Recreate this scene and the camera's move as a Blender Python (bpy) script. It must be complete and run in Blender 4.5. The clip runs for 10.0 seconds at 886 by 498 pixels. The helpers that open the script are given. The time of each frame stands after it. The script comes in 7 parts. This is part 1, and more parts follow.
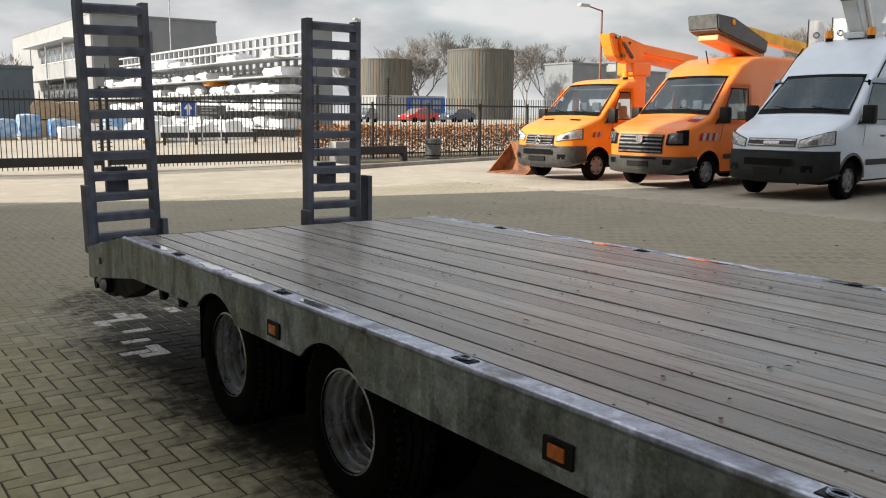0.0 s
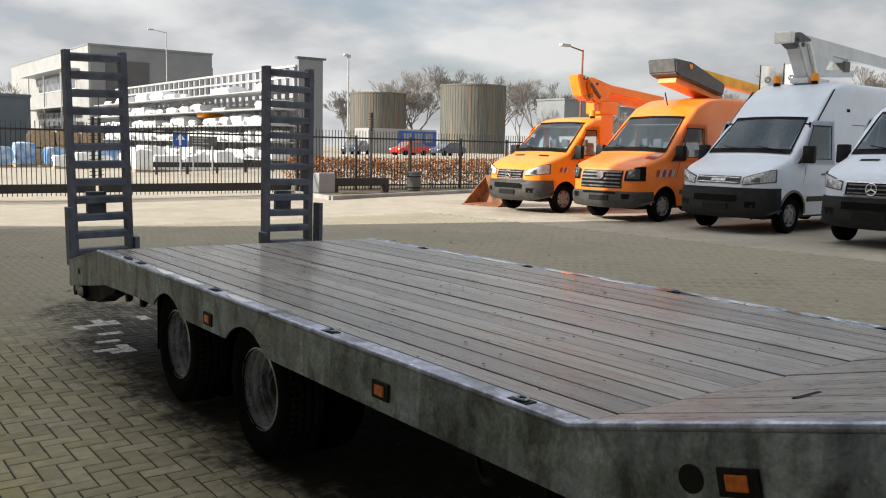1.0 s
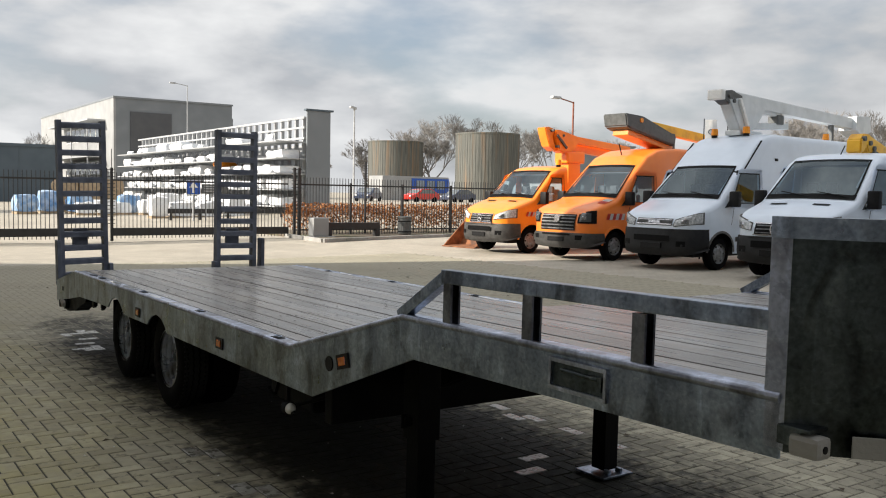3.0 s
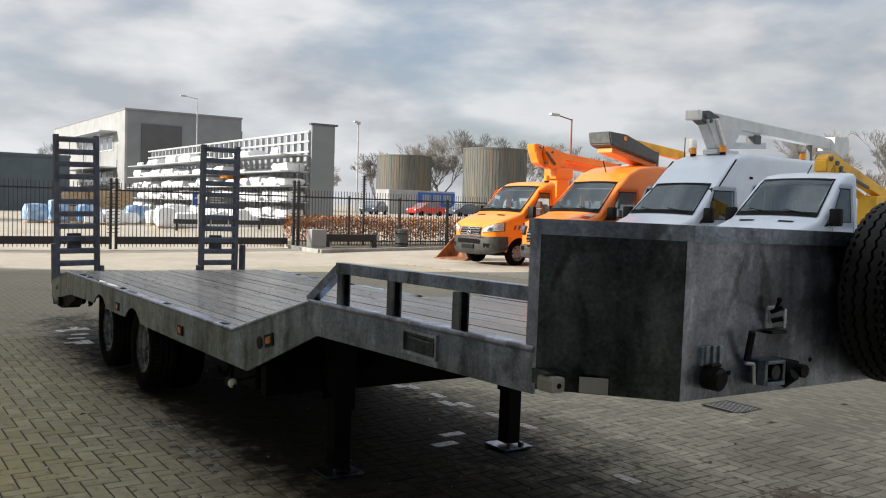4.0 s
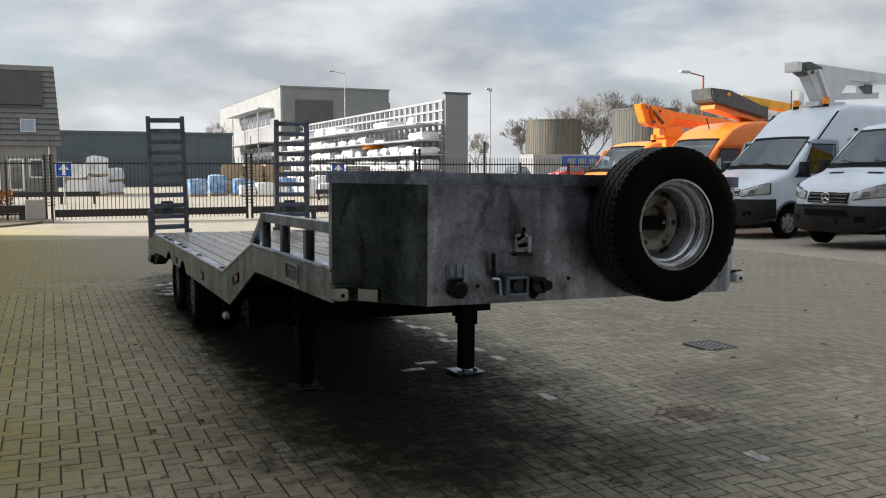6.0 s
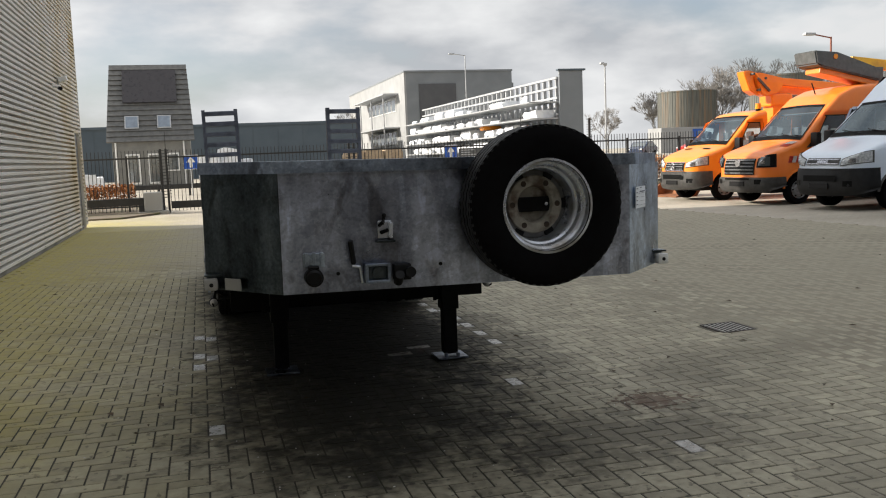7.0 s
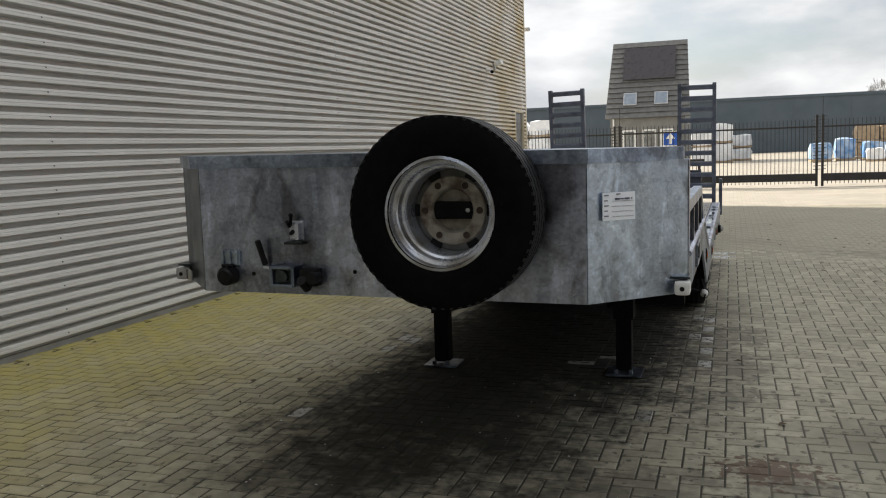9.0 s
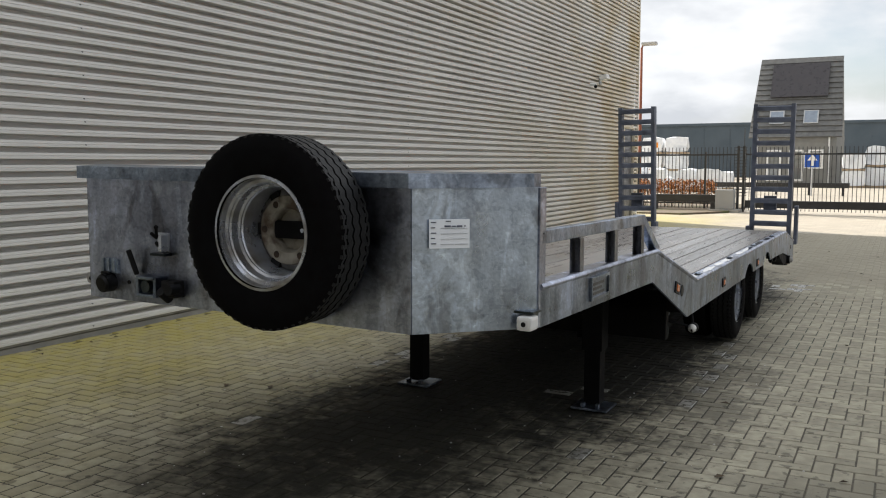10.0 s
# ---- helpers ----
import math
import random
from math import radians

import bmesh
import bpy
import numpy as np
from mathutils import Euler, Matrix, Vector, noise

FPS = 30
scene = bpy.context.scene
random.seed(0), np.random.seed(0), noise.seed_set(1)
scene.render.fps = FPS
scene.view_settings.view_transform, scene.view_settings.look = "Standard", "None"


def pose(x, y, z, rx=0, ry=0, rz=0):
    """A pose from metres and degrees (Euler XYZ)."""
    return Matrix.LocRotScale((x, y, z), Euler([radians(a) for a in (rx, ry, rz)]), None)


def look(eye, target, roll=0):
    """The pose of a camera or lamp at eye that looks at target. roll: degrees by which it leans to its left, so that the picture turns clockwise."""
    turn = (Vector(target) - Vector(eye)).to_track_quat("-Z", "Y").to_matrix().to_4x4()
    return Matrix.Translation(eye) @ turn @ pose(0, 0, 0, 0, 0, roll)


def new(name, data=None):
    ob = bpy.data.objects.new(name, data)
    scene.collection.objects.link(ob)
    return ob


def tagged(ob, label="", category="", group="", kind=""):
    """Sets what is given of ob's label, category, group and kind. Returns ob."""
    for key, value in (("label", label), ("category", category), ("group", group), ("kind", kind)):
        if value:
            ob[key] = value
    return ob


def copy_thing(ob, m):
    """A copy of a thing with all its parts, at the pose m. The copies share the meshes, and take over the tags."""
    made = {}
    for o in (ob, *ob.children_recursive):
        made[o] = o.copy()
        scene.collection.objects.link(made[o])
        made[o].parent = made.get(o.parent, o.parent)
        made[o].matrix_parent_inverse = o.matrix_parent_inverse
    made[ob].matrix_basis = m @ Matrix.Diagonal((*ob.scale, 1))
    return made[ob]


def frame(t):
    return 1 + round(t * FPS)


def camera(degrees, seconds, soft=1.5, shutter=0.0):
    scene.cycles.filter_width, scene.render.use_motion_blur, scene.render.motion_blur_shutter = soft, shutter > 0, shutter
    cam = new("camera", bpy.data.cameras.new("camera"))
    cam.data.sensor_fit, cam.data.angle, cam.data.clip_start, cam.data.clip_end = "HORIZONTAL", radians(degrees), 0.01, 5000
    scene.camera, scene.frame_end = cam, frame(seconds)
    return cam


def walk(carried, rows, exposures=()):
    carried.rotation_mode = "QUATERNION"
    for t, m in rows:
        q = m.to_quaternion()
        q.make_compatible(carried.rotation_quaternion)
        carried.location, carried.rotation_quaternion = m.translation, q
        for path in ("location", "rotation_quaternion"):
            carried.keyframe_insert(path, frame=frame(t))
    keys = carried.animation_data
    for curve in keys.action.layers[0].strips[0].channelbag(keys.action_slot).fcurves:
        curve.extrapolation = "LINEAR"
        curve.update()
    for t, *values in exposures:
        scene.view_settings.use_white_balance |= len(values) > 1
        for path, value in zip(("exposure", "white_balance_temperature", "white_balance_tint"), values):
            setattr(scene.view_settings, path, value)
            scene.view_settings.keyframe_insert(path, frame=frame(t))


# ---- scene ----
cam = camera(53.6, 10.0, 1.1)
PATH = [
    (0, (0.018, -0.022, 1.649), (1.19, 1.57, 1.345), 0.4),
    (0.5, (-0.061, -0.641, 1.681), (1.114, 0.952, 1.398), 1.1),
    (1, (-0.188, -1.202, 1.688), (1.0, 0.391, 1.458), 1.2),
    (1.5, (-0.232, -1.845, 1.683), (0.958, -0.249, 1.485), 1.3),
    (2, (-0.311, -2.46, 1.679), (0.881, -0.863, 1.509), 1.3),
    (2.5, (-0.357, -3.061, 1.696), (0.832, -1.461, 1.534), 1.1),
    (2.7, (-0.364, -3.32, 1.7), (0.795, -1.697, 1.553), 0.9),
    (3.8, (-0.424, -4.486, 1.692), (0.718, -2.848, 1.592), 1.3),
    (4, (-0.41, -4.715, 1.684), (0.721, -3.068, 1.591), 1.7),
    (4.5, (-0.395, -5.222, 1.675), (0.704, -3.554, 1.578), 1.1),
    (5, (-0.331, -5.634, 1.658), (0.763, -3.964, 1.545), 1.5),
    (5.5, (-0.03, -6.06, 1.642), (0.913, -4.301, 1.509), -0.1),
    (5.7, (0.117, -6.183, 1.653), (0.993, -4.392, 1.496), 0.0),
    (6.8, (1.403, -6.694, 1.65), (2.038, -4.808, 1.45), -2.0),
    (7, (1.631, -6.734, 1.65), (2.152, -4.814, 1.437), -2.3),
    (7.5, (2.263, -6.686, 1.636), (2.463, -4.709, 1.405), -0.3),
    (8, (2.932, -6.589, 1.649), (2.857, -4.6, 1.446), -1.1),
    (8.5, (3.571, -6.365, 1.614), (3.183, -4.415, 1.4), -1.5),
    (9, (4.222, -6.13, 1.639), (3.599, -4.243, 1.415), -2.1),
    (9.5, (4.784, -5.848, 1.617), (3.985, -4.027, 1.397), -1.7),
    (10, (5.31, -5.568, 1.657), (4.386, -3.805, 1.464), -0.1),
]
walk(cam, [(t, look(eye, target, roll)) for t, eye, target, roll in PATH], [(0, 0.57, 6470, 10), (2.5, 0.63, 6430, 10), (4.5, 0.52, 6220, 10), (5.5, 0.52, 6180, 10), (7, 0.59, 6400, 10), (8, 0.66, 6520, 10), (8.5, 0.67, 6490, 10), (9, 0.80, 6450, 10), (10, 0.90, 6360, 10)])

# ---- light ----
SUN_TO = Vector((-0.93, 0.375, 0.52)).normalized()
world = bpy.data.worlds.new("sky")
scene.world = world
world.use_nodes = True
wn, wl = world.node_tree.nodes, world.node_tree.links
wn.clear()
w_out, w_bg, w_sky = wn.new("ShaderNodeOutputWorld"), wn.new("ShaderNodeBackground"), wn.new("ShaderNodeTexSky")
w_sky.sky_type, w_sky.sun_disc = "NISHITA", False
w_sky.sun_elevation = math.asin(SUN_TO.z)
w_sky.sun_rotation = math.atan2(SUN_TO.x, SUN_TO.y)
w_sky.dust_density = 2.0
w_co, w_map = wn.new("ShaderNodeTexCoord"), wn.new("ShaderNodeMapping")
w_map.inputs["Scale"].default_value = (1.0, 1.0, 2.6)
w_n1, w_r1 = wn.new("ShaderNodeTexNoise"), wn.new("ShaderNodeValToRGB")
w_n1.inputs["Scale"].default_value, w_n1.inputs["Detail"].default_value, w_n1.inputs["Roughness"].default_value = 2.6, 6.0, 0.52
w_n2, w_r2 = wn.new("ShaderNodeTexNoise"), wn.new("ShaderNodeValToRGB")
w_n2.inputs["Scale"].default_value, w_n2.inputs["Detail"].default_value = 5.2, 7.0
w_r1.color_ramp.elements[0].position, w_r1.color_ramp.elements[1].position = 0.22, 0.47
w_r2.color_ramp.elements[0].position, w_r2.color_ramp.elements[1].position = 0.38, 0.62
w_r2.color_ramp.elements[0].color, w_r2.color_ramp.elements[1].color = (3.3, 3.4, 3.55, 1), (5.6, 5.6, 5.55, 1)
w_mix = wn.new("ShaderNodeMix")
w_mix.data_type = "RGBA"
wl.new(w_co.outputs["Generated"], w_map.inputs["Vector"])
for w_n, w_r in ((w_n1, w_r1), (w_n2, w_r2)):
    wl.new(w_map.outputs["Vector"], w_n.inputs["Vector"])
    wl.new(w_n.outputs["Fac"], w_r.inputs["Fac"])
wl.new(w_r1.outputs["Color"], w_mix.inputs["Factor"])
wl.new(w_sky.outputs["Color"], w_mix.inputs["A"])
wl.new(w_r2.outputs["Color"], w_mix.inputs["B"])
# an overcast sky is brighter towards the zenith and round the veiled sun
w_sep, w_up, w_dot, w_pos, w_pow, w_glow, w_all, w_mul = (wn.new("ShaderNode" + k) for k in ("SeparateXYZ", "MapRange", "VectorMath", "Math", "Math", "Math", "Math", "VectorMath"))
wl.new(w_co.outputs["Generated"], w_sep.inputs["Vector"])
wl.new(w_sep.outputs["Z"], w_up.inputs["Value"])
for key, value in (("From Min", 0.25), ("From Max", 0.95), ("To Min", 1.0), ("To Max", 1.3)):
    w_up.inputs[key].default_value = value
w_dot.operation, w_pos.operation, w_pow.operation, w_glow.operation, w_all.operation, w_mul.operation = "DOT_PRODUCT", "MAXIMUM", "POWER", "MULTIPLY_ADD", "MULTIPLY", "SCALE"
wl.new(w_co.outputs["Generated"], w_dot.inputs[0])
w_dot.inputs[1].default_value = SUN_TO
wl.new(w_dot.outputs["Value"], w_pos.inputs[0])
w_pos.inputs[1].default_value = 0.0
wl.new(w_pos.outputs[0], w_pow.inputs[0])
w_pow.inputs[1].default_value = 3.0
wl.new(w_pow.outputs[0], w_glow.inputs[0])
w_glow.inputs[1].default_value, w_glow.inputs[2].default_value = 0.95, 1.0
# and duller on the side away from the sun
w_away, w_dull, w_sum = (wn.new("ShaderNodeMath") for k in range(3))
w_away.operation, w_dull.operation, w_sum.operation = "MINIMUM", "MULTIPLY", "ADD"
wl.new(w_dot.outputs["Value"], w_away.inputs[0])
w_away.inputs[1].default_value = 0.0
wl.new(w_away.outputs[0], w_dull.inputs[0])
w_dull.inputs[1].default_value = 0.28
wl.new(w_glow.outputs[0], w_sum.inputs[0])
wl.new(w_dull.outputs[0], w_sum.inputs[1])
wl.new(w_up.outputs["Result"], w_all.inputs[0])
wl.new(w_sum.outputs[0], w_all.inputs[1])
wl.new(w_mix.outputs["Result"], w_mul.inputs[0])
wl.new(w_all.outputs[0], w_mul.inputs["Scale"])
wl.new(w_mul.outputs["Vector"], w_bg.inputs["Color"])
w_bg.inputs["Strength"].default_value = 0.100
wl.new(w_bg.outputs["Background"], w_out.inputs["Surface"])
sun = new("sun", bpy.data.lights.new("sun", "SUN"))
sun.data.energy, sun.data.angle, sun.data.color = 5.0, radians(0.6), (1.0, 0.915, 0.79)
sun.matrix_world = look(SUN_TO * 60, (0, 0, 0))


# ---- materials ----
def rgba(c):
    return (*c, 1.0) if len(c) == 3 else c


def material(name, c1, c2=None, scale=3.0, c3=None, scale3=0.6, rough=(0.6, 0.8), metal=0.0, bump=0.0, bscale=40.0, stretch=(1, 1, 1),
             vary=0.0, spec=0.5, low=0.35, high=0.65, low3=0.52, high3=0.68, coat=0.0, island=False, distort=0.0):
    """A principled surface: two colours in a middling grain, a third in broad stains, uneven gloss and a fine relief."""
    m = bpy.data.materials.new(name)
    m.use_nodes = True
    n, l = m.node_tree.nodes, m.node_tree.links
    p = n["Principled BSDF"]
    p.inputs["Metallic"].default_value, p.inputs["Specular IOR Level"].default_value = metal, spec
    p.inputs["Coat Weight"].default_value, p.inputs["Coat Roughness"].default_value = coat, 0.12
    geo, mp = n.new("ShaderNodeNewGeometry"), n.new("ShaderNodeMapping")
    mp.inputs["Scale"].default_value = stretch
    l.new(geo.outputs["Position"], mp.inputs["Vector"])
    n1 = n.new("ShaderNodeTexNoise")
    n1.inputs["Scale"].default_value, n1.inputs["Detail"].default_value = scale, 5.0
    n1.inputs["Distortion"].default_value = distort
    l.new(mp.outputs["Vector"], n1.inputs["Vector"])
    ramp = n.new("ShaderNodeValToRGB")
    ramp.color_ramp.elements[0].position, ramp.color_ramp.elements[1].position = low, high
    ramp.color_ramp.elements[0].color, ramp.color_ramp.elements[1].color = rgba(c1), rgba(c2 or c1)
    l.new(n1.outputs["Fac"], ramp.inputs["Fac"])
    out = ramp.outputs["Color"]
    if c3:
        n3, r3, mx = n.new("ShaderNodeTexNoise"), n.new("ShaderNodeValToRGB"), n.new("ShaderNodeMix")
        n3.inputs["Scale"].default_value, n3.inputs["Detail"].default_value = scale3, 6.0
        l.new(mp.outputs["Vector"], n3.inputs["Vector"])
        r3.color_ramp.elements[0].position, r3.color_ramp.elements[1].position = low3, high3
        l.new(n3.outputs["Fac"], r3.inputs["Fac"])
        mx.data_type = "RGBA"
        l.new(r3.outputs["Color"], mx.inputs["Factor"])
        l.new(out, mx.inputs["A"])
        mx.inputs["B"].default_value = rgba(c3)
        out = mx.outputs["Result"]
    if vary:
        src, hsv, ma = n.new("ShaderNodeNewGeometry" if island else "ShaderNodeObjectInfo"), n.new("ShaderNodeHueSaturation"), n.new("ShaderNodeMapRange")
        ma.inputs["To Min"].default_value, ma.inputs["To Max"].default_value = 1 - vary, 1 + vary
        l.new(src.outputs["Random Per Island" if island else "Random"], ma.inputs["Value"])
        l.new(ma.outputs["Result"], hsv.inputs["Value"])
        l.new(out, hsv.inputs["Color"])
        out = hsv.outputs["Color"]
    l.new(out, p.inputs["Base Color"])
    rr = n.new("ShaderNodeMapRange")
    rr.inputs["To Min"].default_value, rr.inputs["To Max"].default_value = rough
    rr.inputs["From Min"].default_value, rr.inputs["From Max"].default_value = 0.3, 0.7
    l.new(n1.outputs["Fac"], rr.inputs["Value"])
    l.new(rr.outputs["Result"], p.inputs["Roughness"])
    if bump:
        nb, bp = n.new("ShaderNodeTexNoise"), n.new("ShaderNodeBump")
        nb.inputs["Scale"].default_value, nb.inputs["Detail"].default_value = bscale, 4.0
        l.new(mp.outputs["Vector"], nb.inputs["Vector"])
        l.new(nb.outputs["Fac"], bp.inputs["Height"])
        bp.inputs["Strength"].default_value, bp.inputs["Distance"].default_value = bump, 0.01
        l.new(bp.outputs["Normal"], p.inputs["Normal"])
    return m


def ground_marks(m, moss=True):
    """Green-yellow moss at the hall's foot, shade painted under the trailer, an oily wet patch before it, a small spill
    of brown soil.
    """
    n, l = m.node_tree.nodes, m.node_tree.links
    p = n["Principled BSDF"]
    geo, sep = n.new("ShaderNodeNewGeometry"), n.new("ShaderNodeSeparateXYZ")
    l.new(geo.outputs["Position"], sep.inputs["Vector"])

    def maths(op, a, b):
        nd = n.new("ShaderNodeMath")
        nd.operation = op
        for k, q in enumerate((a, b)):
            if isinstance(q, (int, float)):
                nd.inputs[k].default_value = q
            else:
                l.new(q, nd.inputs[k])
        return nd.outputs[0]

    def ramp(v, lo, hi):
        nd = n.new("ShaderNodeMapRange")
        nd.interpolation_type = "SMOOTHSTEP"
        nd.inputs["From Min"].default_value, nd.inputs["From Max"].default_value = lo, hi
        l.new(v, nd.inputs["Value"])
        return nd.outputs["Result"]

    def blotch(scale):
        nd = n.new("ShaderNodeTexNoise")
        nd.inputs["Scale"].default_value, nd.inputs["Detail"].default_value = scale, 6.0
        l.new(geo.outputs["Position"], nd.inputs["Vector"])
        return nd.outputs["Fac"]

    def blend(fac, colour, mode="MIX"):
        mx = n.new("ShaderNodeMix")
        mx.data_type, mx.blend_type = "RGBA", mode
        l.new(fac, mx.inputs["Factor"])
        l.new(p.inputs["Base Color"].links[0].from_socket, mx.inputs["A"])
        mx.inputs["B"].default_value = rgba(colour)
        l.new(mx.outputs["Result"], p.inputs["Base Color"])

    def spot(cx, cy, rx, ry):
        dx = maths("DIVIDE", maths("SUBTRACT", sep.outputs["X"], cx), rx)
        dy = maths("DIVIDE", maths("SUBTRACT", sep.outputs["Y"], cy), ry)
        return maths("SQRT", maths("ADD", maths("MULTIPLY", dx, dx), maths("MULTIPLY", dy, dy)), 0)

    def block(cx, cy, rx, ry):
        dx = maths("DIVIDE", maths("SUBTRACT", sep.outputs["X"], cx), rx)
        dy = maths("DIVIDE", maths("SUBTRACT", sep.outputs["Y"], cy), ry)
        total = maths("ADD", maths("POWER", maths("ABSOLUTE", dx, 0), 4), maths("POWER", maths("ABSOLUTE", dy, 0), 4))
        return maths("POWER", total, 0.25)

    edge = ramp(maths("ADD", maths("MULTIPLY", sep.outputs["X"], -1.0), maths("MULTIPLY", blotch(0.9), 2.4)), -0.9, 2.6)
    edge = maths("MULTIPLY", edge, ramp(maths("MULTIPLY", sep.outputs["Y"], -1.0), -25.0, -19.0))
    blend(maths("MULTIPLY", edge, maths("ADD", maths("MULTIPLY", ramp(blotch(7.0), 0.35, 0.6), 0.32), 0.58)), (0.41, 0.35, 0.095))
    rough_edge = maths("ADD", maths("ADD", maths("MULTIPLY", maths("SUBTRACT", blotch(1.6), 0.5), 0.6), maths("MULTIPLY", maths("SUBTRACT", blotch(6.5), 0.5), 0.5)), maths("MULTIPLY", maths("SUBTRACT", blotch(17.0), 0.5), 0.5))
    # Footprint-shaped shade under the trailer is painted in, then the oily patch before it.
    under_shade = ramp(maths("SUBTRACT", maths("ADD", 1.0, rough_edge), block(2.78, 3.5, 1.17, 4.7)), -0.2, 0.22)
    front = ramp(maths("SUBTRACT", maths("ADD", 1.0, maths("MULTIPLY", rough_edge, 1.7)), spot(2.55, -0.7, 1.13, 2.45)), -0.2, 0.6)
    blend(maths("MAXIMUM", maths("MULTIPLY", under_shade, 0.97), maths("MULTIPLY", front, 0.92)), (0.045, 0.045, 0.041), "MULTIPLY")
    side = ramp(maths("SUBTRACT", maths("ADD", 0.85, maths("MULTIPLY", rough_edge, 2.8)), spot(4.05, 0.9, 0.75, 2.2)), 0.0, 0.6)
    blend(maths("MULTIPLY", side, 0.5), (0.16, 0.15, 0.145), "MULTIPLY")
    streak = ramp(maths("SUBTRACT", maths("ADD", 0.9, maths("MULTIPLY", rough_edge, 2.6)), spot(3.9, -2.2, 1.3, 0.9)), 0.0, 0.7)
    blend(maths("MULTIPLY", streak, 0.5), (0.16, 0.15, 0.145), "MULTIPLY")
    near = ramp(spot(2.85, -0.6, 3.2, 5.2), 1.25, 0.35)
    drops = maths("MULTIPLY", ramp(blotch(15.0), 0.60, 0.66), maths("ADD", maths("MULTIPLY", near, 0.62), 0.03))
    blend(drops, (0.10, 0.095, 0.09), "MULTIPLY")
    soil = ramp(maths("SUBTRACT", maths("ADD", 1.0, maths("MULTIPLY", maths("SUBTRACT", blotch(19.0), 0.5), 3.4)), spot(4.40, -1.62, 0.32, 0.24)), 0.1, 0.5)
    blend(maths("MULTIPLY", soil, 0.8), (0.10, 0.06, 0.04))
    return m


def galvanised(name, dark, light):
    """Hot-dip zinc: spangle, upright run marks and soft cloudy patches in a bluish metal."""
    m = material(name, dark, light, 5.0, None, rough=(0.26, 0.46), metal=1.0, bump=0.08, bscale=70)
    n, l = m.node_tree.nodes, m.node_tree.links
    ramp = n["Color Ramp"]
    geo = n["Geometry"]
    fac = ramp.inputs["Fac"].links[0].from_socket
    runs, spangle, mp = n.new("ShaderNodeTexNoise"), n.new("ShaderNodeTexNoise"), n.new("ShaderNodeMapping")
    mp.inputs["Scale"].default_value = (1, 1, 0.12)
    l.new(geo.outputs["Position"], mp.inputs["Vector"])
    l.new(mp.outputs["Vector"], runs.inputs["Vector"])
    l.new(geo.outputs["Position"], spangle.inputs["Vector"])
    runs.inputs["Scale"].default_value, runs.inputs["Detail"].default_value = 13.0, 4.0
    spangle.inputs["Scale"].default_value, spangle.inputs["Detail"].default_value = 70.0, 2.0
    total = None
    for sock, w in ((fac, 0.34), (runs.outputs["Fac"], 0.40), (spangle.outputs["Fac"], 0.26)):
        mul = n.new("ShaderNodeMath")
        mul.operation = "MULTIPLY"
        l.new(sock, mul.inputs[0])
        mul.inputs[1].default_value = w
        if total is None:
            total = mul.outputs[0]
        else:
            add = n.new("ShaderNodeMath")
            l.new(total, add.inputs[0])
            l.new(mul.outputs[0], add.inputs[1])
            total = add.outputs[0]
    l.new(total, ramp.inputs["Fac"])
    ramp.color_ramp.elements[0].position, ramp.color_ramp.elements[1].position = 0.38, 0.62
    # soot, white zinc bloom and water stains in larger patches
    p = n["Principled BSDF"]
    for scale, squash, lo, hi, tone, amount in ((2.1, 0.5, 0.49, 0.62, (0.42, 0.42, 0.43), 0.7), (6.5, 0.6, 0.54, 0.64, (0.42, 0.39, 0.36), 0.75), (11.0, 0.8, 0.585, 0.65, (1.55, 1.53, 1.48), 0.45), (15.0, 0.12, 0.60, 0.66, (1.45, 1.47, 1.5), 0.6), (8.5, 0.9, 0.535, 0.56, (1.28, 1.29, 1.30), 0.6), (19.0, 1.3, 0.56, 0.58, (0.74, 0.75, 0.76), 0.6), (26.0, 1.6, 0.64, 0.68, (1.5, 1.48, 1.4), 0.5)):
        tex, mp2, mr, mx = n.new("ShaderNodeTexNoise"), n.new("ShaderNodeMapping"), n.new("ShaderNodeMapRange"), n.new("ShaderNodeMix")
        mp2.inputs["Scale"].default_value = (1, 1, squash)
        mp2.inputs["Location"].default_value = (scale, 0, tone[0] * 3)
        tex.inputs["Scale"].default_value, tex.inputs["Detail"].default_value, tex.inputs["Roughness"].default_value = scale, 4.0, 0.55
        tex.inputs["Distortion"].default_value = 0.5
        l.new(geo.outputs["Position"], mp2.inputs["Vector"])
        l.new(mp2.outputs["Vector"], tex.inputs["Vector"])
        mr.inputs["From Min"].default_value, mr.inputs["From Max"].default_value, mr.inputs["To Max"].default_value = lo, hi, amount
        l.new(tex.outputs["Fac"], mr.inputs["Value"])
        mx.data_type, mx.blend_type = "RGBA", "MULTIPLY"
        l.new(mr.outputs["Result"], mx.inputs["Factor"])
        l.new(p.inputs["Base Color"].links[0].from_socket, mx.inputs["A"])
        mx.inputs["B"].default_value = rgba(tone)
        l.new(mx.outputs["Result"], p.inputs["Base Color"])
    return m


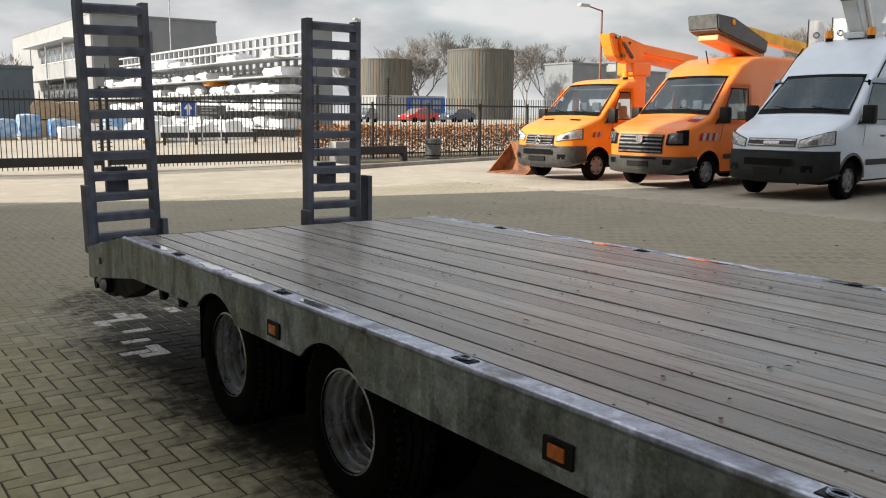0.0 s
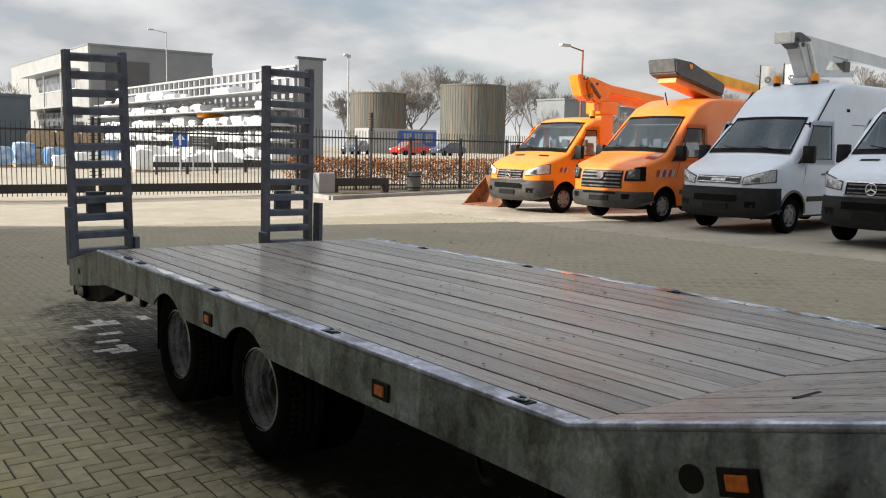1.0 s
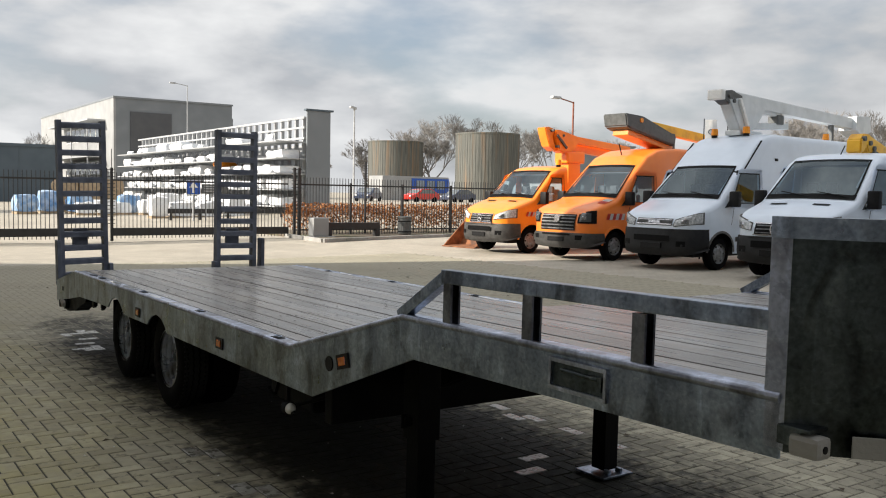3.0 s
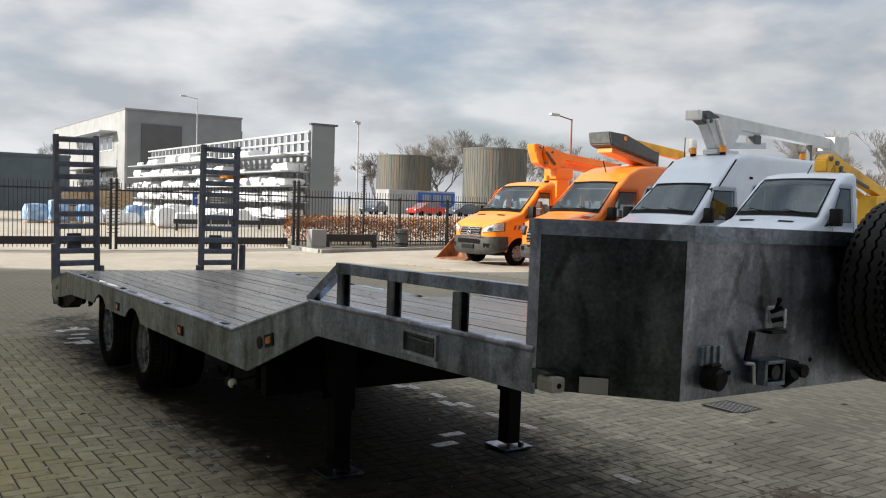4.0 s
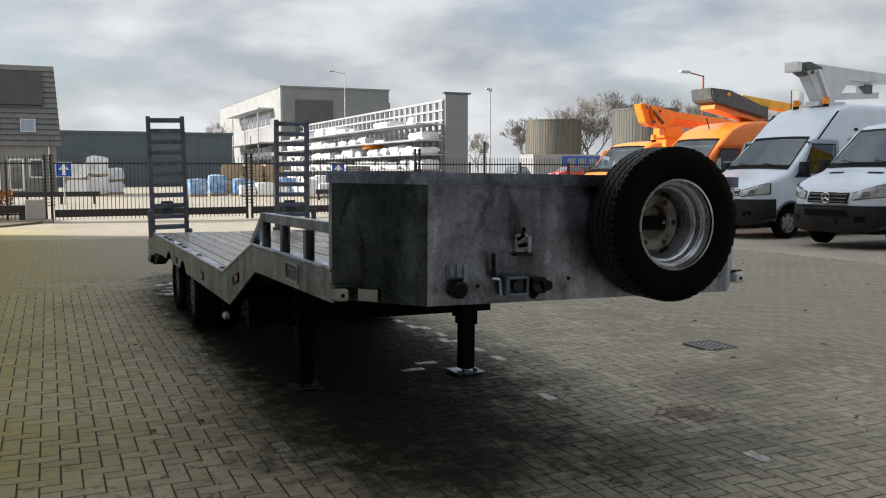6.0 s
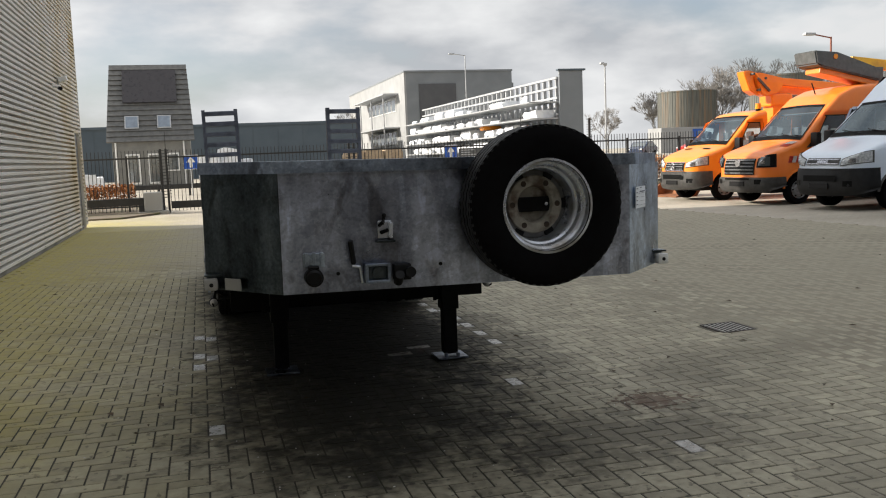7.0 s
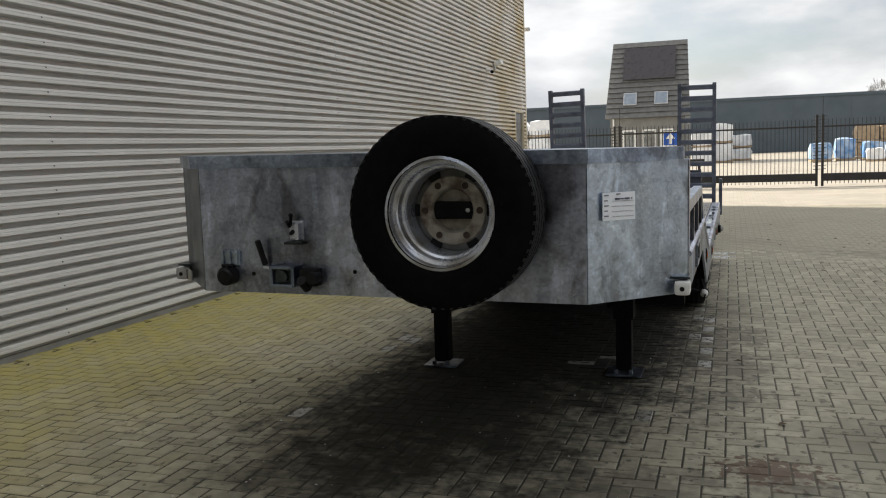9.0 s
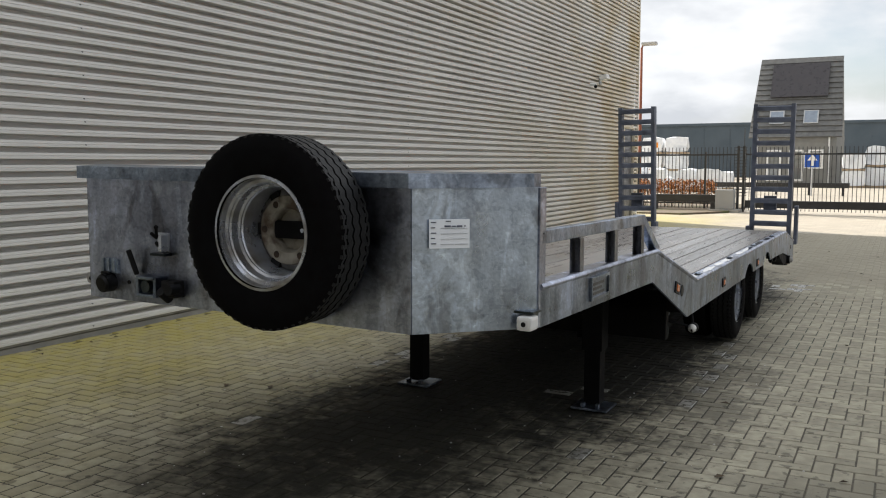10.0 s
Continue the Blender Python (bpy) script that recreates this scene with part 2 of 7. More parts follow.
GALV = galvanised("galvanised_steel", (0.172, 0.205, 0.262), (0.415, 0.48, 0.595))
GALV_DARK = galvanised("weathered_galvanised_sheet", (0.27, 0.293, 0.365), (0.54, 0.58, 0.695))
GALV_PALE = galvanised("pale_galvanised_sheet", (0.30, 0.345, 0.415), (0.50, 0.575, 0.67))
GALV_POST = galvanised("darkened_galvanised_post", (0.13, 0.135, 0.15), (0.27, 0.28, 0.30))
GALV_DEEP = galvanised("deep_toned_galvanised_sheet", (0.04, 0.05, 0.053), (0.125, 0.145, 0.155))
WATERFILM = material("water_film", (0.42, 0.44, 0.45), (0.55, 0.57, 0.58), 12, None, rough=(0.03, 0.07), metal=0.9)
WOODS = material("damp_hardwood_plank", (0.138, 0.119, 0.103), (0.322, 0.291, 0.262), 9.0, (0.36, 0.36, 0.36), 1.5, (0.22, 0.46), 0, 0.3, 34, (6, 0.3, 6), vary=0.30, low3=0.45, high3=0.75, coat=0.2)
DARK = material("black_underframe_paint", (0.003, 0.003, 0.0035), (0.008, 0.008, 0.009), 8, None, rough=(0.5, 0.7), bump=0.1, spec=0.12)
RUBBER = material("tyre_rubber", (0.0025, 0.002, 0.0023), (0.0045, 0.0045, 0.005), 25, None, rough=(0.75, 0.9), bump=0.1, bscale=120, spec=0.07)
TREAD = material("worn_tread_rubber", (0.007, 0.0072, 0.0076), (0.018, 0.018, 0.0185), 30, None, rough=(0.5, 0.7), bump=0.2, bscale=90, spec=0.3)
RIM = material("silver_rim_paint", (0.50, 0.53, 0.60), (0.69, 0.725, 0.79), 12, (0.27, 0.255, 0.235), 6, (0.22, 0.38), 0.75, 0.08, low3=0.50, high3=0.68)
HUBRUST = material("dusty_hub_paint", (0.27, 0.25, 0.205), (0.42, 0.39, 0.33), 20, (0.12, 0.085, 0.06), 11, (0.55, 0.75), 0.2, 0.25, low3=0.48, high3=0.62)
RAMPBLUE = material("blue_grey_steel_paint", (0.095, 0.108, 0.145), (0.155, 0.17, 0.215), 9, (0.06, 0.066, 0.082), 3, (0.42, 0.62), 0.25, 0.1)
ORANGELENS = material("amber_lens", (0.50, 0.10, 0.008), (0.68, 0.16, 0.012), 60, None, rough=(0.08, 0.16), coat=0.5)
BLACKPL = material("black_plastic", (0.005, 0.005, 0.0055), (0.011, 0.011, 0.012), 20, None, rough=(0.4, 0.6), spec=0.2)
WHITEPL = material("white_plastic", (0.7, 0.7, 0.68), (0.8, 0.8, 0.78), 10, None, rough=(0.4, 0.55))
PAPER = material("white_paper_label", (0.84, 0.88, 0.94), (0.89, 0.925, 0.97), 10, None, rough=(0.3, 0.45))
INK = material("printed_ink", (0.05, 0.06, 0.10), (0.07, 0.08, 0.12), 10, None, rough=(0.5, 0.6))
CLAD = material("grey_beige_cladding", (0.66, 0.645, 0.615), (0.73, 0.715, 0.685), 1.2, (0.57, 0.535, 0.45), 0.45, (0.4, 0.55), 0.0, 0.03, 20, (1, 0.35, 1), low3=0.52, high3=0.80)
def wall_marks(m):
    """A yellow-brown weather stain over the last metres of the cladding."""
    n, l = m.node_tree.nodes, m.node_tree.links
    p = n["Principled BSDF"]
    geo, sep, nz, mx, fac = n.new("ShaderNodeNewGeometry"), n.new("ShaderNodeSeparateXYZ"), n.new("ShaderNodeTexNoise"), n.new("ShaderNodeMix"), n.new("ShaderNodeMath")
    l.new(geo.outputs["Position"], sep.inputs["Vector"])
    l.new(geo.outputs["Position"], nz.inputs["Vector"])
    nz.inputs["Scale"].default_value, nz.inputs["Detail"].default_value = 0.9, 5.0
    mr, mn = n.new("ShaderNodeMapRange"), n.new("ShaderNodeMapRange")
    mr.inputs["From Min"].default_value, mr.inputs["From Max"].default_value, mr.inputs["To Max"].default_value = 11.0, 18.0, 0.75
    mn.inputs["From Min"].default_value, mn.inputs["From Max"].default_value = 0.38, 0.62
    l.new(sep.outputs["Y"], mr.inputs["Value"])
    l.new(nz.outputs["Fac"], mn.inputs["Value"])
    fac.operation = "MULTIPLY"
    l.new(mr.outputs["Result"], fac.inputs[0])
    l.new(mn.outputs["Result"], fac.inputs[1])
    mx.data_type = "RGBA"
    l.new(fac.outputs[0], mx.inputs["Factor"])
    l.new(p.inputs["Base Color"].links[0].from_socket, mx.inputs["A"])
    mx.inputs["B"].default_value = (0.50, 0.40, 0.20, 1)
    l.new(mx.outputs["Result"], p.inputs["Base Color"])
    return m


wall_marks(CLAD)
SCREW = material("dark_screw_head", (0.12, 0.12, 0.12), (0.2, 0.2, 0.2), 20, None, rough=(0.4, 0.5), metal=0.5)
CONCRETE = material("grey_concrete", (0.28, 0.275, 0.26), (0.37, 0.36, 0.34), 4, (0.2, 0.2, 0.18), 1.0, (0.7, 0.9), 0, 0.3, 50)
PAVER = material("grey_brown_concrete_paver", (0.285, 0.262, 0.193), (0.39, 0.362, 0.275), 14, (0.195, 0.178, 0.132), 0.55, (0.66, 0.92), 0, 0.4, 90, spec=0.4, vary=0.17, island=True, low3=0.5, high3=0.72)
PAVER_OBJ = material("grey_brown_concrete_paver_near", (0.285, 0.262, 0.193), (0.39, 0.362, 0.275), 14, (0.195, 0.178, 0.132), 0.55, (0.66, 0.92), 0, 0.4, 90, spec=0.4, vary=0.17, low3=0.5, high3=0.72)
PAVER_FAR = material("sand_filled_concrete_paver", (0.298, 0.272, 0.204), (0.34, 0.313, 0.237), 14, (0.256, 0.234, 0.176), 0.35, (0.7, 0.92), 0, 0.3, 90, spec=0.4, vary=0.04, island=True, low3=0.5, high3=0.75)
PAVER_WHITE = material("wet_pale_paver", (0.20, 0.195, 0.17), (0.40, 0.39, 0.36), 20, (0.17, 0.16, 0.13), 13, (0.20, 0.42), 0, 0.3, 90, spec=0.8, low3=0.42, high3=0.60)
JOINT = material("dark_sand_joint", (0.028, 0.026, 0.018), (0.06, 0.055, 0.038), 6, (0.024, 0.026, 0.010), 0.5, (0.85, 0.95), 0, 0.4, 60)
JOINT_MID = material("mid_brown_sand_joint", (0.065, 0.058, 0.042), (0.11, 0.098, 0.072), 6, (0.05, 0.062, 0.045), 0.5, (0.85, 0.95), 0, 0.4, 60)
JOINT_PALE = material("pale_sand_joint", (0.24, 0.218, 0.163), (0.30, 0.275, 0.208), 6, (0.21, 0.19, 0.143), 0.5, (0.85, 0.95), 0, 0.4, 60)
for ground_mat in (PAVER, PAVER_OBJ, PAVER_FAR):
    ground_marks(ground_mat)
IRON = material("cast_iron", (0.05, 0.045, 0.04), (0.1, 0.09, 0.08), 20, None, rough=(0.5, 0.7), metal=0.6, bump=0.2)
FENCE = material("dark_fence_paint", (0.012, 0.013, 0.014), (0.025, 0.025, 0.027), 5, None, rough=(0.4, 0.6))


# ---- mesh tools ----
def ob_from(bm, name, mat=None, smooth=False, angle=35):
    me = bpy.data.meshes.new(name)
    if smooth:
        lim = radians(angle)
        for fc in bm.faces:
            fc.smooth = True
        for ed in bm.edges:
            if len(ed.link_faces) == 2 and ed.calc_face_angle(0.0) > lim:
                ed.smooth = False
    bm.to_mesh(me)
    bm.free()
    if mat is not None:
        for mm in (mat if isinstance(mat, (list, tuple)) else [mat]):
            me.materials.append(mm)
    return new(name, me)


def part(name, bm, mat, parent, label="", smooth=False, angle=35):
    ob = ob_from(bm, name, mat, smooth, angle)
    ob.parent = parent
    if label:
        ob["label"] = label
    return ob


def thing(name, bm, mat, label, category, group="", kind="", smooth=False, angle=35):
    return tagged(ob_from(bm, name, mat, smooth, angle), label, category, group, kind)


def empty(name, m, label, category, group="", kind=""):
    ob = new(name)
    ob.empty_display_size = 0.1
    ob.matrix_world = m
    return tagged(ob, label, category, group, kind)


def BM():
    return bmesh.new()


def box(bm, x0, x1, y0, y1, z0, z1, bev=0.0, m=None):
    geo = bmesh.ops.create_cube(bm, size=1.0)
    vs = geo["verts"]
    for v in vs:
        v.co = Vector((x0 + (v.co.x + 0.5) * (x1 - x0), y0 + (v.co.y + 0.5) * (y1 - y0), z0 + (v.co.z + 0.5) * (z1 - z0)))
    if bev:
        es = list({e for v in vs for e in v.link_edges})
        vs = list({v for f in bmesh.ops.bevel(bm, geom=es, offset=bev, segments=2, affect="EDGES", profile=0.6)["faces"] for v in f.verts} | {v for v in vs if v.is_valid})
    if m is not None:
        bmesh.ops.transform(bm, matrix=m, verts=vs)
    return bm


def prism(bm, poly, a0, a1, axis="x"):
    """A polygon of (u, v) drawn out from a0 to a1 along an axis: x takes (y, z), y takes (x, z), z takes (x, y)."""
    def at(u, v, a):
        return {"x": (a, u, v), "y": (u, a, v), "z": (u, v, a)}[axis]
    r0 = [bm.verts.new(at(u, v, a0)) for u, v in poly]
    r1 = [bm.verts.new(at(u, v, a1)) for u, v in poly]
    n = len(poly)
    fs = [bm.faces.new(r0), bm.faces.new(list(reversed(r1)))]
    fs += [bm.faces.new((r0[i], r1[i], r1[(i + 1) % n], r0[(i + 1) % n])) for i in range(n)]
    bmesh.ops.recalc_face_normals(bm, faces=fs)
    return bm


def lathe(bm, prof, seg=32, m=None, closed=False):
    """Turns a profile of (radius, along) round the x axis."""
    rings = []
    for r, a in prof:
        if r < 1e-6:
            rings.append([bm.verts.new((a, 0, 0))])
        else:
            rings.append([bm.verts.new((a, r * math.cos(2 * math.pi * k / seg), r * math.sin(2 * math.pi * k / seg))) for k in range(seg)])
    fs = []
    pairs = list(zip(rings, rings[1:])) + ([(rings[-1], rings[0])] if closed else [])
    for p, q in pairs:
        for k in range(seg):
            j = (k + 1) % seg
            if len(p) == 1:
                fs.append(bm.faces.new((p[0], q[k], q[j])))
            elif len(q) == 1:
                fs.append(bm.faces.new((p[k], q[0], p[j])))
            else:
                fs.append(bm.faces.new((p[k], q[k], q[j], p[j])))
    bmesh.ops.recalc_face_normals(bm, faces=fs)
    if m is not None:
        bmesh.ops.transform(bm, matrix=m, verts=[v for r in rings for v in r])
    return bm


def rod(bm, a, b, r, seg=10, r2=None, cap=True):
    a, b = Vector(a), Vector(b)
    q = (b - a).to_track_quat("X", "Z").to_matrix().to_4x4()
    ln = (b - a).length
    prof = [(r, 0), (r if r2 is None else r2, ln)]
    if cap:
        prof = [(0, 0)] + prof + [(0, ln)]
    return lathe(bm, prof, seg, Matrix.Translation(a) @ q)


def beam(bm, a, b, w, h, bev=0.0):
    """A square bar from a to b, w wide and h high."""
    a, b = Vector(a), Vector(b)
    q = (b - a).to_track_quat("X", "Z").to_matrix().to_4x4()
    return box(bm, 0, (b - a).length, -w / 2, w / 2, -h / 2, h / 2, bev, Matrix.Translation(a) @ q)


def ball(bm, c, r, seg=16):
    geo = bmesh.ops.create_uvsphere(bm, u_segments=seg, v_segments=seg // 2, radius=r)
    bmesh.ops.translate(bm, verts=geo["verts"], vec=c)
    return bm


def fall(x, y=10.0):
    """The yard's fall: down from the hall to the drain and up again to the parked vans, more so at the near end of their row."""
    return float(np.interp(x, (-1.5, 2.9, 6.1, 16.0), (0.05, 0.0, -0.035, 0.0)) + np.interp(x, (6.1, 14.5), (0, 1)) * np.interp(y, (5, 17), (0.16, 0.045)))


# ---- ground ----
def make_ground():
    bm = BM()
    xs = [-900, -300, -60, -20, -1.5, 0.6, 2.9, 4.5, 6.1, 9, 12.5, 14.5, 16, 19, 23, 30, 60, 300, 900]
    ys = [-900, -300, -40, -10, 0, 5, 8, 11, 14, 17, 26, 31, 36, 42, 60, 120, 300, 1500]
    grid = [[bm.verts.new((x, y, fall(x, y) - 0.009 + 0.8 * float(np.interp(x, (17, 26), (0, 1)) * np.interp(y, (30, 60), (0, 1))))) for x in xs] for y in ys]
    for j in range(len(ys) - 1):
        for i in range(len(xs) - 1):
            bm.faces.new((grid[j][i], grid[j][i + 1], grid[j + 1][i + 1], grid[j + 1][i]))
    return thing("ground", bm, YARD, "grey-brown block-paved yard reaching the horizon", "ground", kind="structure")


def yard_material():
    """Far paving: the laid pattern in colour and relief, mossy towards the hall's foot."""
    m = material("block_paved_yard", (0.355, 0.318, 0.255), (0.445, 0.402, 0.33), 2.0, (0.29, 0.26, 0.208), 0.35, (0.6, 0.9), 0, 0.2, 60, low3=0.5, high3=0.8)
    n, l = m.node_tree.nodes, m.node_tree.links
    p = n["Principled BSDF"]
    geo, br, mx = n.new("ShaderNodeNewGeometry"), n.new("ShaderNodeTexBrick"), n.new("ShaderNodeMix")
    br.inputs["Scale"].default_value = 1.0
    br.inputs["Brick Width"].default_value, br.inputs["Row Height"].default_value = 0.21, 0.105
    br.inputs["Mortar Size"].default_value = 0.006
    br.inputs["Color1"].default_value, br.inputs["Color2"].default_value, br.inputs["Mortar"].default_value = (0.95, 0.95, 0.95, 1), (1.05, 1.05, 1.05, 1), (0.75, 0.75, 0.75, 1)
    l.new(geo.outputs["Position"], br.inputs["Vector"])
    mx.data_type, mx.blend_type = "RGBA", "MULTIPLY"
    mx.inputs["Factor"].default_value = 1.0
    old = p.inputs["Base Color"].links[0].from_socket
    l.new(old, mx.inputs["A"])
    l.new(br.outputs["Color"], mx.inputs["B"])
    l.new(mx.outputs["Result"], p.inputs["Base Color"])
    return m


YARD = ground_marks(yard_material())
ground = make_ground()


# ---- the hall beside the trailer ----
WALL_X, WALL_END, WALL_H = -1.555, 19.4, 15.0


def make_hall():
    hall = empty("hall_building", pose(WALL_X, WALL_END, 0), "large industrial hall with ribbed grey-beige sheet cladding", "building", kind="structure")
    hall.rotation_euler.z = radians(0.4)
    pitch = 0.105
    poly, z = [(-0.35, 0.13)], 0.13
    while z < WALL_H:
        poly += [(0.070, z), (0.074, z + pitch * 0.03), (0.074, z + pitch * 0.22), (0.069, z + pitch * 0.24), (0.069, z + pitch * 0.29), (0.073, z + pitch * 0.31), (0.071, z + pitch * 0.50), (0.062, z + pitch * 0.53), (-0.045, z + pitch * 0.57), (-0.045, z + pitch * 0.97)]
        z += pitch
    poly.append((-0.35, z))
    door0, door1, doorh = -1.35, -0.33, 2.62
    def sheet(y0, y1, z0=0.0):
        bm = BM()
        prof = [(u, v) for u, v in poly[1:-1] if v >= z0]
        r0 = [bm.verts.new((u, y0, v)) for u, v in prof]
        r1 = [bm.verts.new((u, y1, v)) for u, v in prof]
        for i in range(len(prof) - 1):
            bm.faces.new((r0[i], r0[i + 1], r1[i + 1], r1[i]))
        bmesh.ops.recalc_face_normals(bm, faces=bm.faces)
        return bm
    # sheets lapped every six metres, the last one stopping at the door
    y = door0
    while y > -34:
        part("cladding_sheet", sheet(y - 6.0, y), CLAD, hall)
        y -= 6.0
        bm = BM()
        for k in range(int(WALL_H / pitch / 2)):
            box(bm, 0.060, 0.0765, y + 0.03, y + 0.042, 0.15 + k * pitch * 2, 0.162 + k * pitch * 2)
        part("screw_row", bm, SCREW, hall, "row of small dark screw heads")
    part("cladding_sheet", sheet(door0, door1, doorh), CLAD, hall)
    part("cladding_sheet", sheet(door1, -0.04), CLAD, hall)
    bm = BM()
    box(bm, -0.30, -0.05, -40, 0.0, 0.0, WALL_H)
    box(bm, -26, -0.30, -0.20, 0.0, 0.0, WALL_H)
    part("wall_core", bm, CLAD, hall)
    bm = BM()
    box(bm, -26, 0.02, -40, 0.02, WALL_H - 0.05, WALL_H + 0.15)
    part("roof_edge", bm, GALV, hall)
    bm = BM()
    box(bm, -0.01, 0.08, -0.05, 0.04, 0.14, WALL_H, 0.004)
    part("corner_trim", bm, CLAD, hall)
    bm = BM()
    box(bm, -0.02, 0.03, -40, -0.02, -0.06, 0.095, 0.006)
    box(bm, -0.02, 0.05, -40, -0.02, 0.105, 0.125, 0.004)
    part("base_plinth", bm, CONCRETE, hall, "grey concrete base strip")
    bm = BM()
    box(bm, -0.06, 0.005, door0 + 0.02, door1 - 0.02, 0.05, doorh)
    part("door_leaf", bm, GALV_POST, hall, "plain grey steel side door")
    bm = BM()
    for a, b in ((door0 - 0.04, door0 + 0.03), (door1 - 0.03, door1 + 0.04)):
        box(bm, -0.05, 0.06, a, b, 0.0, doorh + 0.04, 0.004)
    box(bm, -0.05, 0.06, door0 - 0.04, door1 + 0.04, doorh, doorh + 0.06, 0.004)
    part("door_frame", bm, CLAD, hall)
    return hall


hall = make_hall()


REARWALL = material("dark_brown_grey_wall", (0.10, 0.09, 0.08), (0.15, 0.135, 0.12), 2.0, (0.08, 0.075, 0.065), 0.5, (0.7, 0.85), 0, 0.1, 30)


def make_rear_wall():
    """Plain wall added unseen behind the walk to dim the bulkhead's light and reflections."""
    wall = empty("wall_south", pose(0, -19.0, 0), "plain dark brown-grey wall, unseen, added to dim reflections", "wall", kind="structure")
    # Taller on the yard side, where the added wall must darken reflections more.
    for x0, x1, h in ((WALL_X, 4.4, 5.2), (4.4, 24.0, 12.0)):
        part("wall_core", box(BM(), x0, x1, -0.3, 0.0, 0.0, h), REARWALL, wall)
        part("roof_edge", box(BM(), x0, x1, -0.35, 0.06, h, h + 0.2), GALV, wall)
    return wall


make_rear_wall()


# ---- block paving near the trailer ----
PW = 0.105


def paver_cell():
    """One bevelled block, lying along x, about its own lower corner."""
    return 2 * PW - 0.009, PW - 0.009


def block_data(lx, ly):
    c, h = 0.004, 0.035
    v = []
    for z, o in ((-h, 0), (-0.003, 0), (0, c)):
        v += [(o, o, z), (lx - o, o, z), (lx - o, ly - o, z), (o, ly - o, z)]
    f = [(8, 9, 10, 11)]
    for b in (0, 4):
        for k in range(4):
            j = (k + 1) % 4
            f.append((b + k, b + j, b + 4 + j, b + 4 + k))
    return np.array(v), f


def white_block(x, y, along):
    """Bay lines: worn white blocks along both sides under the trailer and across behind it."""
    h = abs(math.sin(x * 127.1 + y * 311.7) * 43758.5) % 1.0
    if abs(x - 1.60) < 0.11 and 0.4 < y < 2.4:
        return not along and h < 0.6
    if abs(x - 3.98) < 0.11 and 0.4 < y < 2.8:
        return not along and h < 0.6
    if 3.05 < x < 3.5 and 0.25 < y < 1.1:
        return along and h < 0.28
    if abs(y - 7.02 - (x - 2.1) * 0.3) < 0.09 and 1.75 < x < 2.55:
        return h < 0.9
    if 1.70 < x < 2.05 and 5.4 < y < 6.6:
        return h < 0.22
    if 3.75 < x < 4.15 and 6.4 < y < 7.6:
        return h < 0.40
    # single pale blocks in front of the neck
    return any(abs(x - a) < 0.055 and abs(y - b) < 0.055 for a, b in ((1.65, -1.32), (3.71, -0.86), (4.00, -2.33), (3.64, -2.60), (4.13, -2.60), (1.20, 1.53)))


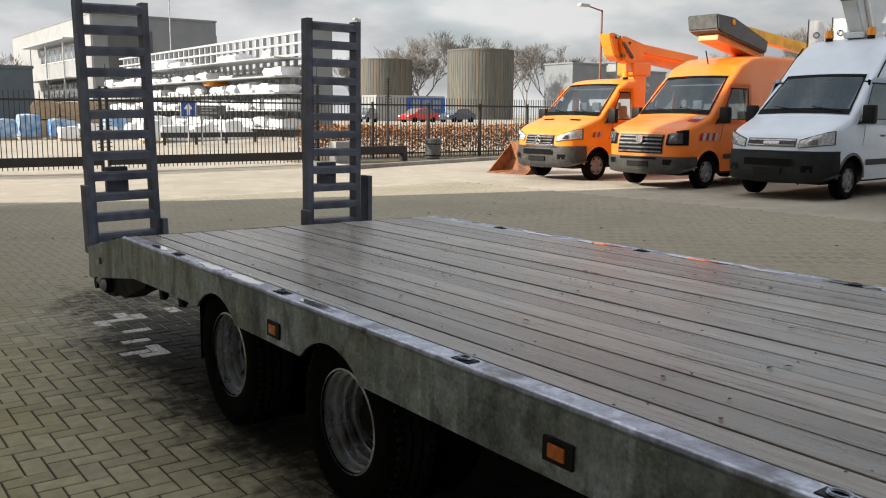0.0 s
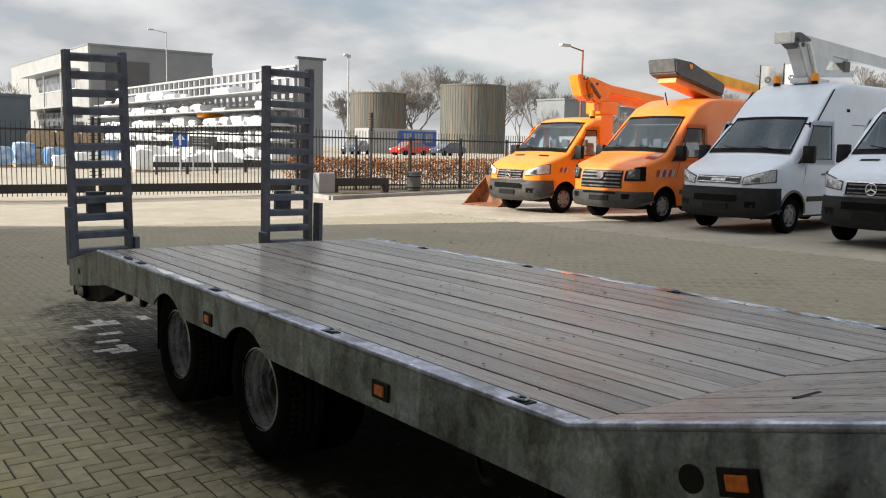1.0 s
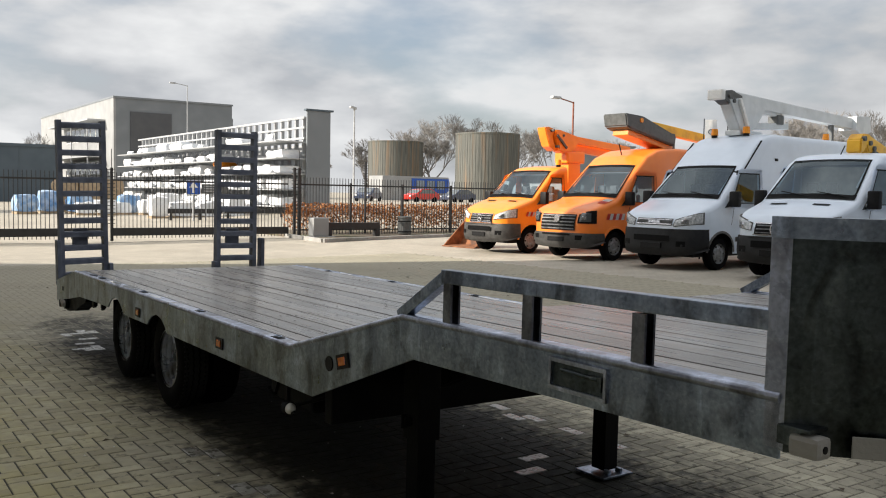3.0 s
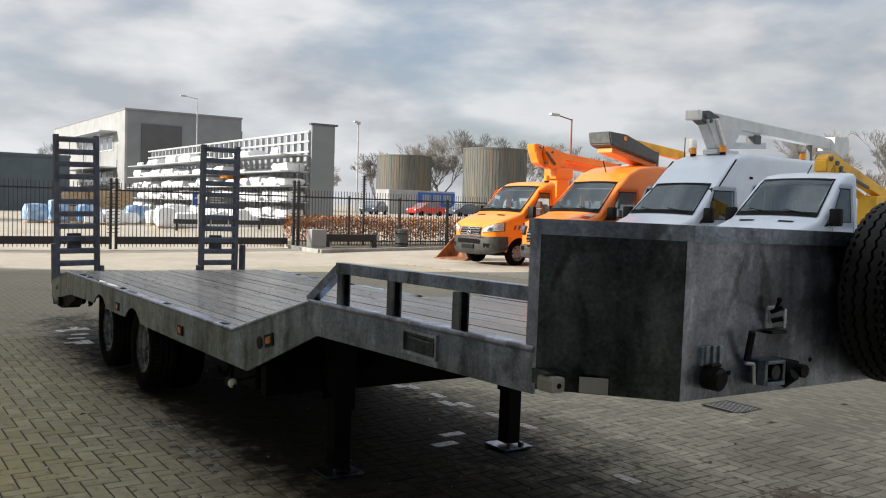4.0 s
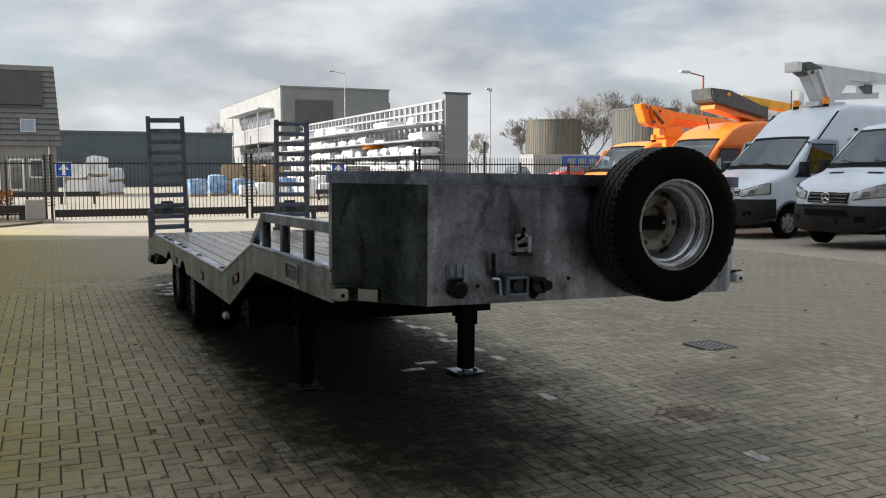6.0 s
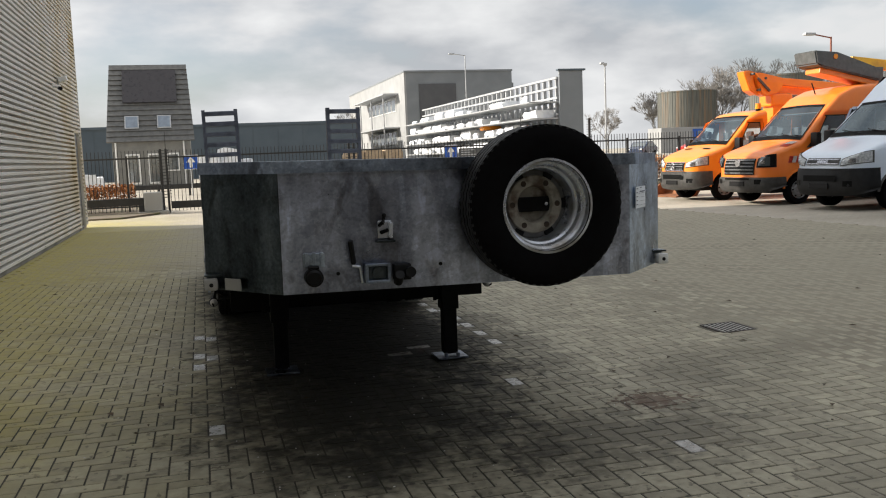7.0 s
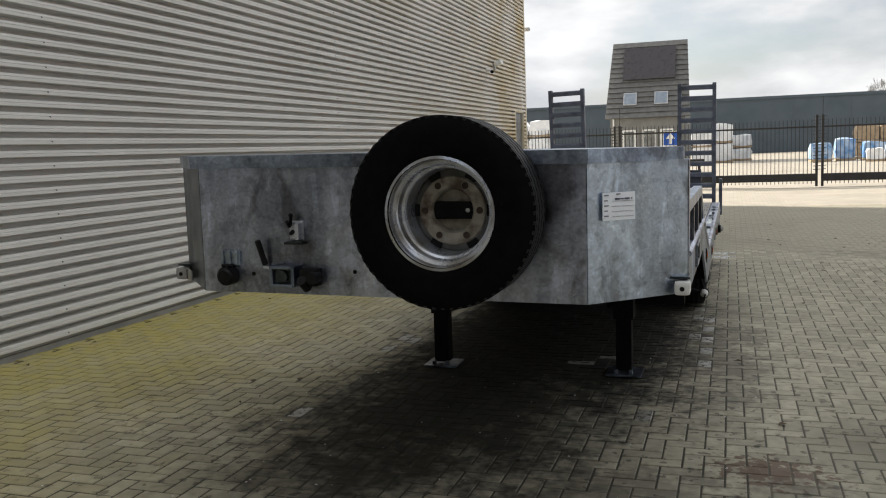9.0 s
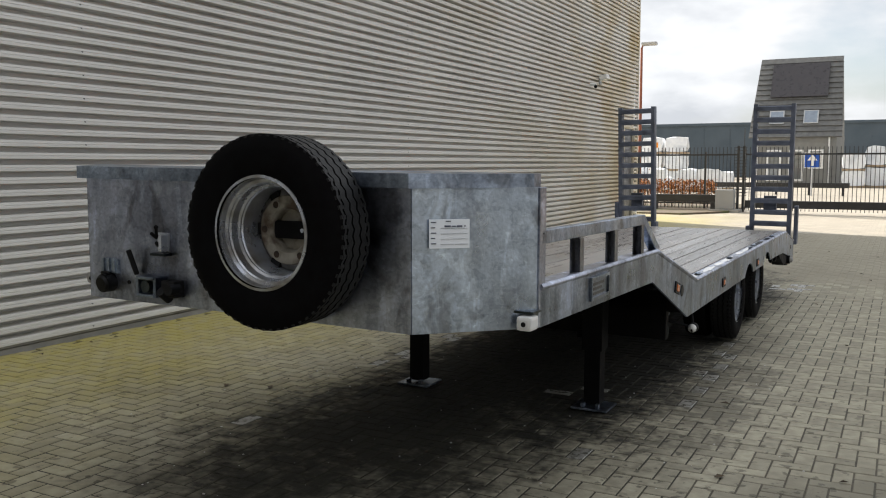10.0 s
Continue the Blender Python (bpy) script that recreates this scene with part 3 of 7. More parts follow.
def make_pavement():
    L, W = paver_cell()
    paving = empty("pavement", pose(0, 0, 0), "herringbone concrete block paving, mossy near the hall wall", "pavement", kind="structure")
    rng = np.random.RandomState(5)
    near, verts, faces, mats = [], [], [], []
    base = {0: block_data(L, W), 1: block_data(W, L)}
    for i in range(int(-1.40 / PW), int(13.0 / PW)):
        for j in range(int(-9.6 / PW), int(17.0 / PW)):
            c = (i + j) % 4
            if c not in (0, 2):
                continue
            x, y, k = i * PW, j * PW, 0 if c == 0 else 1
            if 6.00 < x + 0.05 < 6.44 and 0.02 < y + 0.05 < 0.48:
                continue
            z = fall(x, y) + rng.uniform(-0.0008, 0.0008) + 0.004
            white = white_block(x + PW / 2, y + PW / 2, k == 0)
            if 1.55 < x < 4.1 and -3.9 < y < -1.45:
                near.append((x, y, z, k, white))
                continue
            b, fc = base[k]
            o = sum(len(a) for a in verts) if not verts else off
            tilt = rng.uniform(-0.005, 0.005, 2)
            vv = b + (x, y, z)
            vv[:, 2] += b[:, 0] * tilt[0] + b[:, 1] * tilt[1]
            verts.append(vv)
            faces += [tuple(q + o for q in t) for t in fc]
            mats += [1 if white else 2 if x > 6.9 or y > 7.6 else 0] * len(fc)
            off = o + len(b)
    me = bpy.data.meshes.new("paving_blocks")
    me.from_pydata(np.concatenate(verts).tolist(), [], faces)
    me.materials.append(PAVER)
    me.materials.append(PAVER_WHITE)
    me.materials.append(PAVER_FAR)
    me.polygons.foreach_set("material_index", mats)
    field = new("paving_blocks", me)
    field.parent = paving
    tagged(field, "field of laid concrete blocks", kind="stuff")
    bm = BM()
    xs = [-1.29, 2.9, 4.4, 5.2] + [6.1 + 0.85 * k for k in range(9)]
    rows = [[bm.verts.new((x, y, fall(x, y) + 0.0014 + (0.0008 if x > 6.2 else 0))) for x in xs] for y in (-9.5, 5, 6.5, 8, 9.5, 11, 12.5, 14, 15.5, 16.8)]
    for r0, r1 in zip(rows, rows[1:]):
        for q in range(len(xs) - 1):
            bm.faces.new((r0[q], r0[q + 1], r1[q + 1], r1[q]))
    # Joint tone set by zone: paler further out, so joints stand out less.
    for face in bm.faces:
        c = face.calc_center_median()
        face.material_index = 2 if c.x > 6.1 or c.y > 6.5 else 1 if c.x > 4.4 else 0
    part("joint_sand", bm, [JOINT, JOINT_MID, JOINT_PALE], paving, "sand in the joints, paler in steps away from the trailer")
    shapes = {}
    for key in ((0, False), (1, False), (0, True), (1, True)):
        v, fc = base[key[0]]
        mesh = bpy.data.meshes.new("paving_block")
        mesh.from_pydata(v.tolist(), [], fc)
        mesh.materials.append(PAVER_WHITE if key[1] else PAVER_OBJ)
        shapes[key] = mesh
    for x, y, z, k, white in near:
        ob = new("paving_block", shapes[(k, white)])
        ob.location, ob.parent = (x, y, z), paving
        ob.rotation_euler = (rng.uniform(-0.005, 0.005), rng.uniform(-0.005, 0.005), rng.uniform(-0.01, 0.01))
    return paving


# ---- the trailer ----
DISCGREY = material("dull_grey_disc_paint", (0.17, 0.168, 0.16), (0.27, 0.265, 0.255), 20, None, rough=(0.5, 0.7), metal=0.3)
HUBDARK = material("rusty_bolt_hole", (0.03, 0.02, 0.014), (0.07, 0.045, 0.03), 40, None, rough=(0.7, 0.9))
TX, HW = 2.85, 1.215          # middle line and half width
AXLES = (2.965, 4.18)


def arch(yc, r, z, n=9):
    """Points of a wheel cut-out in the side beam's lower edge, from front to back."""
    a0 = math.asin((z - 0.40) / r)
    return [(yc - r * math.cos(a), 0.40 + r * math.sin(a)) for a in np.linspace(a0, math.pi - a0, n)]


def tyre_wheel(parent, name, local, outward, dished):
    """A truck wheel lying along x, its tyre carrying the rest; outward is +1 or -1, dished tells which face of the rim shows."""
    m = Matrix.Diagonal((outward, 1, 1, 1))
    bm = BM()
    R, w = 0.375, 0.105
    prof = [(0.208, w * 0.86), (0.245, w * 1.0), (0.315, w * 1.04), (0.352, w * 0.93), (0.368, w * 0.82)]
    for g in (0.62, 0.22, -0.22, -0.62):
        prof += [(R, w * (g + 0.17)), (R, w * (g + 0.05)), (R - 0.013, w * (g + 0.035)), (R - 0.013, w * (g - 0.035)), (R, w * (g - 0.05)), (R, w * (g - 0.17))]
    prof += [(0.368, -w * 0.82), (0.352, -w * 0.93), (0.315, -w * 1.04), (0.245, -w), (0.208, -w * 0.86)]
    lathe(bm, prof, 96, m)
    for q in bm.verts:      # the grooves run in a zigzag round the tread
        if math.hypot(q.co.y, q.co.z) > R - 0.014 and abs(q.co.x) < w * 0.80:
            q.co.x += 0.0055 * (-1) ** round(math.atan2(q.co.z, q.co.y) / (2 * math.pi / 96))
    tyre = part(name, bm, RUBBER, parent, "black worn truck tyre on a silver steel rim", smooth=True, angle=30)
    tyre.data.materials.append(TREAD)
    for face in tyre.data.polygons:
        if math.hypot(face.center.y, face.center.z) > 0.372:
            face.material_index = 1
    tyre.matrix_local = local
    bm = BM()
    for k in range(64):
        a = 2 * math.pi * k / 64
        for s in (-1, 1):
            box(bm, s * w * 0.70 - 0.014, s * w * 0.70 + 0.014, -0.007, 0.007, R - 0.011, R - 0.001, 0, m @ Matrix.Rotation(a, 4, "X"))
    tagged(part("tread", bm, TREAD, tyre), kind="stuff")
    bm = BM()
    if dished:
        prof = [(0.228, 0.101), (0.240, 0.099), (0.241, 0.088), (0.226, 0.083), (0.221, 0.060), (0.209, 0.054), (0.211, 0.046), (0.205, 0.040), (0.200, 0.010), (0.190, 0.004), (0.192, -0.004), (0.187, -0.010), (0.184, -0.045), (0.180, -0.104)]
    else:
        prof = [(0.230, 0.098), (0.243, 0.094), (0.243, 0.084), (0.222, 0.078), (0.220, 0.060), (0.233, 0.055), (0.232, 0.046), (0.208, 0.040), (0.204, 0.022), (0.219, 0.017), (0.218, 0.008), (0.190, 0.002), (0.187, -0.018), (0.203, -0.023), (0.202, -0.032), (0.174, -0.038), (0.170, -0.085)]
    lathe(bm, [(r * 0.92, a) for r, a in prof], 48, m)
    part("rim", bm, RIM, tyre, "silver steel rim", smooth=True, angle=14)
    bm = BM()
    d = -0.10 if dished else -0.085
    # On axle wheels the shade inside the rim is painted as black cone and disc.
    lathe(bm, [(0.172, d - 0.014), (0.139, d + 0.012)], 40, m)
    part("disc_cone", bm, DISCGREY if dished else DARK, tyre, smooth=True)
    bm = BM()
    lathe(bm, [(0.141, d + 0.010), (0.139, d + 0.022), (0.135, d + 0.026), (0.092, d + 0.026), (0.087, d + 0.018), (0.084, d + 0.014), (0.082, d - 0.028), (0.0, d - 0.034)], 40, m)
    part("wheel_disc", bm, HUBRUST if dished else DARK, tyre, "dusty beige wheel disc" if dished else "wheel disc coloured black for the shade inside the rim", smooth=True, angle=35)
    for k in range(6):
        a = 2 * math.pi * k / 6
        c = Vector((d + 0.022, 0.114 * math.cos(a), 0.114 * math.sin(a)))
        part("bolt_hole", rod(BM(), m @ c, m @ (c + Vector((0.006, 0, 0))), 0.014, 12), HUBDARK, tyre)
        if dished:
            ring = BM()
            lathe(ring, [(0.020, 0.0), (0.019, 0.007), (0.0145, 0.007), (0.0145, 0.0)], 14, m @ Matrix.Translation(c))
            part("bolt_boss", ring, HUBRUST, tyre)
        bm = box(BM(), d - 0.012, d + 0.012, -0.024, 0.024, 0.138, 0.166, 0.005, m @ Matrix.Rotation(a + math.pi / 6, 4, "X"))
        part("hand_hole", bm, BLACKPL, tyre)
    bm = BM()
    if dished:
        box(bm, d - 0.02, d + 0.008, -0.084, 0.084, -0.036, 0.034, 0.006, m)
        clamp = part("clamp_bar", bm, DARK, tyre, "dark bar clamping the wheel")
        part("clamp_bolt", rod(BM(), m @ Vector((d + 0.008, 0.062, 0.0)), m @ Vector((d + 0.018, 0.062, 0.0)), 0.009, 10), RIM, tyre)
    else:
        # Hub gets the same painted shade.
        rod(bm, m @ Vector((d - 0.01, 0, 0)), m @ Vector((0.0, 0, 0)), 0.06, 20)
        part("hub_cap", bm, DARK, tyre, "hub coloured black for the shade inside the rim", smooth=True)
    return tyre


def make_trailer():
    T = empty("low_loader_trailer", pose(TX, 2.0, 0, 0.2, 0.42, -0.2), "galvanised low loader trailer with wet hardwood deck and raised loading ramps", "trailer")
    S = 2.0   # the Empty's own y, taken off so that lengths below are along the yard

    lean = [0.0]   # the bulkhead has settled towards its far corner

    def P(name, bm, mat, parent=None, label="", smooth=False, angle=35):
        for v in bm.verts:
            v.co += Vector((0, -S, -lean[0] * (v.co.x + 0.4)))
        return part(name, bm, mat, parent or T, label, smooth, angle)

    z0, z1 = 0.645, 0.875      # side beam
    for s in (-1, 1):
        # side beam with its wheel cut-outs, the rise to the neck and the neck itself
        low = [(0.335, 0.65)] + [(1.9, 0.636)] + arch(2.945, 0.337, 0.632) + arch(4.115, 0.337, 0.626) + [(4.75, 0.622), (5.45, 0.60), (6.45, 0.448)]
        top = [(6.50, 0.455), (6.50, 0.665), (5.62, 0.838), (0.60, 0.872), (-0.51, 1.175), (-2.34, 1.20), (-2.34, 1.035), (-0.60, 1.00)]
        bm = prism(BM(), low + top, s * HW, s * (HW - 0.012))
        P("side_beam", bm, GALV, T, "mottled galvanised side beam")
        # top flange that edges the deck
        bm = BM()
        x0, x1 = sorted((s * (HW + 0.006), s * (HW - 0.085)))
        for a, b in (((5.62, 0.841), (0.60, 0.875)), ((0.60, 0.875), (-0.51, 1.178)), ((-0.51, 1.178), (-2.34, 1.203))):
            prism(bm, [a, b, (b[0], b[1] - 0.014), (a[0], a[1] - 0.014)], x0, x1)
        xe = s * (HW - 0.004)
        for a, b in (((5.62, 0.833), (0.60, 0.867)), ((0.60, 0.867), (-0.51, 1.170)), ((-0.51, 1.170), (-2.34, 1.195))):
            rod(bm, (xe, *a), (xe, *b), 0.014, 12)
        # Lighter zinc here puts the sky's sheen on the flange into its colour.
        P("top_flange", bm, GALV_DARK, T, smooth=True, angle=30)
        bm = BM()
        prism(bm, [(5.62, 0.841), (6.50, 0.668), (6.50, 0.654), (5.62, 0.827)], x0, x1)
        P("tail_flange", bm, GALV, T)
        # lashing pockets let into the flange
        for yy in (0.86, 2.12, 3.44, 4.75):
            bm = BM()
            zt = 0.875 - (yy - 0.60) * 0.0068
            xm = s * (HW - 0.045)
            box(bm, xm - 0.026, xm + 0.026, yy - 0.045, yy + 0.045, zt - 0.01, zt + 0.004, 0.003)
            pocket = P("lashing_pocket", bm, BLACKPL, T, "dark lashing ring pocket")
            bm = BM()
            for k in range(12):
                a = 2 * math.pi * k / 12
                b = 2 * math.pi * (k + 1) / 12
                rod(bm, (xm + 0.018 * math.cos(a), yy + 0.026 * math.sin(a), zt + 0.008), (xm + 0.018 * math.cos(b), yy + 0.026 * math.sin(b), zt + 0.008), 0.005, 6)
            ring = P("lashing_ring", bm, GALV, T)
            ring.parent = pocket
        # amber side lamps
        for yy, zz, tilt in ((0.01, 0.888, -15), (1.635, 0.724, 0), (3.43, 0.697, 0)):
            mm = Matrix.Translation((s * HW, yy, zz)) @ Matrix.Rotation(radians(tilt), 4, "X")
            bm = BM()
            box(bm, -0.004, 0.008, -0.060, 0.060, -0.036, 0.036, 0.003, mm @ Matrix.Diagonal((s, 1, 1, 1)))
            bmesh.ops.recalc_face_normals(bm, faces=bm.faces)
            lamp = P("side_lamp", bm, BLACKPL, T, "amber side marker lamp in a black housing")
            bm = BM()
            box(bm, 0.004, 0.0125, -0.030, 0.036, -0.021, 0.021, 0.004, mm @ Matrix.Diagonal((s, 1, 1, 1)))
            bmesh.ops.recalc_face_normals(bm, faces=bm.faces)
            lens = P("lamp_lens", bm, ORANGELENS, T, "amber lens")
            lens.parent = lamp
        bm = BM()
        rod(bm, (s * (HW - 0.005), 0.152, 0.852), (s * (HW + 0.004), 0.152, 0.852), 0.038, 20)
        P("beam_hole", bm, BLACKPL, T, "dark round hole in the beam")
        bm = BM()
        box(bm, min(s * (HW + 0.003), s * (HW - 0.004)), max(s * (HW + 0.003), s * (HW - 0.004)), 6.17, 6.22, 0.585, 0.63)
        P("beam_slot", bm, BLACKPL, T, "small dark slot in the tail")
        # railing along the neck
        bm = BM()
        rx = s * (HW - 0.025)
        beam(bm, (rx, -0.47, 1.17), (rx, -0.815, 1.374), 0.05, 0.05, 0.004)
        P("rail_brace", bm, GALV, T)
        bm = BM()
        beam(bm, (rx, -0.79, 1.370), (rx, -2.33, 1.392), 0.05, 0.055, 0.004)
        P("top_rail", bm, GALV, T, "galvanised square top rail")
        for yy in (-0.835, -1.325, -1.845):
            bm = BM()
            prism(bm, [(rx - 0.024, yy + 0.026), (rx + 0.024, yy + 0.026), (rx + 0.024, yy - 0.026), (rx + 0.015, yy - 0.026), (rx + 0.015, yy + 0.016), (rx - 0.015, yy + 0.016), (rx - 0.015, yy - 0.026), (rx - 0.024, yy - 0.026)], 1.17, 1.352, "z")
            # Darker zinc puts the shade in the open channels into the post colour.
            P("rail_post", bm, GALV_POST, T)
        # raised frame of the number plate on the neck's side
        bm = BM()
        a, b = -1.73, -1.46
        for q0, q1, p0, p1 in ((a, b, 1.145, 1.16), (a, b, 1.05, 1.065), (a, a + 0.012, 1.065, 1.145), (b - 0.012, b, 1.065, 1.145)):
            box(bm, *sorted((s * (HW - 0.002), s * (HW + 0.012))), q0, q1, p0, p1, 0.002)
        holder = P("plate_holder", bm, GALV_DARK if s < 0 else GALV_PALE, T, "raised frame on the neck's side")
        bm = BM()
        if s > 0:
            for k, wd in enumerate((0.17, 0.13, 0.16)):
                box(bm, s * (HW + 0.001), s * (HW + 0.004), -1.69, -1.69 + wd, 1.073 + k * 0.022, 1.086 + k * 0.022)
            bars = P("raised_lettering", bm, GALV_POST, T, "illegible raised lettering")
            P("plate_backing", box(BM(), HW + 0.0005, HW + 0.0025, -1.718, -1.472, 1.065, 1.145), GALV_PALE, T, "bright plate").parent = holder
        else:
            rod(bm, (s * (HW + 0.007), -1.69, 1.118), (s * (HW + 0.007), -1.52, 1.122), 0.008, 12)
            box(bm, s * (HW + 0.012), s * (HW - 0.002), -1.71, -1.66, 1.08, 1.13, 0.003)
            bmesh.ops.recalc_face_normals(bm, faces=bm.faces)
            bars = P("latch", bm, GALV_DEEP, T, "dark latch bar in the frame")
            P("latch_recess", box(BM(), *sorted((s * (HW + 0.0005), s * (HW + 0.003))), -1.718, -1.472, 1.065, 1.145), GALV_DEEP, T).parent = holder
        bars.parent = holder
        # rubber-ended marker arm below the deck's front corner
        bm = BM()
        mc = Vector((s * (HW - 0.03), 0.655, 0.515))
        rod(bm, (s * (HW - 0.06), 0.74, 0.62), mc + Vector((0, 0.03, 0.01)), 0.012, 8)
        rod(bm, (s * (HW - 0.25), 0.50, 0.60), mc + Vector((0, 0.03, 0)), 0.010, 8)
        rod(bm, mc + Vector((0, 0.045, 0)), mc, 0.036, 16)
        rod(bm, mc + Vector((s * 0.004, -0.03, -0.02)), mc + Vector((s * 0.01, -0.075, 0.0)), 0.007, 8)
        arm = P("marker_arm", bm, DARK, T)
        bm = ball(BM(), mc, 0.031)
        knob = P("marker_lamp", bm, WHITEPL, T, "round white marker lamp", True)
        knob.parent = arm
        bm = BM()
        prism(bm, [(6.38, 0.47), (6.33, 0.42), (6.22, 0.405), (6.08, 0.385), (5.96, 0.395), (5.88, 0.43), (5.72, 0.425), (5.60, 0.47), (5.30, 0.56), (5.25, 0.61), (5.60, 0.585), (6.20, 0.50)], *sorted((s * (HW - 0.15), s * (HW - 0.02))))
        rod(bm, (s * (HW - 0.06), 6.26, 0.445), (s * (HW + 0.02), 6.26, 0.445), 0.040, 14)
        rod(bm, (s * (HW - 0.06), 6.05, 0.46), (s * (HW + 0.015), 6.05, 0.46), 0.052, 16)
        rod(bm, (s * (HW - 0.30), 6.34, 0.46), (s * (HW - 0.02), 6.34, 0.44), 0.035, 10)
        tail_arm = P("tail_marker_arm", bm, DARK, T, "black cast lamp bracket under the tail")
        bm = ball(BM(), (s * (HW + 0.012), 6.05, 0.462), 0.040)
        P("tail_marker_lamp", bm, CONCRETE, T, "round pale grey marker lamp", True).parent = tail_arm
        P("tail_side_lamp", ball(BM(), (s * (HW + 0.012), 6.17, 0.475), 0.026), CONCRETE, T, "small pale grey side lamp", True).parent = tail_arm
        for yy, dd in ((5.00, 0.06), (4.68, 0.045)):
            bm = box(BM(), *sorted((s * (HW - 0.02), s * (HW - 0.06))), yy - 0.03, yy + 0.03, 0.62 - dd, 0.63, 0.006)
            rod(bm, (s * (HW - 0.04), yy - 0.03, 0.62 - dd), (s * (HW - 0.04), yy + 0.05, 0.605 - dd), 0.012, 8)
            P("rope_hook", bm, DARK, T, "small black rope hook")
        # mudflap
        bm = box(BM(), *sorted((s * (HW - 0.11), s * (HW - 0.34))), 4.61, 4.622, 0.27, 0.66, 0.004)
        P("mudflap", bm, RUBBER, T, "black rubber mudflap")

    # water lying in thin puddles on the flanges
    rng = random.Random(6)
    for s, yy, ln in ((1, 0.80, 0.16), (1, 1.22, 0.20), (1, 1.62, 0.13), (1, 2.02, 0.26), (1, 2.62, 0.15), (1, 3.05, 0.28), (1, 3.78, 0.22), (1, 4.35, 0.16), (-1, 3.12, 0.16), (-1, 3.82, 0.20), (-1, 4.25, 0.17), (-1, 5.05, 0.15)):
        bm = BM()
        zt = 0.875 - (yy - 0.60) * 0.0068 + 0.0012
        outline = []
        for k in range(18):
            a = 2 * math.pi * k / 18
            rr = rng.uniform(0.72, 1.1)
            outline.append((s * (HW - 0.042) + 0.030 * rr * math.cos(a), yy + ln * rr * math.sin(a)))
        P("puddle", prism(bm, outline, zt, zt + 0.0012, "z"), WATERFILM, T, "thin puddle of water on the flange")
    # deck boards: rear deck, rise and neck
    n = 15
    edge = HW - 0.088
    seams = [-edge] + [-1.015 + 0.1505 * k for k in range(n - 1)] + [edge]
    rng = random.Random(3)
    for k in range(n):
        xa, xb = seams[k] + 0.0045, seams[k + 1] - 0.0045
        dz = rng.uniform(-0.002, 0.002)
        for (ya, za), (yb, zb) in (((5.60, 0.844), (0.585, 0.877)), ((0.565, 0.884), (-0.50, 1.172)), ((-0.52, 1.176), (-2.32, 1.200))):
            bm = BM()
            a, b = Vector(((xa + xb) / 2, ya, za - 0.018 + dz)), Vector(((xa + xb) / 2, yb, zb - 0.018 + dz))
            beam(bm, a, b, xb - xa, 0.036, 0.004)
            P("deck_board", bm, WOODS, T)
    bm = BM()
    for k in range(n):
        xc = (seams[k] + seams[k + 1]) / 2
        for yy in np.arange(0.9, 5.5, 0.62):
            for o in (-0.04, 0.04):
                if rng.random() < 0.4:
                    continue
                q = rng.uniform(-0.012, 0.012)
                zt = 0.877 - (yy - 0.585) * 0.0066
                box(bm, xc + o - 0.003, xc + o + 0.003, yy + q * 3 - 0.003, yy + q * 3 + 0.003, zt - 0.004, zt + 0.0012)
    tagged(P("board_screws", bm, SCREW, T, "dark screw heads in the boards"), kind="stuff")
    bm = BM()
    prism(bm, [(5.60, 0.828), (5.60, 0.841), (6.48, 0.670), (6.48, 0.656)], -HW + 0.09, HW - 0.09)
    P("tail_plate", bm, GALV, T, "sloping galvanised tail plate")
    bm = box(BM(), -HW + 0.012, HW - 0.012, 6.44, 6.50, 0.445, 0.66, 0.004)
    P("rear_crossbeam", bm, GALV_DARK, T)
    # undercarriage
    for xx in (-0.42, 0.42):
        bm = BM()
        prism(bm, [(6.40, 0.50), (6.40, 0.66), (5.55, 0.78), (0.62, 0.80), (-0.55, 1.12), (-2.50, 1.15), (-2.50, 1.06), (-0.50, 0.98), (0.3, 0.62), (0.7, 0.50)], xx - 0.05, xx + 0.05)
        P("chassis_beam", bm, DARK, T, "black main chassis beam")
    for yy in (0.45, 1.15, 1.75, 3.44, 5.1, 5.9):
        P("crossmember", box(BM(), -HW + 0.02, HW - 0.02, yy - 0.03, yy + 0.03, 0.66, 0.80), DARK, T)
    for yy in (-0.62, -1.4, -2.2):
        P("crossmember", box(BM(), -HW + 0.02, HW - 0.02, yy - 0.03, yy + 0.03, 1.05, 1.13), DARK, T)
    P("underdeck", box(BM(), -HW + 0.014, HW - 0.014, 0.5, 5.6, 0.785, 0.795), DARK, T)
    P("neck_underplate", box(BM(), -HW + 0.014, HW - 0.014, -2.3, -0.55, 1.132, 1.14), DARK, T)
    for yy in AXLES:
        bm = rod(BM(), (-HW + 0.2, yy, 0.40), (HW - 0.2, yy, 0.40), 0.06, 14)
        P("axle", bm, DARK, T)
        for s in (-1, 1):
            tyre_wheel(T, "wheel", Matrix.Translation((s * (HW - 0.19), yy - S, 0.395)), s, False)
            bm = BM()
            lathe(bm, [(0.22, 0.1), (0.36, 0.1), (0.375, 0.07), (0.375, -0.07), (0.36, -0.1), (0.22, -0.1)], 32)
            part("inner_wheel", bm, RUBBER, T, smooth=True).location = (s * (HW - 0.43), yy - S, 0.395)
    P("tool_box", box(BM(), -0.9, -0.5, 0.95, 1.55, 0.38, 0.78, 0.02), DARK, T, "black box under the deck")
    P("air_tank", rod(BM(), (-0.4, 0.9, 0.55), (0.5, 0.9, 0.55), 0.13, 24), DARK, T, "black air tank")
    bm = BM()
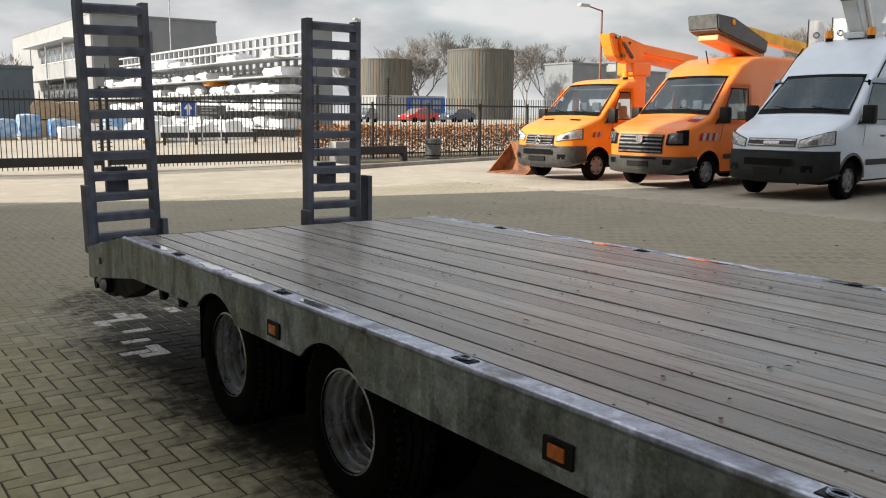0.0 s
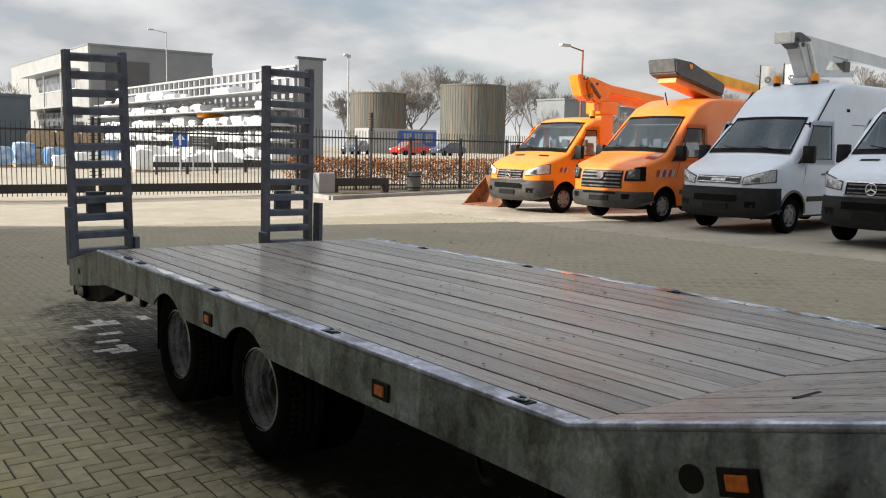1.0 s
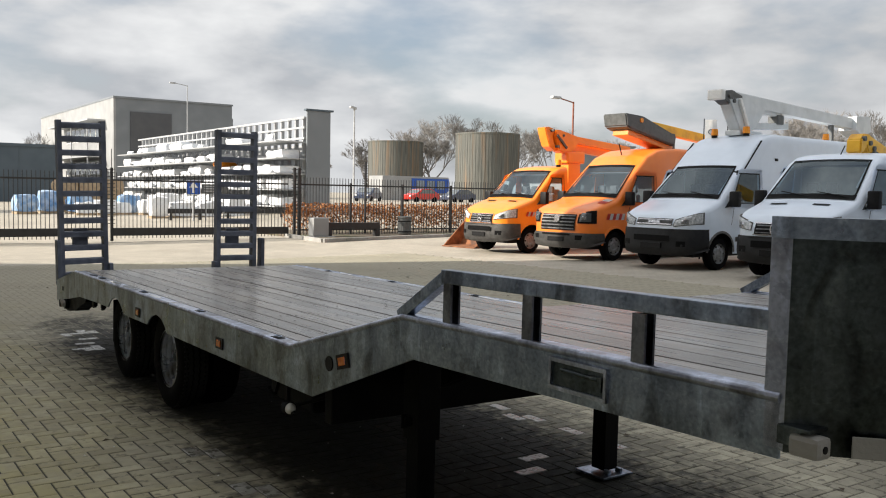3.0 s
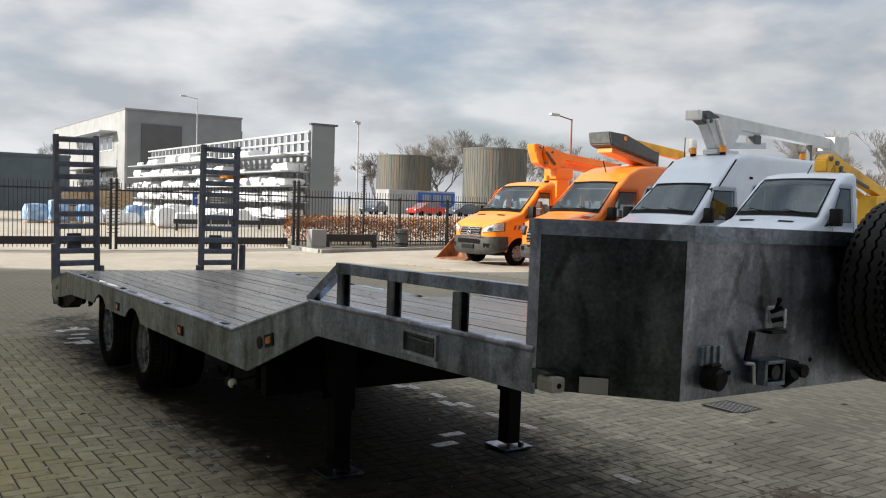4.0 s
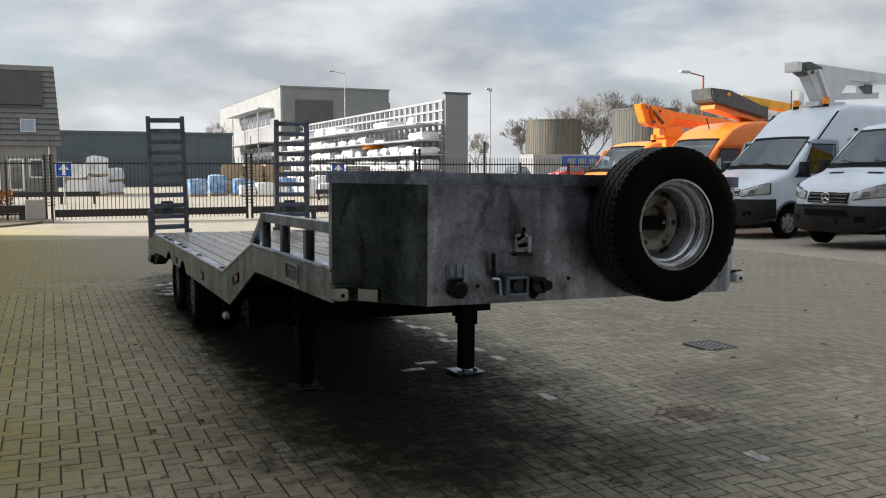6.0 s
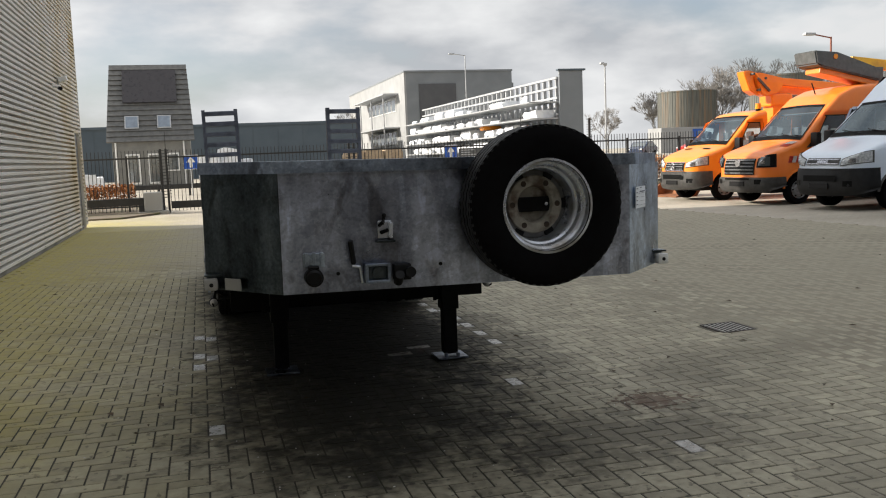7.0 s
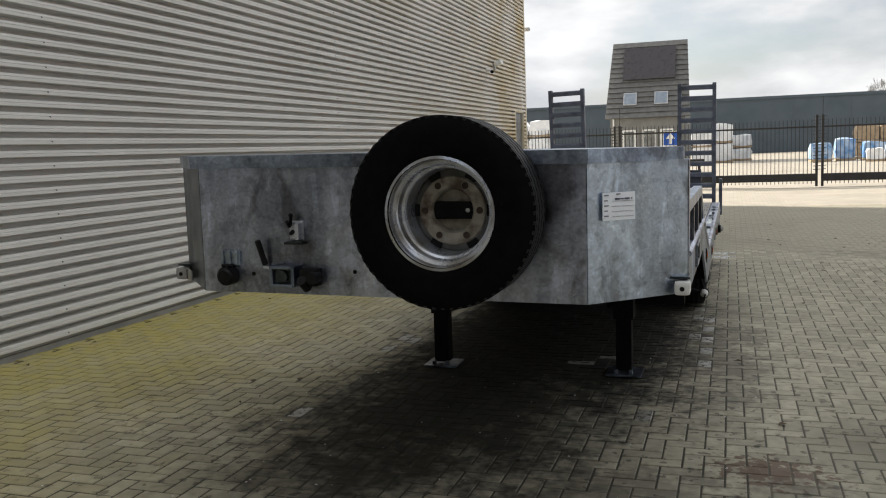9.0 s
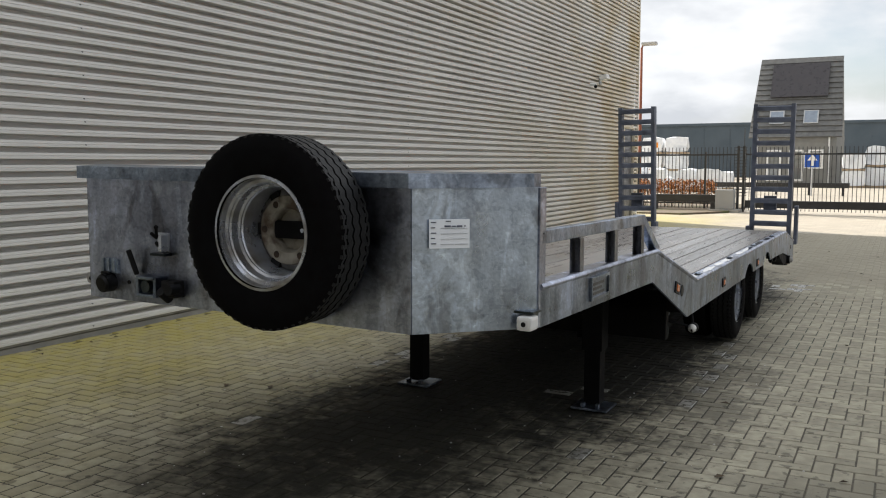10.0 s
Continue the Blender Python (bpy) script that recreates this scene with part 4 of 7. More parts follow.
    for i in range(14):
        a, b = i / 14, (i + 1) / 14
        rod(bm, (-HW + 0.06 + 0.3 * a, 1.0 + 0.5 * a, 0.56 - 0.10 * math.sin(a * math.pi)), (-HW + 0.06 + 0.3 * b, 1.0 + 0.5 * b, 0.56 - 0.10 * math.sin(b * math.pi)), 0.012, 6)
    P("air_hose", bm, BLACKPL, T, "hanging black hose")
    # Unseen black masses, added to stop light passing under the deck.
    P("step_light_block", box(BM(), -HW + 0.16, HW - 0.16, 0.42, 0.50, 0.46, 0.80, 0.006), DARK, T, "added black block under the step, stopping light")
    P("axle_light_block", box(BM(), -0.75, 0.75, 2.28, 2.36, 0.40, 0.80, 0.006), DARK, T)
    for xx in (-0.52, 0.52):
        P("underdeck_light_block", prism(BM(), [(2.35, 0.62), (2.45, 0.46), (2.94, 0.34), (3.50, 0.46), (4.15, 0.34), (4.62, 0.46), (4.70, 0.62)], xx - 0.06, xx + 0.06), DARK, T, "added black block under the deck, stopping light")
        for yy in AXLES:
            P("underdeck_light_drum", rod(BM(), (xx * 0.72, yy + 0.22, 0.42), (xx * 0.72, yy + 0.22, 0.78), 0.13, 18), RUBBER, T, "added black drum under the deck, stopping light", True)
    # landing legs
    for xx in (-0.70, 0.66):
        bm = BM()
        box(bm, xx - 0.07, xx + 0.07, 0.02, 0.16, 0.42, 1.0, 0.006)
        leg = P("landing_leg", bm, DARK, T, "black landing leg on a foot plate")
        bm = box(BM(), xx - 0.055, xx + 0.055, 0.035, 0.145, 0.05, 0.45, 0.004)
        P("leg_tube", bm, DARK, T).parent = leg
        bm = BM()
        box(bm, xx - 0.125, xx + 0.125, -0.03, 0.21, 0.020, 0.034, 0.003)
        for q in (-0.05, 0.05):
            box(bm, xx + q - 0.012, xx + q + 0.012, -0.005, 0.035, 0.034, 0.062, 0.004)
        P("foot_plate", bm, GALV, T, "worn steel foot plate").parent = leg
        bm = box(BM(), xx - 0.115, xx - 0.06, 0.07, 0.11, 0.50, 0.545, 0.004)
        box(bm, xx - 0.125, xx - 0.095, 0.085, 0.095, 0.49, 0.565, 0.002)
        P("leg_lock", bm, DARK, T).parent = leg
    # front bulkhead: five plates under a folded lip
    lean[0] = 0.009
    plan = [(-HW - 0.005, -2.355), (-0.885, -2.725), (0.85, -2.73), (HW - 0.005, -2.365)]
    zb, zt = 1.05, 1.605
    for (ax, ay), (bx, by) in zip(plan, plan[1:]):
        d = Vector((bx - ax, by - ay)).normalized() * 0.002
        nx, ny = -(by - ay), bx - ax
        q = Vector((nx, ny)).normalized() * 0.012
        bm = prism(BM(), [(ax + d.x, ay + d.y), (bx - d.x, by - d.y), (bx - d.x + q.x, by - d.y + q.y), (ax + d.x + q.x, ay + d.y + q.y)], zb, zt, "z")
        # Light by facing is put into the zinc: dark hall side, pale yard side.
        P("bulkhead_plate", bm, GALV_DEEP if ax < -1 else GALV_PALE if bx > 1 else GALV_DARK, T, "stained galvanised front plate, tone set by its facing" if bx < 1 else "bluish galvanised corner plate, paler for facing the open yard")
    for sx in (-1, 1):
        bm = box(BM(), *sorted((sx * HW, sx * (HW - 0.07))), -2.358, -2.29, zb, zt, 0.004)
        P("corner_post", bm, GALV_DARK, T)
    lip = [(-HW - 0.015, -2.30), (-HW - 0.015, -2.36), (-0.898, -2.768), (0.863, -2.773), (HW - 0.022, -2.372), (HW - 0.022, -2.30)]
    bm = prism(BM(), lip, 1.602, 1.657, "z")
    P("top_lip", bm, GALV, T, "folded galvanised top lip")
    bm = BM()
    box(bm, -0.85, 0.82, -2.66, -2.30, zb + 0.006, zb + 0.016)
    P("bulkhead_floor", bm, DARK, T)
    # couplings and fittings on the bulkhead
    yf = -2.727
    bm = BM()
    rod(bm, (-0.745, yf + 0.005, 1.127), (-0.745, yf - 0.05, 1.127), 0.042, 24)
    rod(bm, (-0.745, yf - 0.05, 1.127), (-0.745, yf - 0.062, 1.125), 0.038, 24, 0.030)
    rod(bm, (-0.770, yf - 0.03, 1.172), (-0.720, yf - 0.03, 1.172), 0.008, 10)
    P("round_socket", bm, BLACKPL, T, "black round electric socket", True)
    bm = BM()
    box(bm, -0.79, -0.69, yf - 0.012, yf + 0.004, 1.170, 1.235, 0.003)
    for o in (-0.775, -0.74, -0.705):
        box(bm, o - 0.008, o + 0.008, yf - 0.022, yf - 0.01, 1.175, 1.240, 0.002)
    P("socket_bracket", bm, GALV_PALE, T)
    bm = BM()
    beam(bm, (-0.558, yf - 0.02, 1.178), (-0.575, yf - 0.05, 1.290), 0.020, 0.022, 0.005)
    lever = P("valve_lever", bm, BLACKPL, T, "black valve lever")
    bm = rod(BM(), (-0.565, yf - 0.02, 1.170), (-0.53, yf - 0.03, 1.165), 0.007, 8)
    rod(bm, (-0.53, yf - 0.03, 1.165), (-0.522, yf - 0.03, 1.09), 0.007, 8)
    P("lever_wire", bm, RIM, T, "bright bent wire").parent = lever
    bm = BM()
    for q in (-0.507, -0.403):
        box(bm, q - 0.008, q + 0.008, yf - 0.07, yf + 0.003, 1.090, 1.180, 0.004)
    box(bm, -0.507, -0.403, yf - 0.075, yf + 0.003, 1.168, 1.182, 0.004)
    box(bm, -0.507, -0.403, yf - 0.075, yf + 0.003, 1.088, 1.104, 0.004)
    valve = P("brake_coupling", bm, GALV, T, "bright steel air brake coupling block")
    bm = BM()
    box(bm, -0.50, -0.41, yf - 0.05, yf + 0.003, 1.104, 1.168, 0.004)
    rod(bm, (-0.455, yf - 0.05, 1.137), (-0.455, yf - 0.072, 1.137), 0.026, 18)
    P("coupling_face", bm, GALV_DEEP, T).parent = valve
    bm = BM()
    box(bm, -0.375, -0.295, yf - 0.06, yf + 0.004, 1.095, 1.170, 0.008)
    rod(bm, (-0.355, yf - 0.03, 1.085), (-0.355, yf - 0.08, 1.125), 0.022, 14)
    rod(bm, (-0.305, yf - 0.03, 1.135), (-0.305, yf - 0.09, 1.135), 0.025, 14)
    P("air_coupling", bm, BLACKPL, T, "black air line coupling", True)
    bm = BM()
    box(bm, -0.438, -0.372, yf - 0.010, yf + 0.003, 1.288, 1.372, 0.004)
    box(bm, -0.392, -0.374, yf - 0.050, yf - 0.008, 1.292, 1.365, 0.004)
    bracket = P("hose_bracket", bm, RIM, T, "bright steel hose parking bracket")
    P("bracket_ledge", box(BM(), -0.450, -0.362, yf - 0.045, yf + 0.002, 1.272, 1.284, 0.003), GALV_DEEP, T).parent = bracket
    bm = BM()
    rod(bm, (-0.425, yf - 0.02, 1.318), (-0.400, yf - 0.05, 1.330), 0.009, 8)
    rod(bm, (-0.432, yf - 0.02, 1.350), (-0.420, yf - 0.06, 1.372), 0.008, 8)
    rod(bm, (-0.420, yf - 0.03, 1.355), (-0.412, yf - 0.04, 1.395), 0.007, 8)
    ball(bm, (-0.412, yf - 0.04, 1.398), 0.010)
    P("hook", bm, DARK, T).parent = bracket
    for xx, zz in ((-0.14, 1.155), (-0.63, 1.135)):
        P("plate_hole", rod(BM(), (xx, yf + 0.002, zz), (xx, yf - 0.003, zz), 0.009, 12), BLACKPL, T)
    # papers in a clear sleeve on the slanted plate
    ang = math.degrees(math.atan2(0.365, HW - 0.855))
    mm = Matrix.Translation((0.958, -2.6335, 1.432)) @ Matrix.Rotation(radians(ang), 4, "Z")
    bm = box(BM(), -0.080, 0.080, -0.006, -0.002, -0.056, 0.054, 0.001, mm)
    sheet = P("document_sleeve", bm, PAPER, T, "white printed sheet in a clear sleeve")
    bm = BM()
    for k in range(5):
        box(bm, -0.073, -0.053 - 0.004 * (k % 2), -0.0085, -0.0062, 0.041 - k * 0.020, 0.0445 - k * 0.020, 0, mm)
    box(bm, -0.015, 0.005, -0.0085, -0.0062, 0.045, 0.0485, 0, mm)
    for k, (qa, qb) in enumerate(((-0.020, 0.004), (0.008, 0.024), (0.028, 0.050), (0.058, 0.064))):
        box(bm, qa, qb, -0.0085, -0.0062, 0.025 + 0.001 * (k % 2), 0.031 - 0.001 * (k % 2), 0, mm)
    for k in range(4):
        box(bm, -0.036, 0.072, -0.0085, -0.0062, 0.0195 - k * 0.02, 0.0199 - k * 0.02, 0, mm)
    P("printed_lines", bm, INK, T, "illegible dark print").parent = sheet
    # corner buffers and sleeve at the other side
    for s in (-1, 1):
        c = Vector((s * (HW - 0.02) - 0.003, -2.375, 1.075))
        bm = BM()
        box(bm, c.x - 0.085 if s > 0 else c.x - 0.03, c.x + 0.03 if s > 0 else c.x + 0.085, -2.435, -2.345, 1.115, 1.125, 0.002)
        box(bm, c.x - 0.02, c.x + 0.02, -2.405, -2.335, 1.07, 1.12, 0.004)
        arm = P("buffer_bracket", bm, GALV_DEEP, T, "dark lamp bracket")
        bm = box(BM(), c.x - 0.032, c.x + 0.032, -2.46, -2.375, 1.05, 1.108, 0.014)
        cap = P("corner_lamp", bm, WHITEPL if s > 0 else CONCRETE, T, "pale corner marker lamp")
        cap.parent = arm
        P("lamp_dot", rod(BM(), (c.x, -2.459, 1.078), (c.x, -2.4625, 1.078), 0.010, 10), BLACKPL, T).parent = arm
    mm2 = Matrix.Translation((-1.095, -2.524, 1.085)) @ Matrix.Rotation(radians(-45.4), 4, "Z")
    P("reflector_plate", box(BM(), -0.05, 0.05, -0.008, -0.002, -0.028, 0.028, 0.003, mm2), CONCRETE, T, "plain grey plate")
    # spare wheel on the bulkhead
    tyre_wheel(T, "spare_wheel", Matrix.Translation((0.322, -2.862 - S, 1.417)) @ Matrix.Rotation(radians(-90), 4, "Z"), 1, True)
    # loading ramps, upright at the tail
    lean[0] = 0.0
    for s, xc in ((-1, -0.885), (1, 0.895)):
        ramp = new("loading_ramp")
        ramp.parent, ramp.location = T, (xc, 6.72 - S, 0.0)
        if s < 0:      # this ramp leans a little towards the hall
            ramp.rotation_euler.y = radians(-1.5)
            ramp.location.x += 0.018
        ramp["label"] = "blue-grey steel loading ramp folded upright"
        rw, rz0, rz1 = 0.232, 0.63, 2.42
        for q in (-1, 1):
            bm = BM()
            prism(bm, [(q * rw - 0.025, -0.055), (q * rw + 0.025, -0.055), (q * rw + 0.025, 0.055), (q * rw - 0.025, 0.055)], rz0, rz1, "z")
            part("ramp_stringer", bm, RAMPBLUE, ramp)
        k, zz = 0, rz0 + 0.07
        while zz < rz1 - 0.01:
            bm = BM()
            prism(bm, [(-0.06, zz - 0.028), (-0.06, zz + 0.022), (-0.045, zz + 0.036), (0.045, zz + 0.036), (0.06, zz + 0.022), (0.06, zz - 0.028)], -rw + 0.02, rw - 0.02)
            part("ramp_rung", bm, RAMPBLUE, ramp)
            zz += 0.151
        for q in (-1, 1):
            bm = BM()
            off = 0.09 if q == s == 1 else 0.042
            box(bm, q * (rw + off) - 0.022, q * (rw + off) + 0.022, -0.11, 0.02, 0.60, 1.10 if q == s else 0.82, 0.006)
            part("hinge_cheek", bm, RAMPBLUE, ramp, "blue-grey hinge plate")
        bm = box(BM(), -0.10, 0.06, 0.03, 0.10, 1.0, 1.22, 0.01)
        part("spring_box", bm, RAMPBLUE, ramp)
    return T


trailer = make_trailer()


# ---- parked vans ----
GLASS = material("tinted_vehicle_glass", (0.075, 0.09, 0.098), (0.13, 0.148, 0.155), 1.6, None, rough=(0.03, 0.07), spec=0.9, coat=0.8)
VANGLASS = bpy.data.materials.new("clear_vehicle_glass")
VANGLASS.use_nodes = True
gn, gl = VANGLASS.node_tree.nodes, VANGLASS.node_tree.links
gn.clear()
g_out, g_mix, g_clear, g_gloss, g_fres = (gn.new("ShaderNode" + k) for k in ("OutputMaterial", "MixShader", "BsdfTransparent", "BsdfGlossy", "Fresnel"))
g_clear.inputs["Color"].default_value = (0.52, 0.61, 0.65, 1)
g_gloss.inputs["Roughness"].default_value = 0.03
g_fres.inputs["IOR"].default_value = 1.92
g_gloss.inputs["Color"].default_value = (0.80, 0.93, 1.0, 1)
gl.new(g_fres.outputs["Fac"], g_mix.inputs["Fac"])
gl.new(g_clear.outputs["BSDF"], g_mix.inputs[1])
gl.new(g_gloss.outputs["BSDF"], g_mix.inputs[2])
gl.new(g_mix.outputs["Shader"], g_out.inputs["Surface"])
VANRIM = material("dull_silver_wheel", (0.20, 0.205, 0.21), (0.33, 0.335, 0.345), 14, (0.10, 0.095, 0.09), 6, (0.4, 0.6), 0.4)
SEAT = material("dark_grey_seat_cloth", (0.085, 0.09, 0.097), (0.13, 0.135, 0.142), 12, None, rough=(0.8, 0.9), bump=0.1)
HEADLAMP = material("clear_headlamp", (0.55, 0.58, 0.60), (0.95, 0.96, 0.97), 22, None, rough=(0.05, 0.15), metal=0.0, coat=0.8)
PARTITION = material("pale_grey_cab_partition", (0.40, 0.41, 0.42), (0.50, 0.51, 0.52), 6, None, rough=(0.6, 0.8))
CHROME = material("chrome", (0.6, 0.6, 0.62), (0.7, 0.7, 0.72), 10, None, rough=(0.1, 0.2), metal=0.9)
BUMPERBLACK = material("black_grey_bumper_plastic", (0.022, 0.023, 0.025), (0.036, 0.037, 0.039), 10, None, rough=(0.45, 0.6), bump=0.05)
BUMPER = material("dark_grey_bumper_plastic", (0.085, 0.083, 0.08), (0.125, 0.122, 0.118), 10, None, rough=(0.5, 0.65), bump=0.05)
ORANGE = material("municipal_orange_paint", (0.86, 0.245, 0.016), (0.92, 0.285, 0.02), 3, (0.80, 0.22, 0.016), 1.5, (0.28, 0.4), 0, 0.02, coat=0.3)
REDORANGE = material("deep_orange_paint", (0.82, 0.195, 0.02), (0.88, 0.225, 0.024), 3, (0.76, 0.17, 0.02), 1.5, (0.28, 0.4), 0, 0.02, coat=0.3)
WHITEV = material("white_van_paint", (0.64, 0.715, 0.81), (0.68, 0.755, 0.85), 3, (0.61, 0.68, 0.77), 1.2, (0.28, 0.4), 0, 0.02, coat=0.3)
YELLOWP = material("yellow_boom_paint", (0.80, 0.42, 0.02), (0.86, 0.48, 0.03), 5, (0.6, 0.3, 0.03), 2, (0.35, 0.5))
GREYBOOM = material("grey_boom_paint", (0.55, 0.585, 0.60), (0.64, 0.67, 0.685), 4, (0.50, 0.52, 0.52), 1.5, (0.4, 0.55))
BASKET = material("dark_grey_basket", (0.07, 0.075, 0.075), (0.11, 0.115, 0.115), 8, None, rough=(0.5, 0.65))
REDP = material("red_reflective_stripe", (0.6, 0.05, 0.03), (0.68, 0.07, 0.04), 10, None, rough=(0.35, 0.45))
BEACON = material("amber_beacon", (0.8, 0.26, 0.02), (0.9, 0.34, 0.03), 20, None, rough=(0.15, 0.25))

VANS = {
    "short_nose": dict(top=((0, 0.78), (0.02, 0.92), (0.08, 1.05), (0.20, 1.16), (0.45, 1.27), (0.98, 1.44), (1.06, 1.49), (1.80, 2.19), (2.05, 2.32), (2.45, 2.385), (3.0, 2.39), (5.2, 2.39), (5.35, 2.32)),
                     wid=((0, 0.40), (0.03, 0.60), (0.08, 0.74), (0.18, 0.86), (0.35, 0.935), (0.6, 0.975), (0.9, 0.99), (5.2, 0.98), (5.35, 0.95)), axles=(0.95, 4.2), ws=(1.10, 1.85), cab=2.35, up=0.14),
    "square_nose": dict(top=((0, 0.86), (0.03, 1.00), (0.08, 1.12), (0.20, 1.21), (0.45, 1.30), (0.98, 1.46), (1.06, 1.51), (1.80, 2.24), (2.15, 2.54), (2.6, 2.72), (3.2, 2.78), (5.6, 2.78), (5.75, 2.68)),
                    wid=((0, 0.56), (0.03, 0.72), (0.08, 0.83), (0.18, 0.91), (0.35, 0.955), (0.6, 0.98), (0.9, 0.99), (5.6, 0.98), (5.75, 0.95)), axles=(0.95, 4.4), ws=(1.10, 1.85), cab=6.0, up=0.13),
    "tall_box": dict(top=((0, 0.84), (0.03, 0.98), (0.10, 1.10), (0.22, 1.18), (0.45, 1.27), (0.92, 1.44), (1.0, 1.50), (1.72, 2.14), (2.2, 2.60), (2.6, 2.86), (3.0, 2.95), (7.0, 2.95), (7.15, 2.83)),
                  wid=((0, 0.44), (0.03, 0.63), (0.08, 0.76), (0.18, 0.87), (0.35, 0.94), (0.6, 0.98), (0.9, 1.0), (7.0, 0.99), (7.15, 0.95)), axles=(0.98, 4.9), ws=(1.04, 1.76), cab=7.2, up=0.15),
}


def interp(tab, s):
    return float(np.interp(s, [a for a, b in tab], [b for a, b in tab]))


def half_width(v, s, z):
    w = interp(v["wid"], s)
    return w - max(0.0, z - 1.10) * 0.07 - max(0.0, 0.62 - z) * 0.06


def make_van(kind, at, yaw, paint, label, extras):
    v = VANS[kind]
    van = empty("van", pose(at[0], at[1], fall(at[0] + 1.0, at[1]), 0, 0, yaw) @ Matrix.Diagonal((1.06, 1.06, 1.06, 1)), label, "van", "vans parked in a row")
    L = min(v["top"][-1][0], v["cab"]) if v["cab"] < 5 else v["top"][-1][0]
    be = 2.15 if v["cab"] < 5 else 2.42      # back edge of the door window
    skirt = BUMPERBLACK if paint is WHITEV else BUMPER

    def low(s):
        z = 0.34 if 0.6 < s else 0.42
        for a in v["axles"]:
            d = abs(s - a)
            if d < 0.43:
                z = max(z, 0.36 + math.sqrt(0.43 ** 2 - d * d) * 0.98)
        return z

    # body shell
    st = sorted(set(np.round(np.concatenate([np.linspace(0, 0.3, 8), np.linspace(0.3, 2.3, 64), np.linspace(2.3, 3.2, 8), np.linspace(min(3.2, L - 0.2), L - 0.15, 26), np.linspace(L - 0.15, L, 4)]), 3)))
    st = [q for q in st if q <= L + 1e-6]
    bm = BM()
    rings = []
    for s in st:
        zt, zb = interp(v["top"], s), low(s)
        r = min(0.10, 0.5 * (zt - 0.5), 0.05 + 0.06 * min(1.0, s / 0.8))
        half = [(half_width(v, s, z), z) for z in np.linspace(zb, zt - r, 26)]
        wt = half_width(v, s, zt)
        half += [(wt - r + r * math.cos(a), zt - r + r * math.sin(a)) for a in np.linspace(0.25, math.pi / 2, 5)]
        half += [(y, zt + 0.03 * (1 - (y / max(wt, 0.1)) ** 2)) for y in np.linspace((wt - r) * 0.97, 0, 15)]
        ring = half + [(-y, z) for y, z in reversed(half[:-1])]
        rings.append([bm.verts.new((s, y, z)) for y, z in ring])
    def open_at(c):
        """Window openings left in the shell: windscreen and door windows."""
        if v["ws"][0] < c.x < v["ws"][1] and abs(c.y) < 0.85 * (1 - 0.17 * (c.x - v["ws"][0])) and c.z > interp(v["top"], c.x) - 0.02:
            return True
        f = (c.z - 1.33) / 0.78
        lead = v["ws"][0] + 0.22 + (v["ws"][1] - 0.12 - v["ws"][0] - 0.22) * f
        return 1.33 < c.z < 2.12 and lead < c.x < be and abs(c.y) > 0.8

    for p, q in zip(rings, rings[1:]):
        for k in range(len(p) - 1):
            quad = (p[k], p[k + 1], q[k + 1], q[k])
            if not all(open_at(w.co) for w in quad):
                bm.faces.new(quad)
    bm.faces.new(rings[0])
    bm.faces.new(list(reversed(rings[-1])))
    bmesh.ops.recalc_face_normals(bm, faces=bm.faces)
    part("body", bm, paint, van, "", True, 28)
    bm = box(BM(), 0.28, L - 0.05, -0.80, 0.80, 0.28, 0.95)
    part("underbody", bm, BLACKPL, van, "dark underbody")
    ws = v["ws"][0]
    part("dashboard", prism(BM(), [(ws - 0.02, 0.95), (ws - 0.02, 1.36), (ws + 0.30, 1.43), (ws + 0.42, 1.30), (ws + 0.45, 0.95)], -0.78, 0.78, "y"), SEAT, van, "dark dashboard")
    part("partition", box(BM(), be + 0.11, be + 0.14, -0.84, 0.84, 0.9, 2.16, 0.01), PARTITION if v["cab"] < 5 else SEAT, van, "partition behind the seats")
    part("headliner", box(BM(), v["ws"][1] + 0.02, be + 0.10, -0.80, 0.80, 2.125, 2.15), SEAT, van)
    for side in (-1, 1):
        y = side * (half_width(v, 1.8, 1.1) - 0.07)
        part("door_trim", box(BM(), 1.30, be + 0.10, y - 0.02, y + 0.02, 0.90, 1.34, 0.01), SEAT, van, "dark inner door trim")
    for y in (-0.52, 0.10, 0.50):
        bm = box(BM(), 1.98, 2.16, y - 0.20, y + 0.20, 0.95, 1.60, 0.05)
        box(bm, 2.04, 2.14, y - 0.12, y + 0.12, 1.62, 1.82, 0.04)
        part("cab_seat", bm, SEAT, van, "dark cloth seat with headrest", True, 50)
    bm = BM()
    mw = pose(ws + 0.52, 0.50, 1.42, 0, 25, 0)
    for k in range(18):
        a, b = 2 * math.pi * k / 18, 2 * math.pi * (k + 1) / 18
        rod(bm, mw @ Vector((0, 0.19 * math.cos(a), 0.19 * math.sin(a))), mw @ Vector((0, 0.19 * math.cos(b), 0.19 * math.sin(b))), 0.014, 6)
    part("steering_wheel", bm, BLACKPL, van)

    def top_patch(name, s0, s1, y0, y1, mat, lift=0.008, label="", taper=0.0, parent=van):
        bm = BM()
        rows = []
        for s in np.linspace(s0, s1, 9):
            f = (s - s0) / (s1 - s0)
            wt = half_width(v, s, interp(v["top"], s))
            rows.append([bm.verts.new((s - lift * 0.7, y * (1 - taper * f), interp(v["top"], s) + 0.03 * (1 - min(1, (y / wt)) ** 2) + lift * 0.7)) for y in np.linspace(y0, y1, 9)])
        for p, q in zip(rows, rows[1:]):
            for k in range(8):
                bm.faces.new((p[k], q[k], q[k + 1], p[k + 1]))
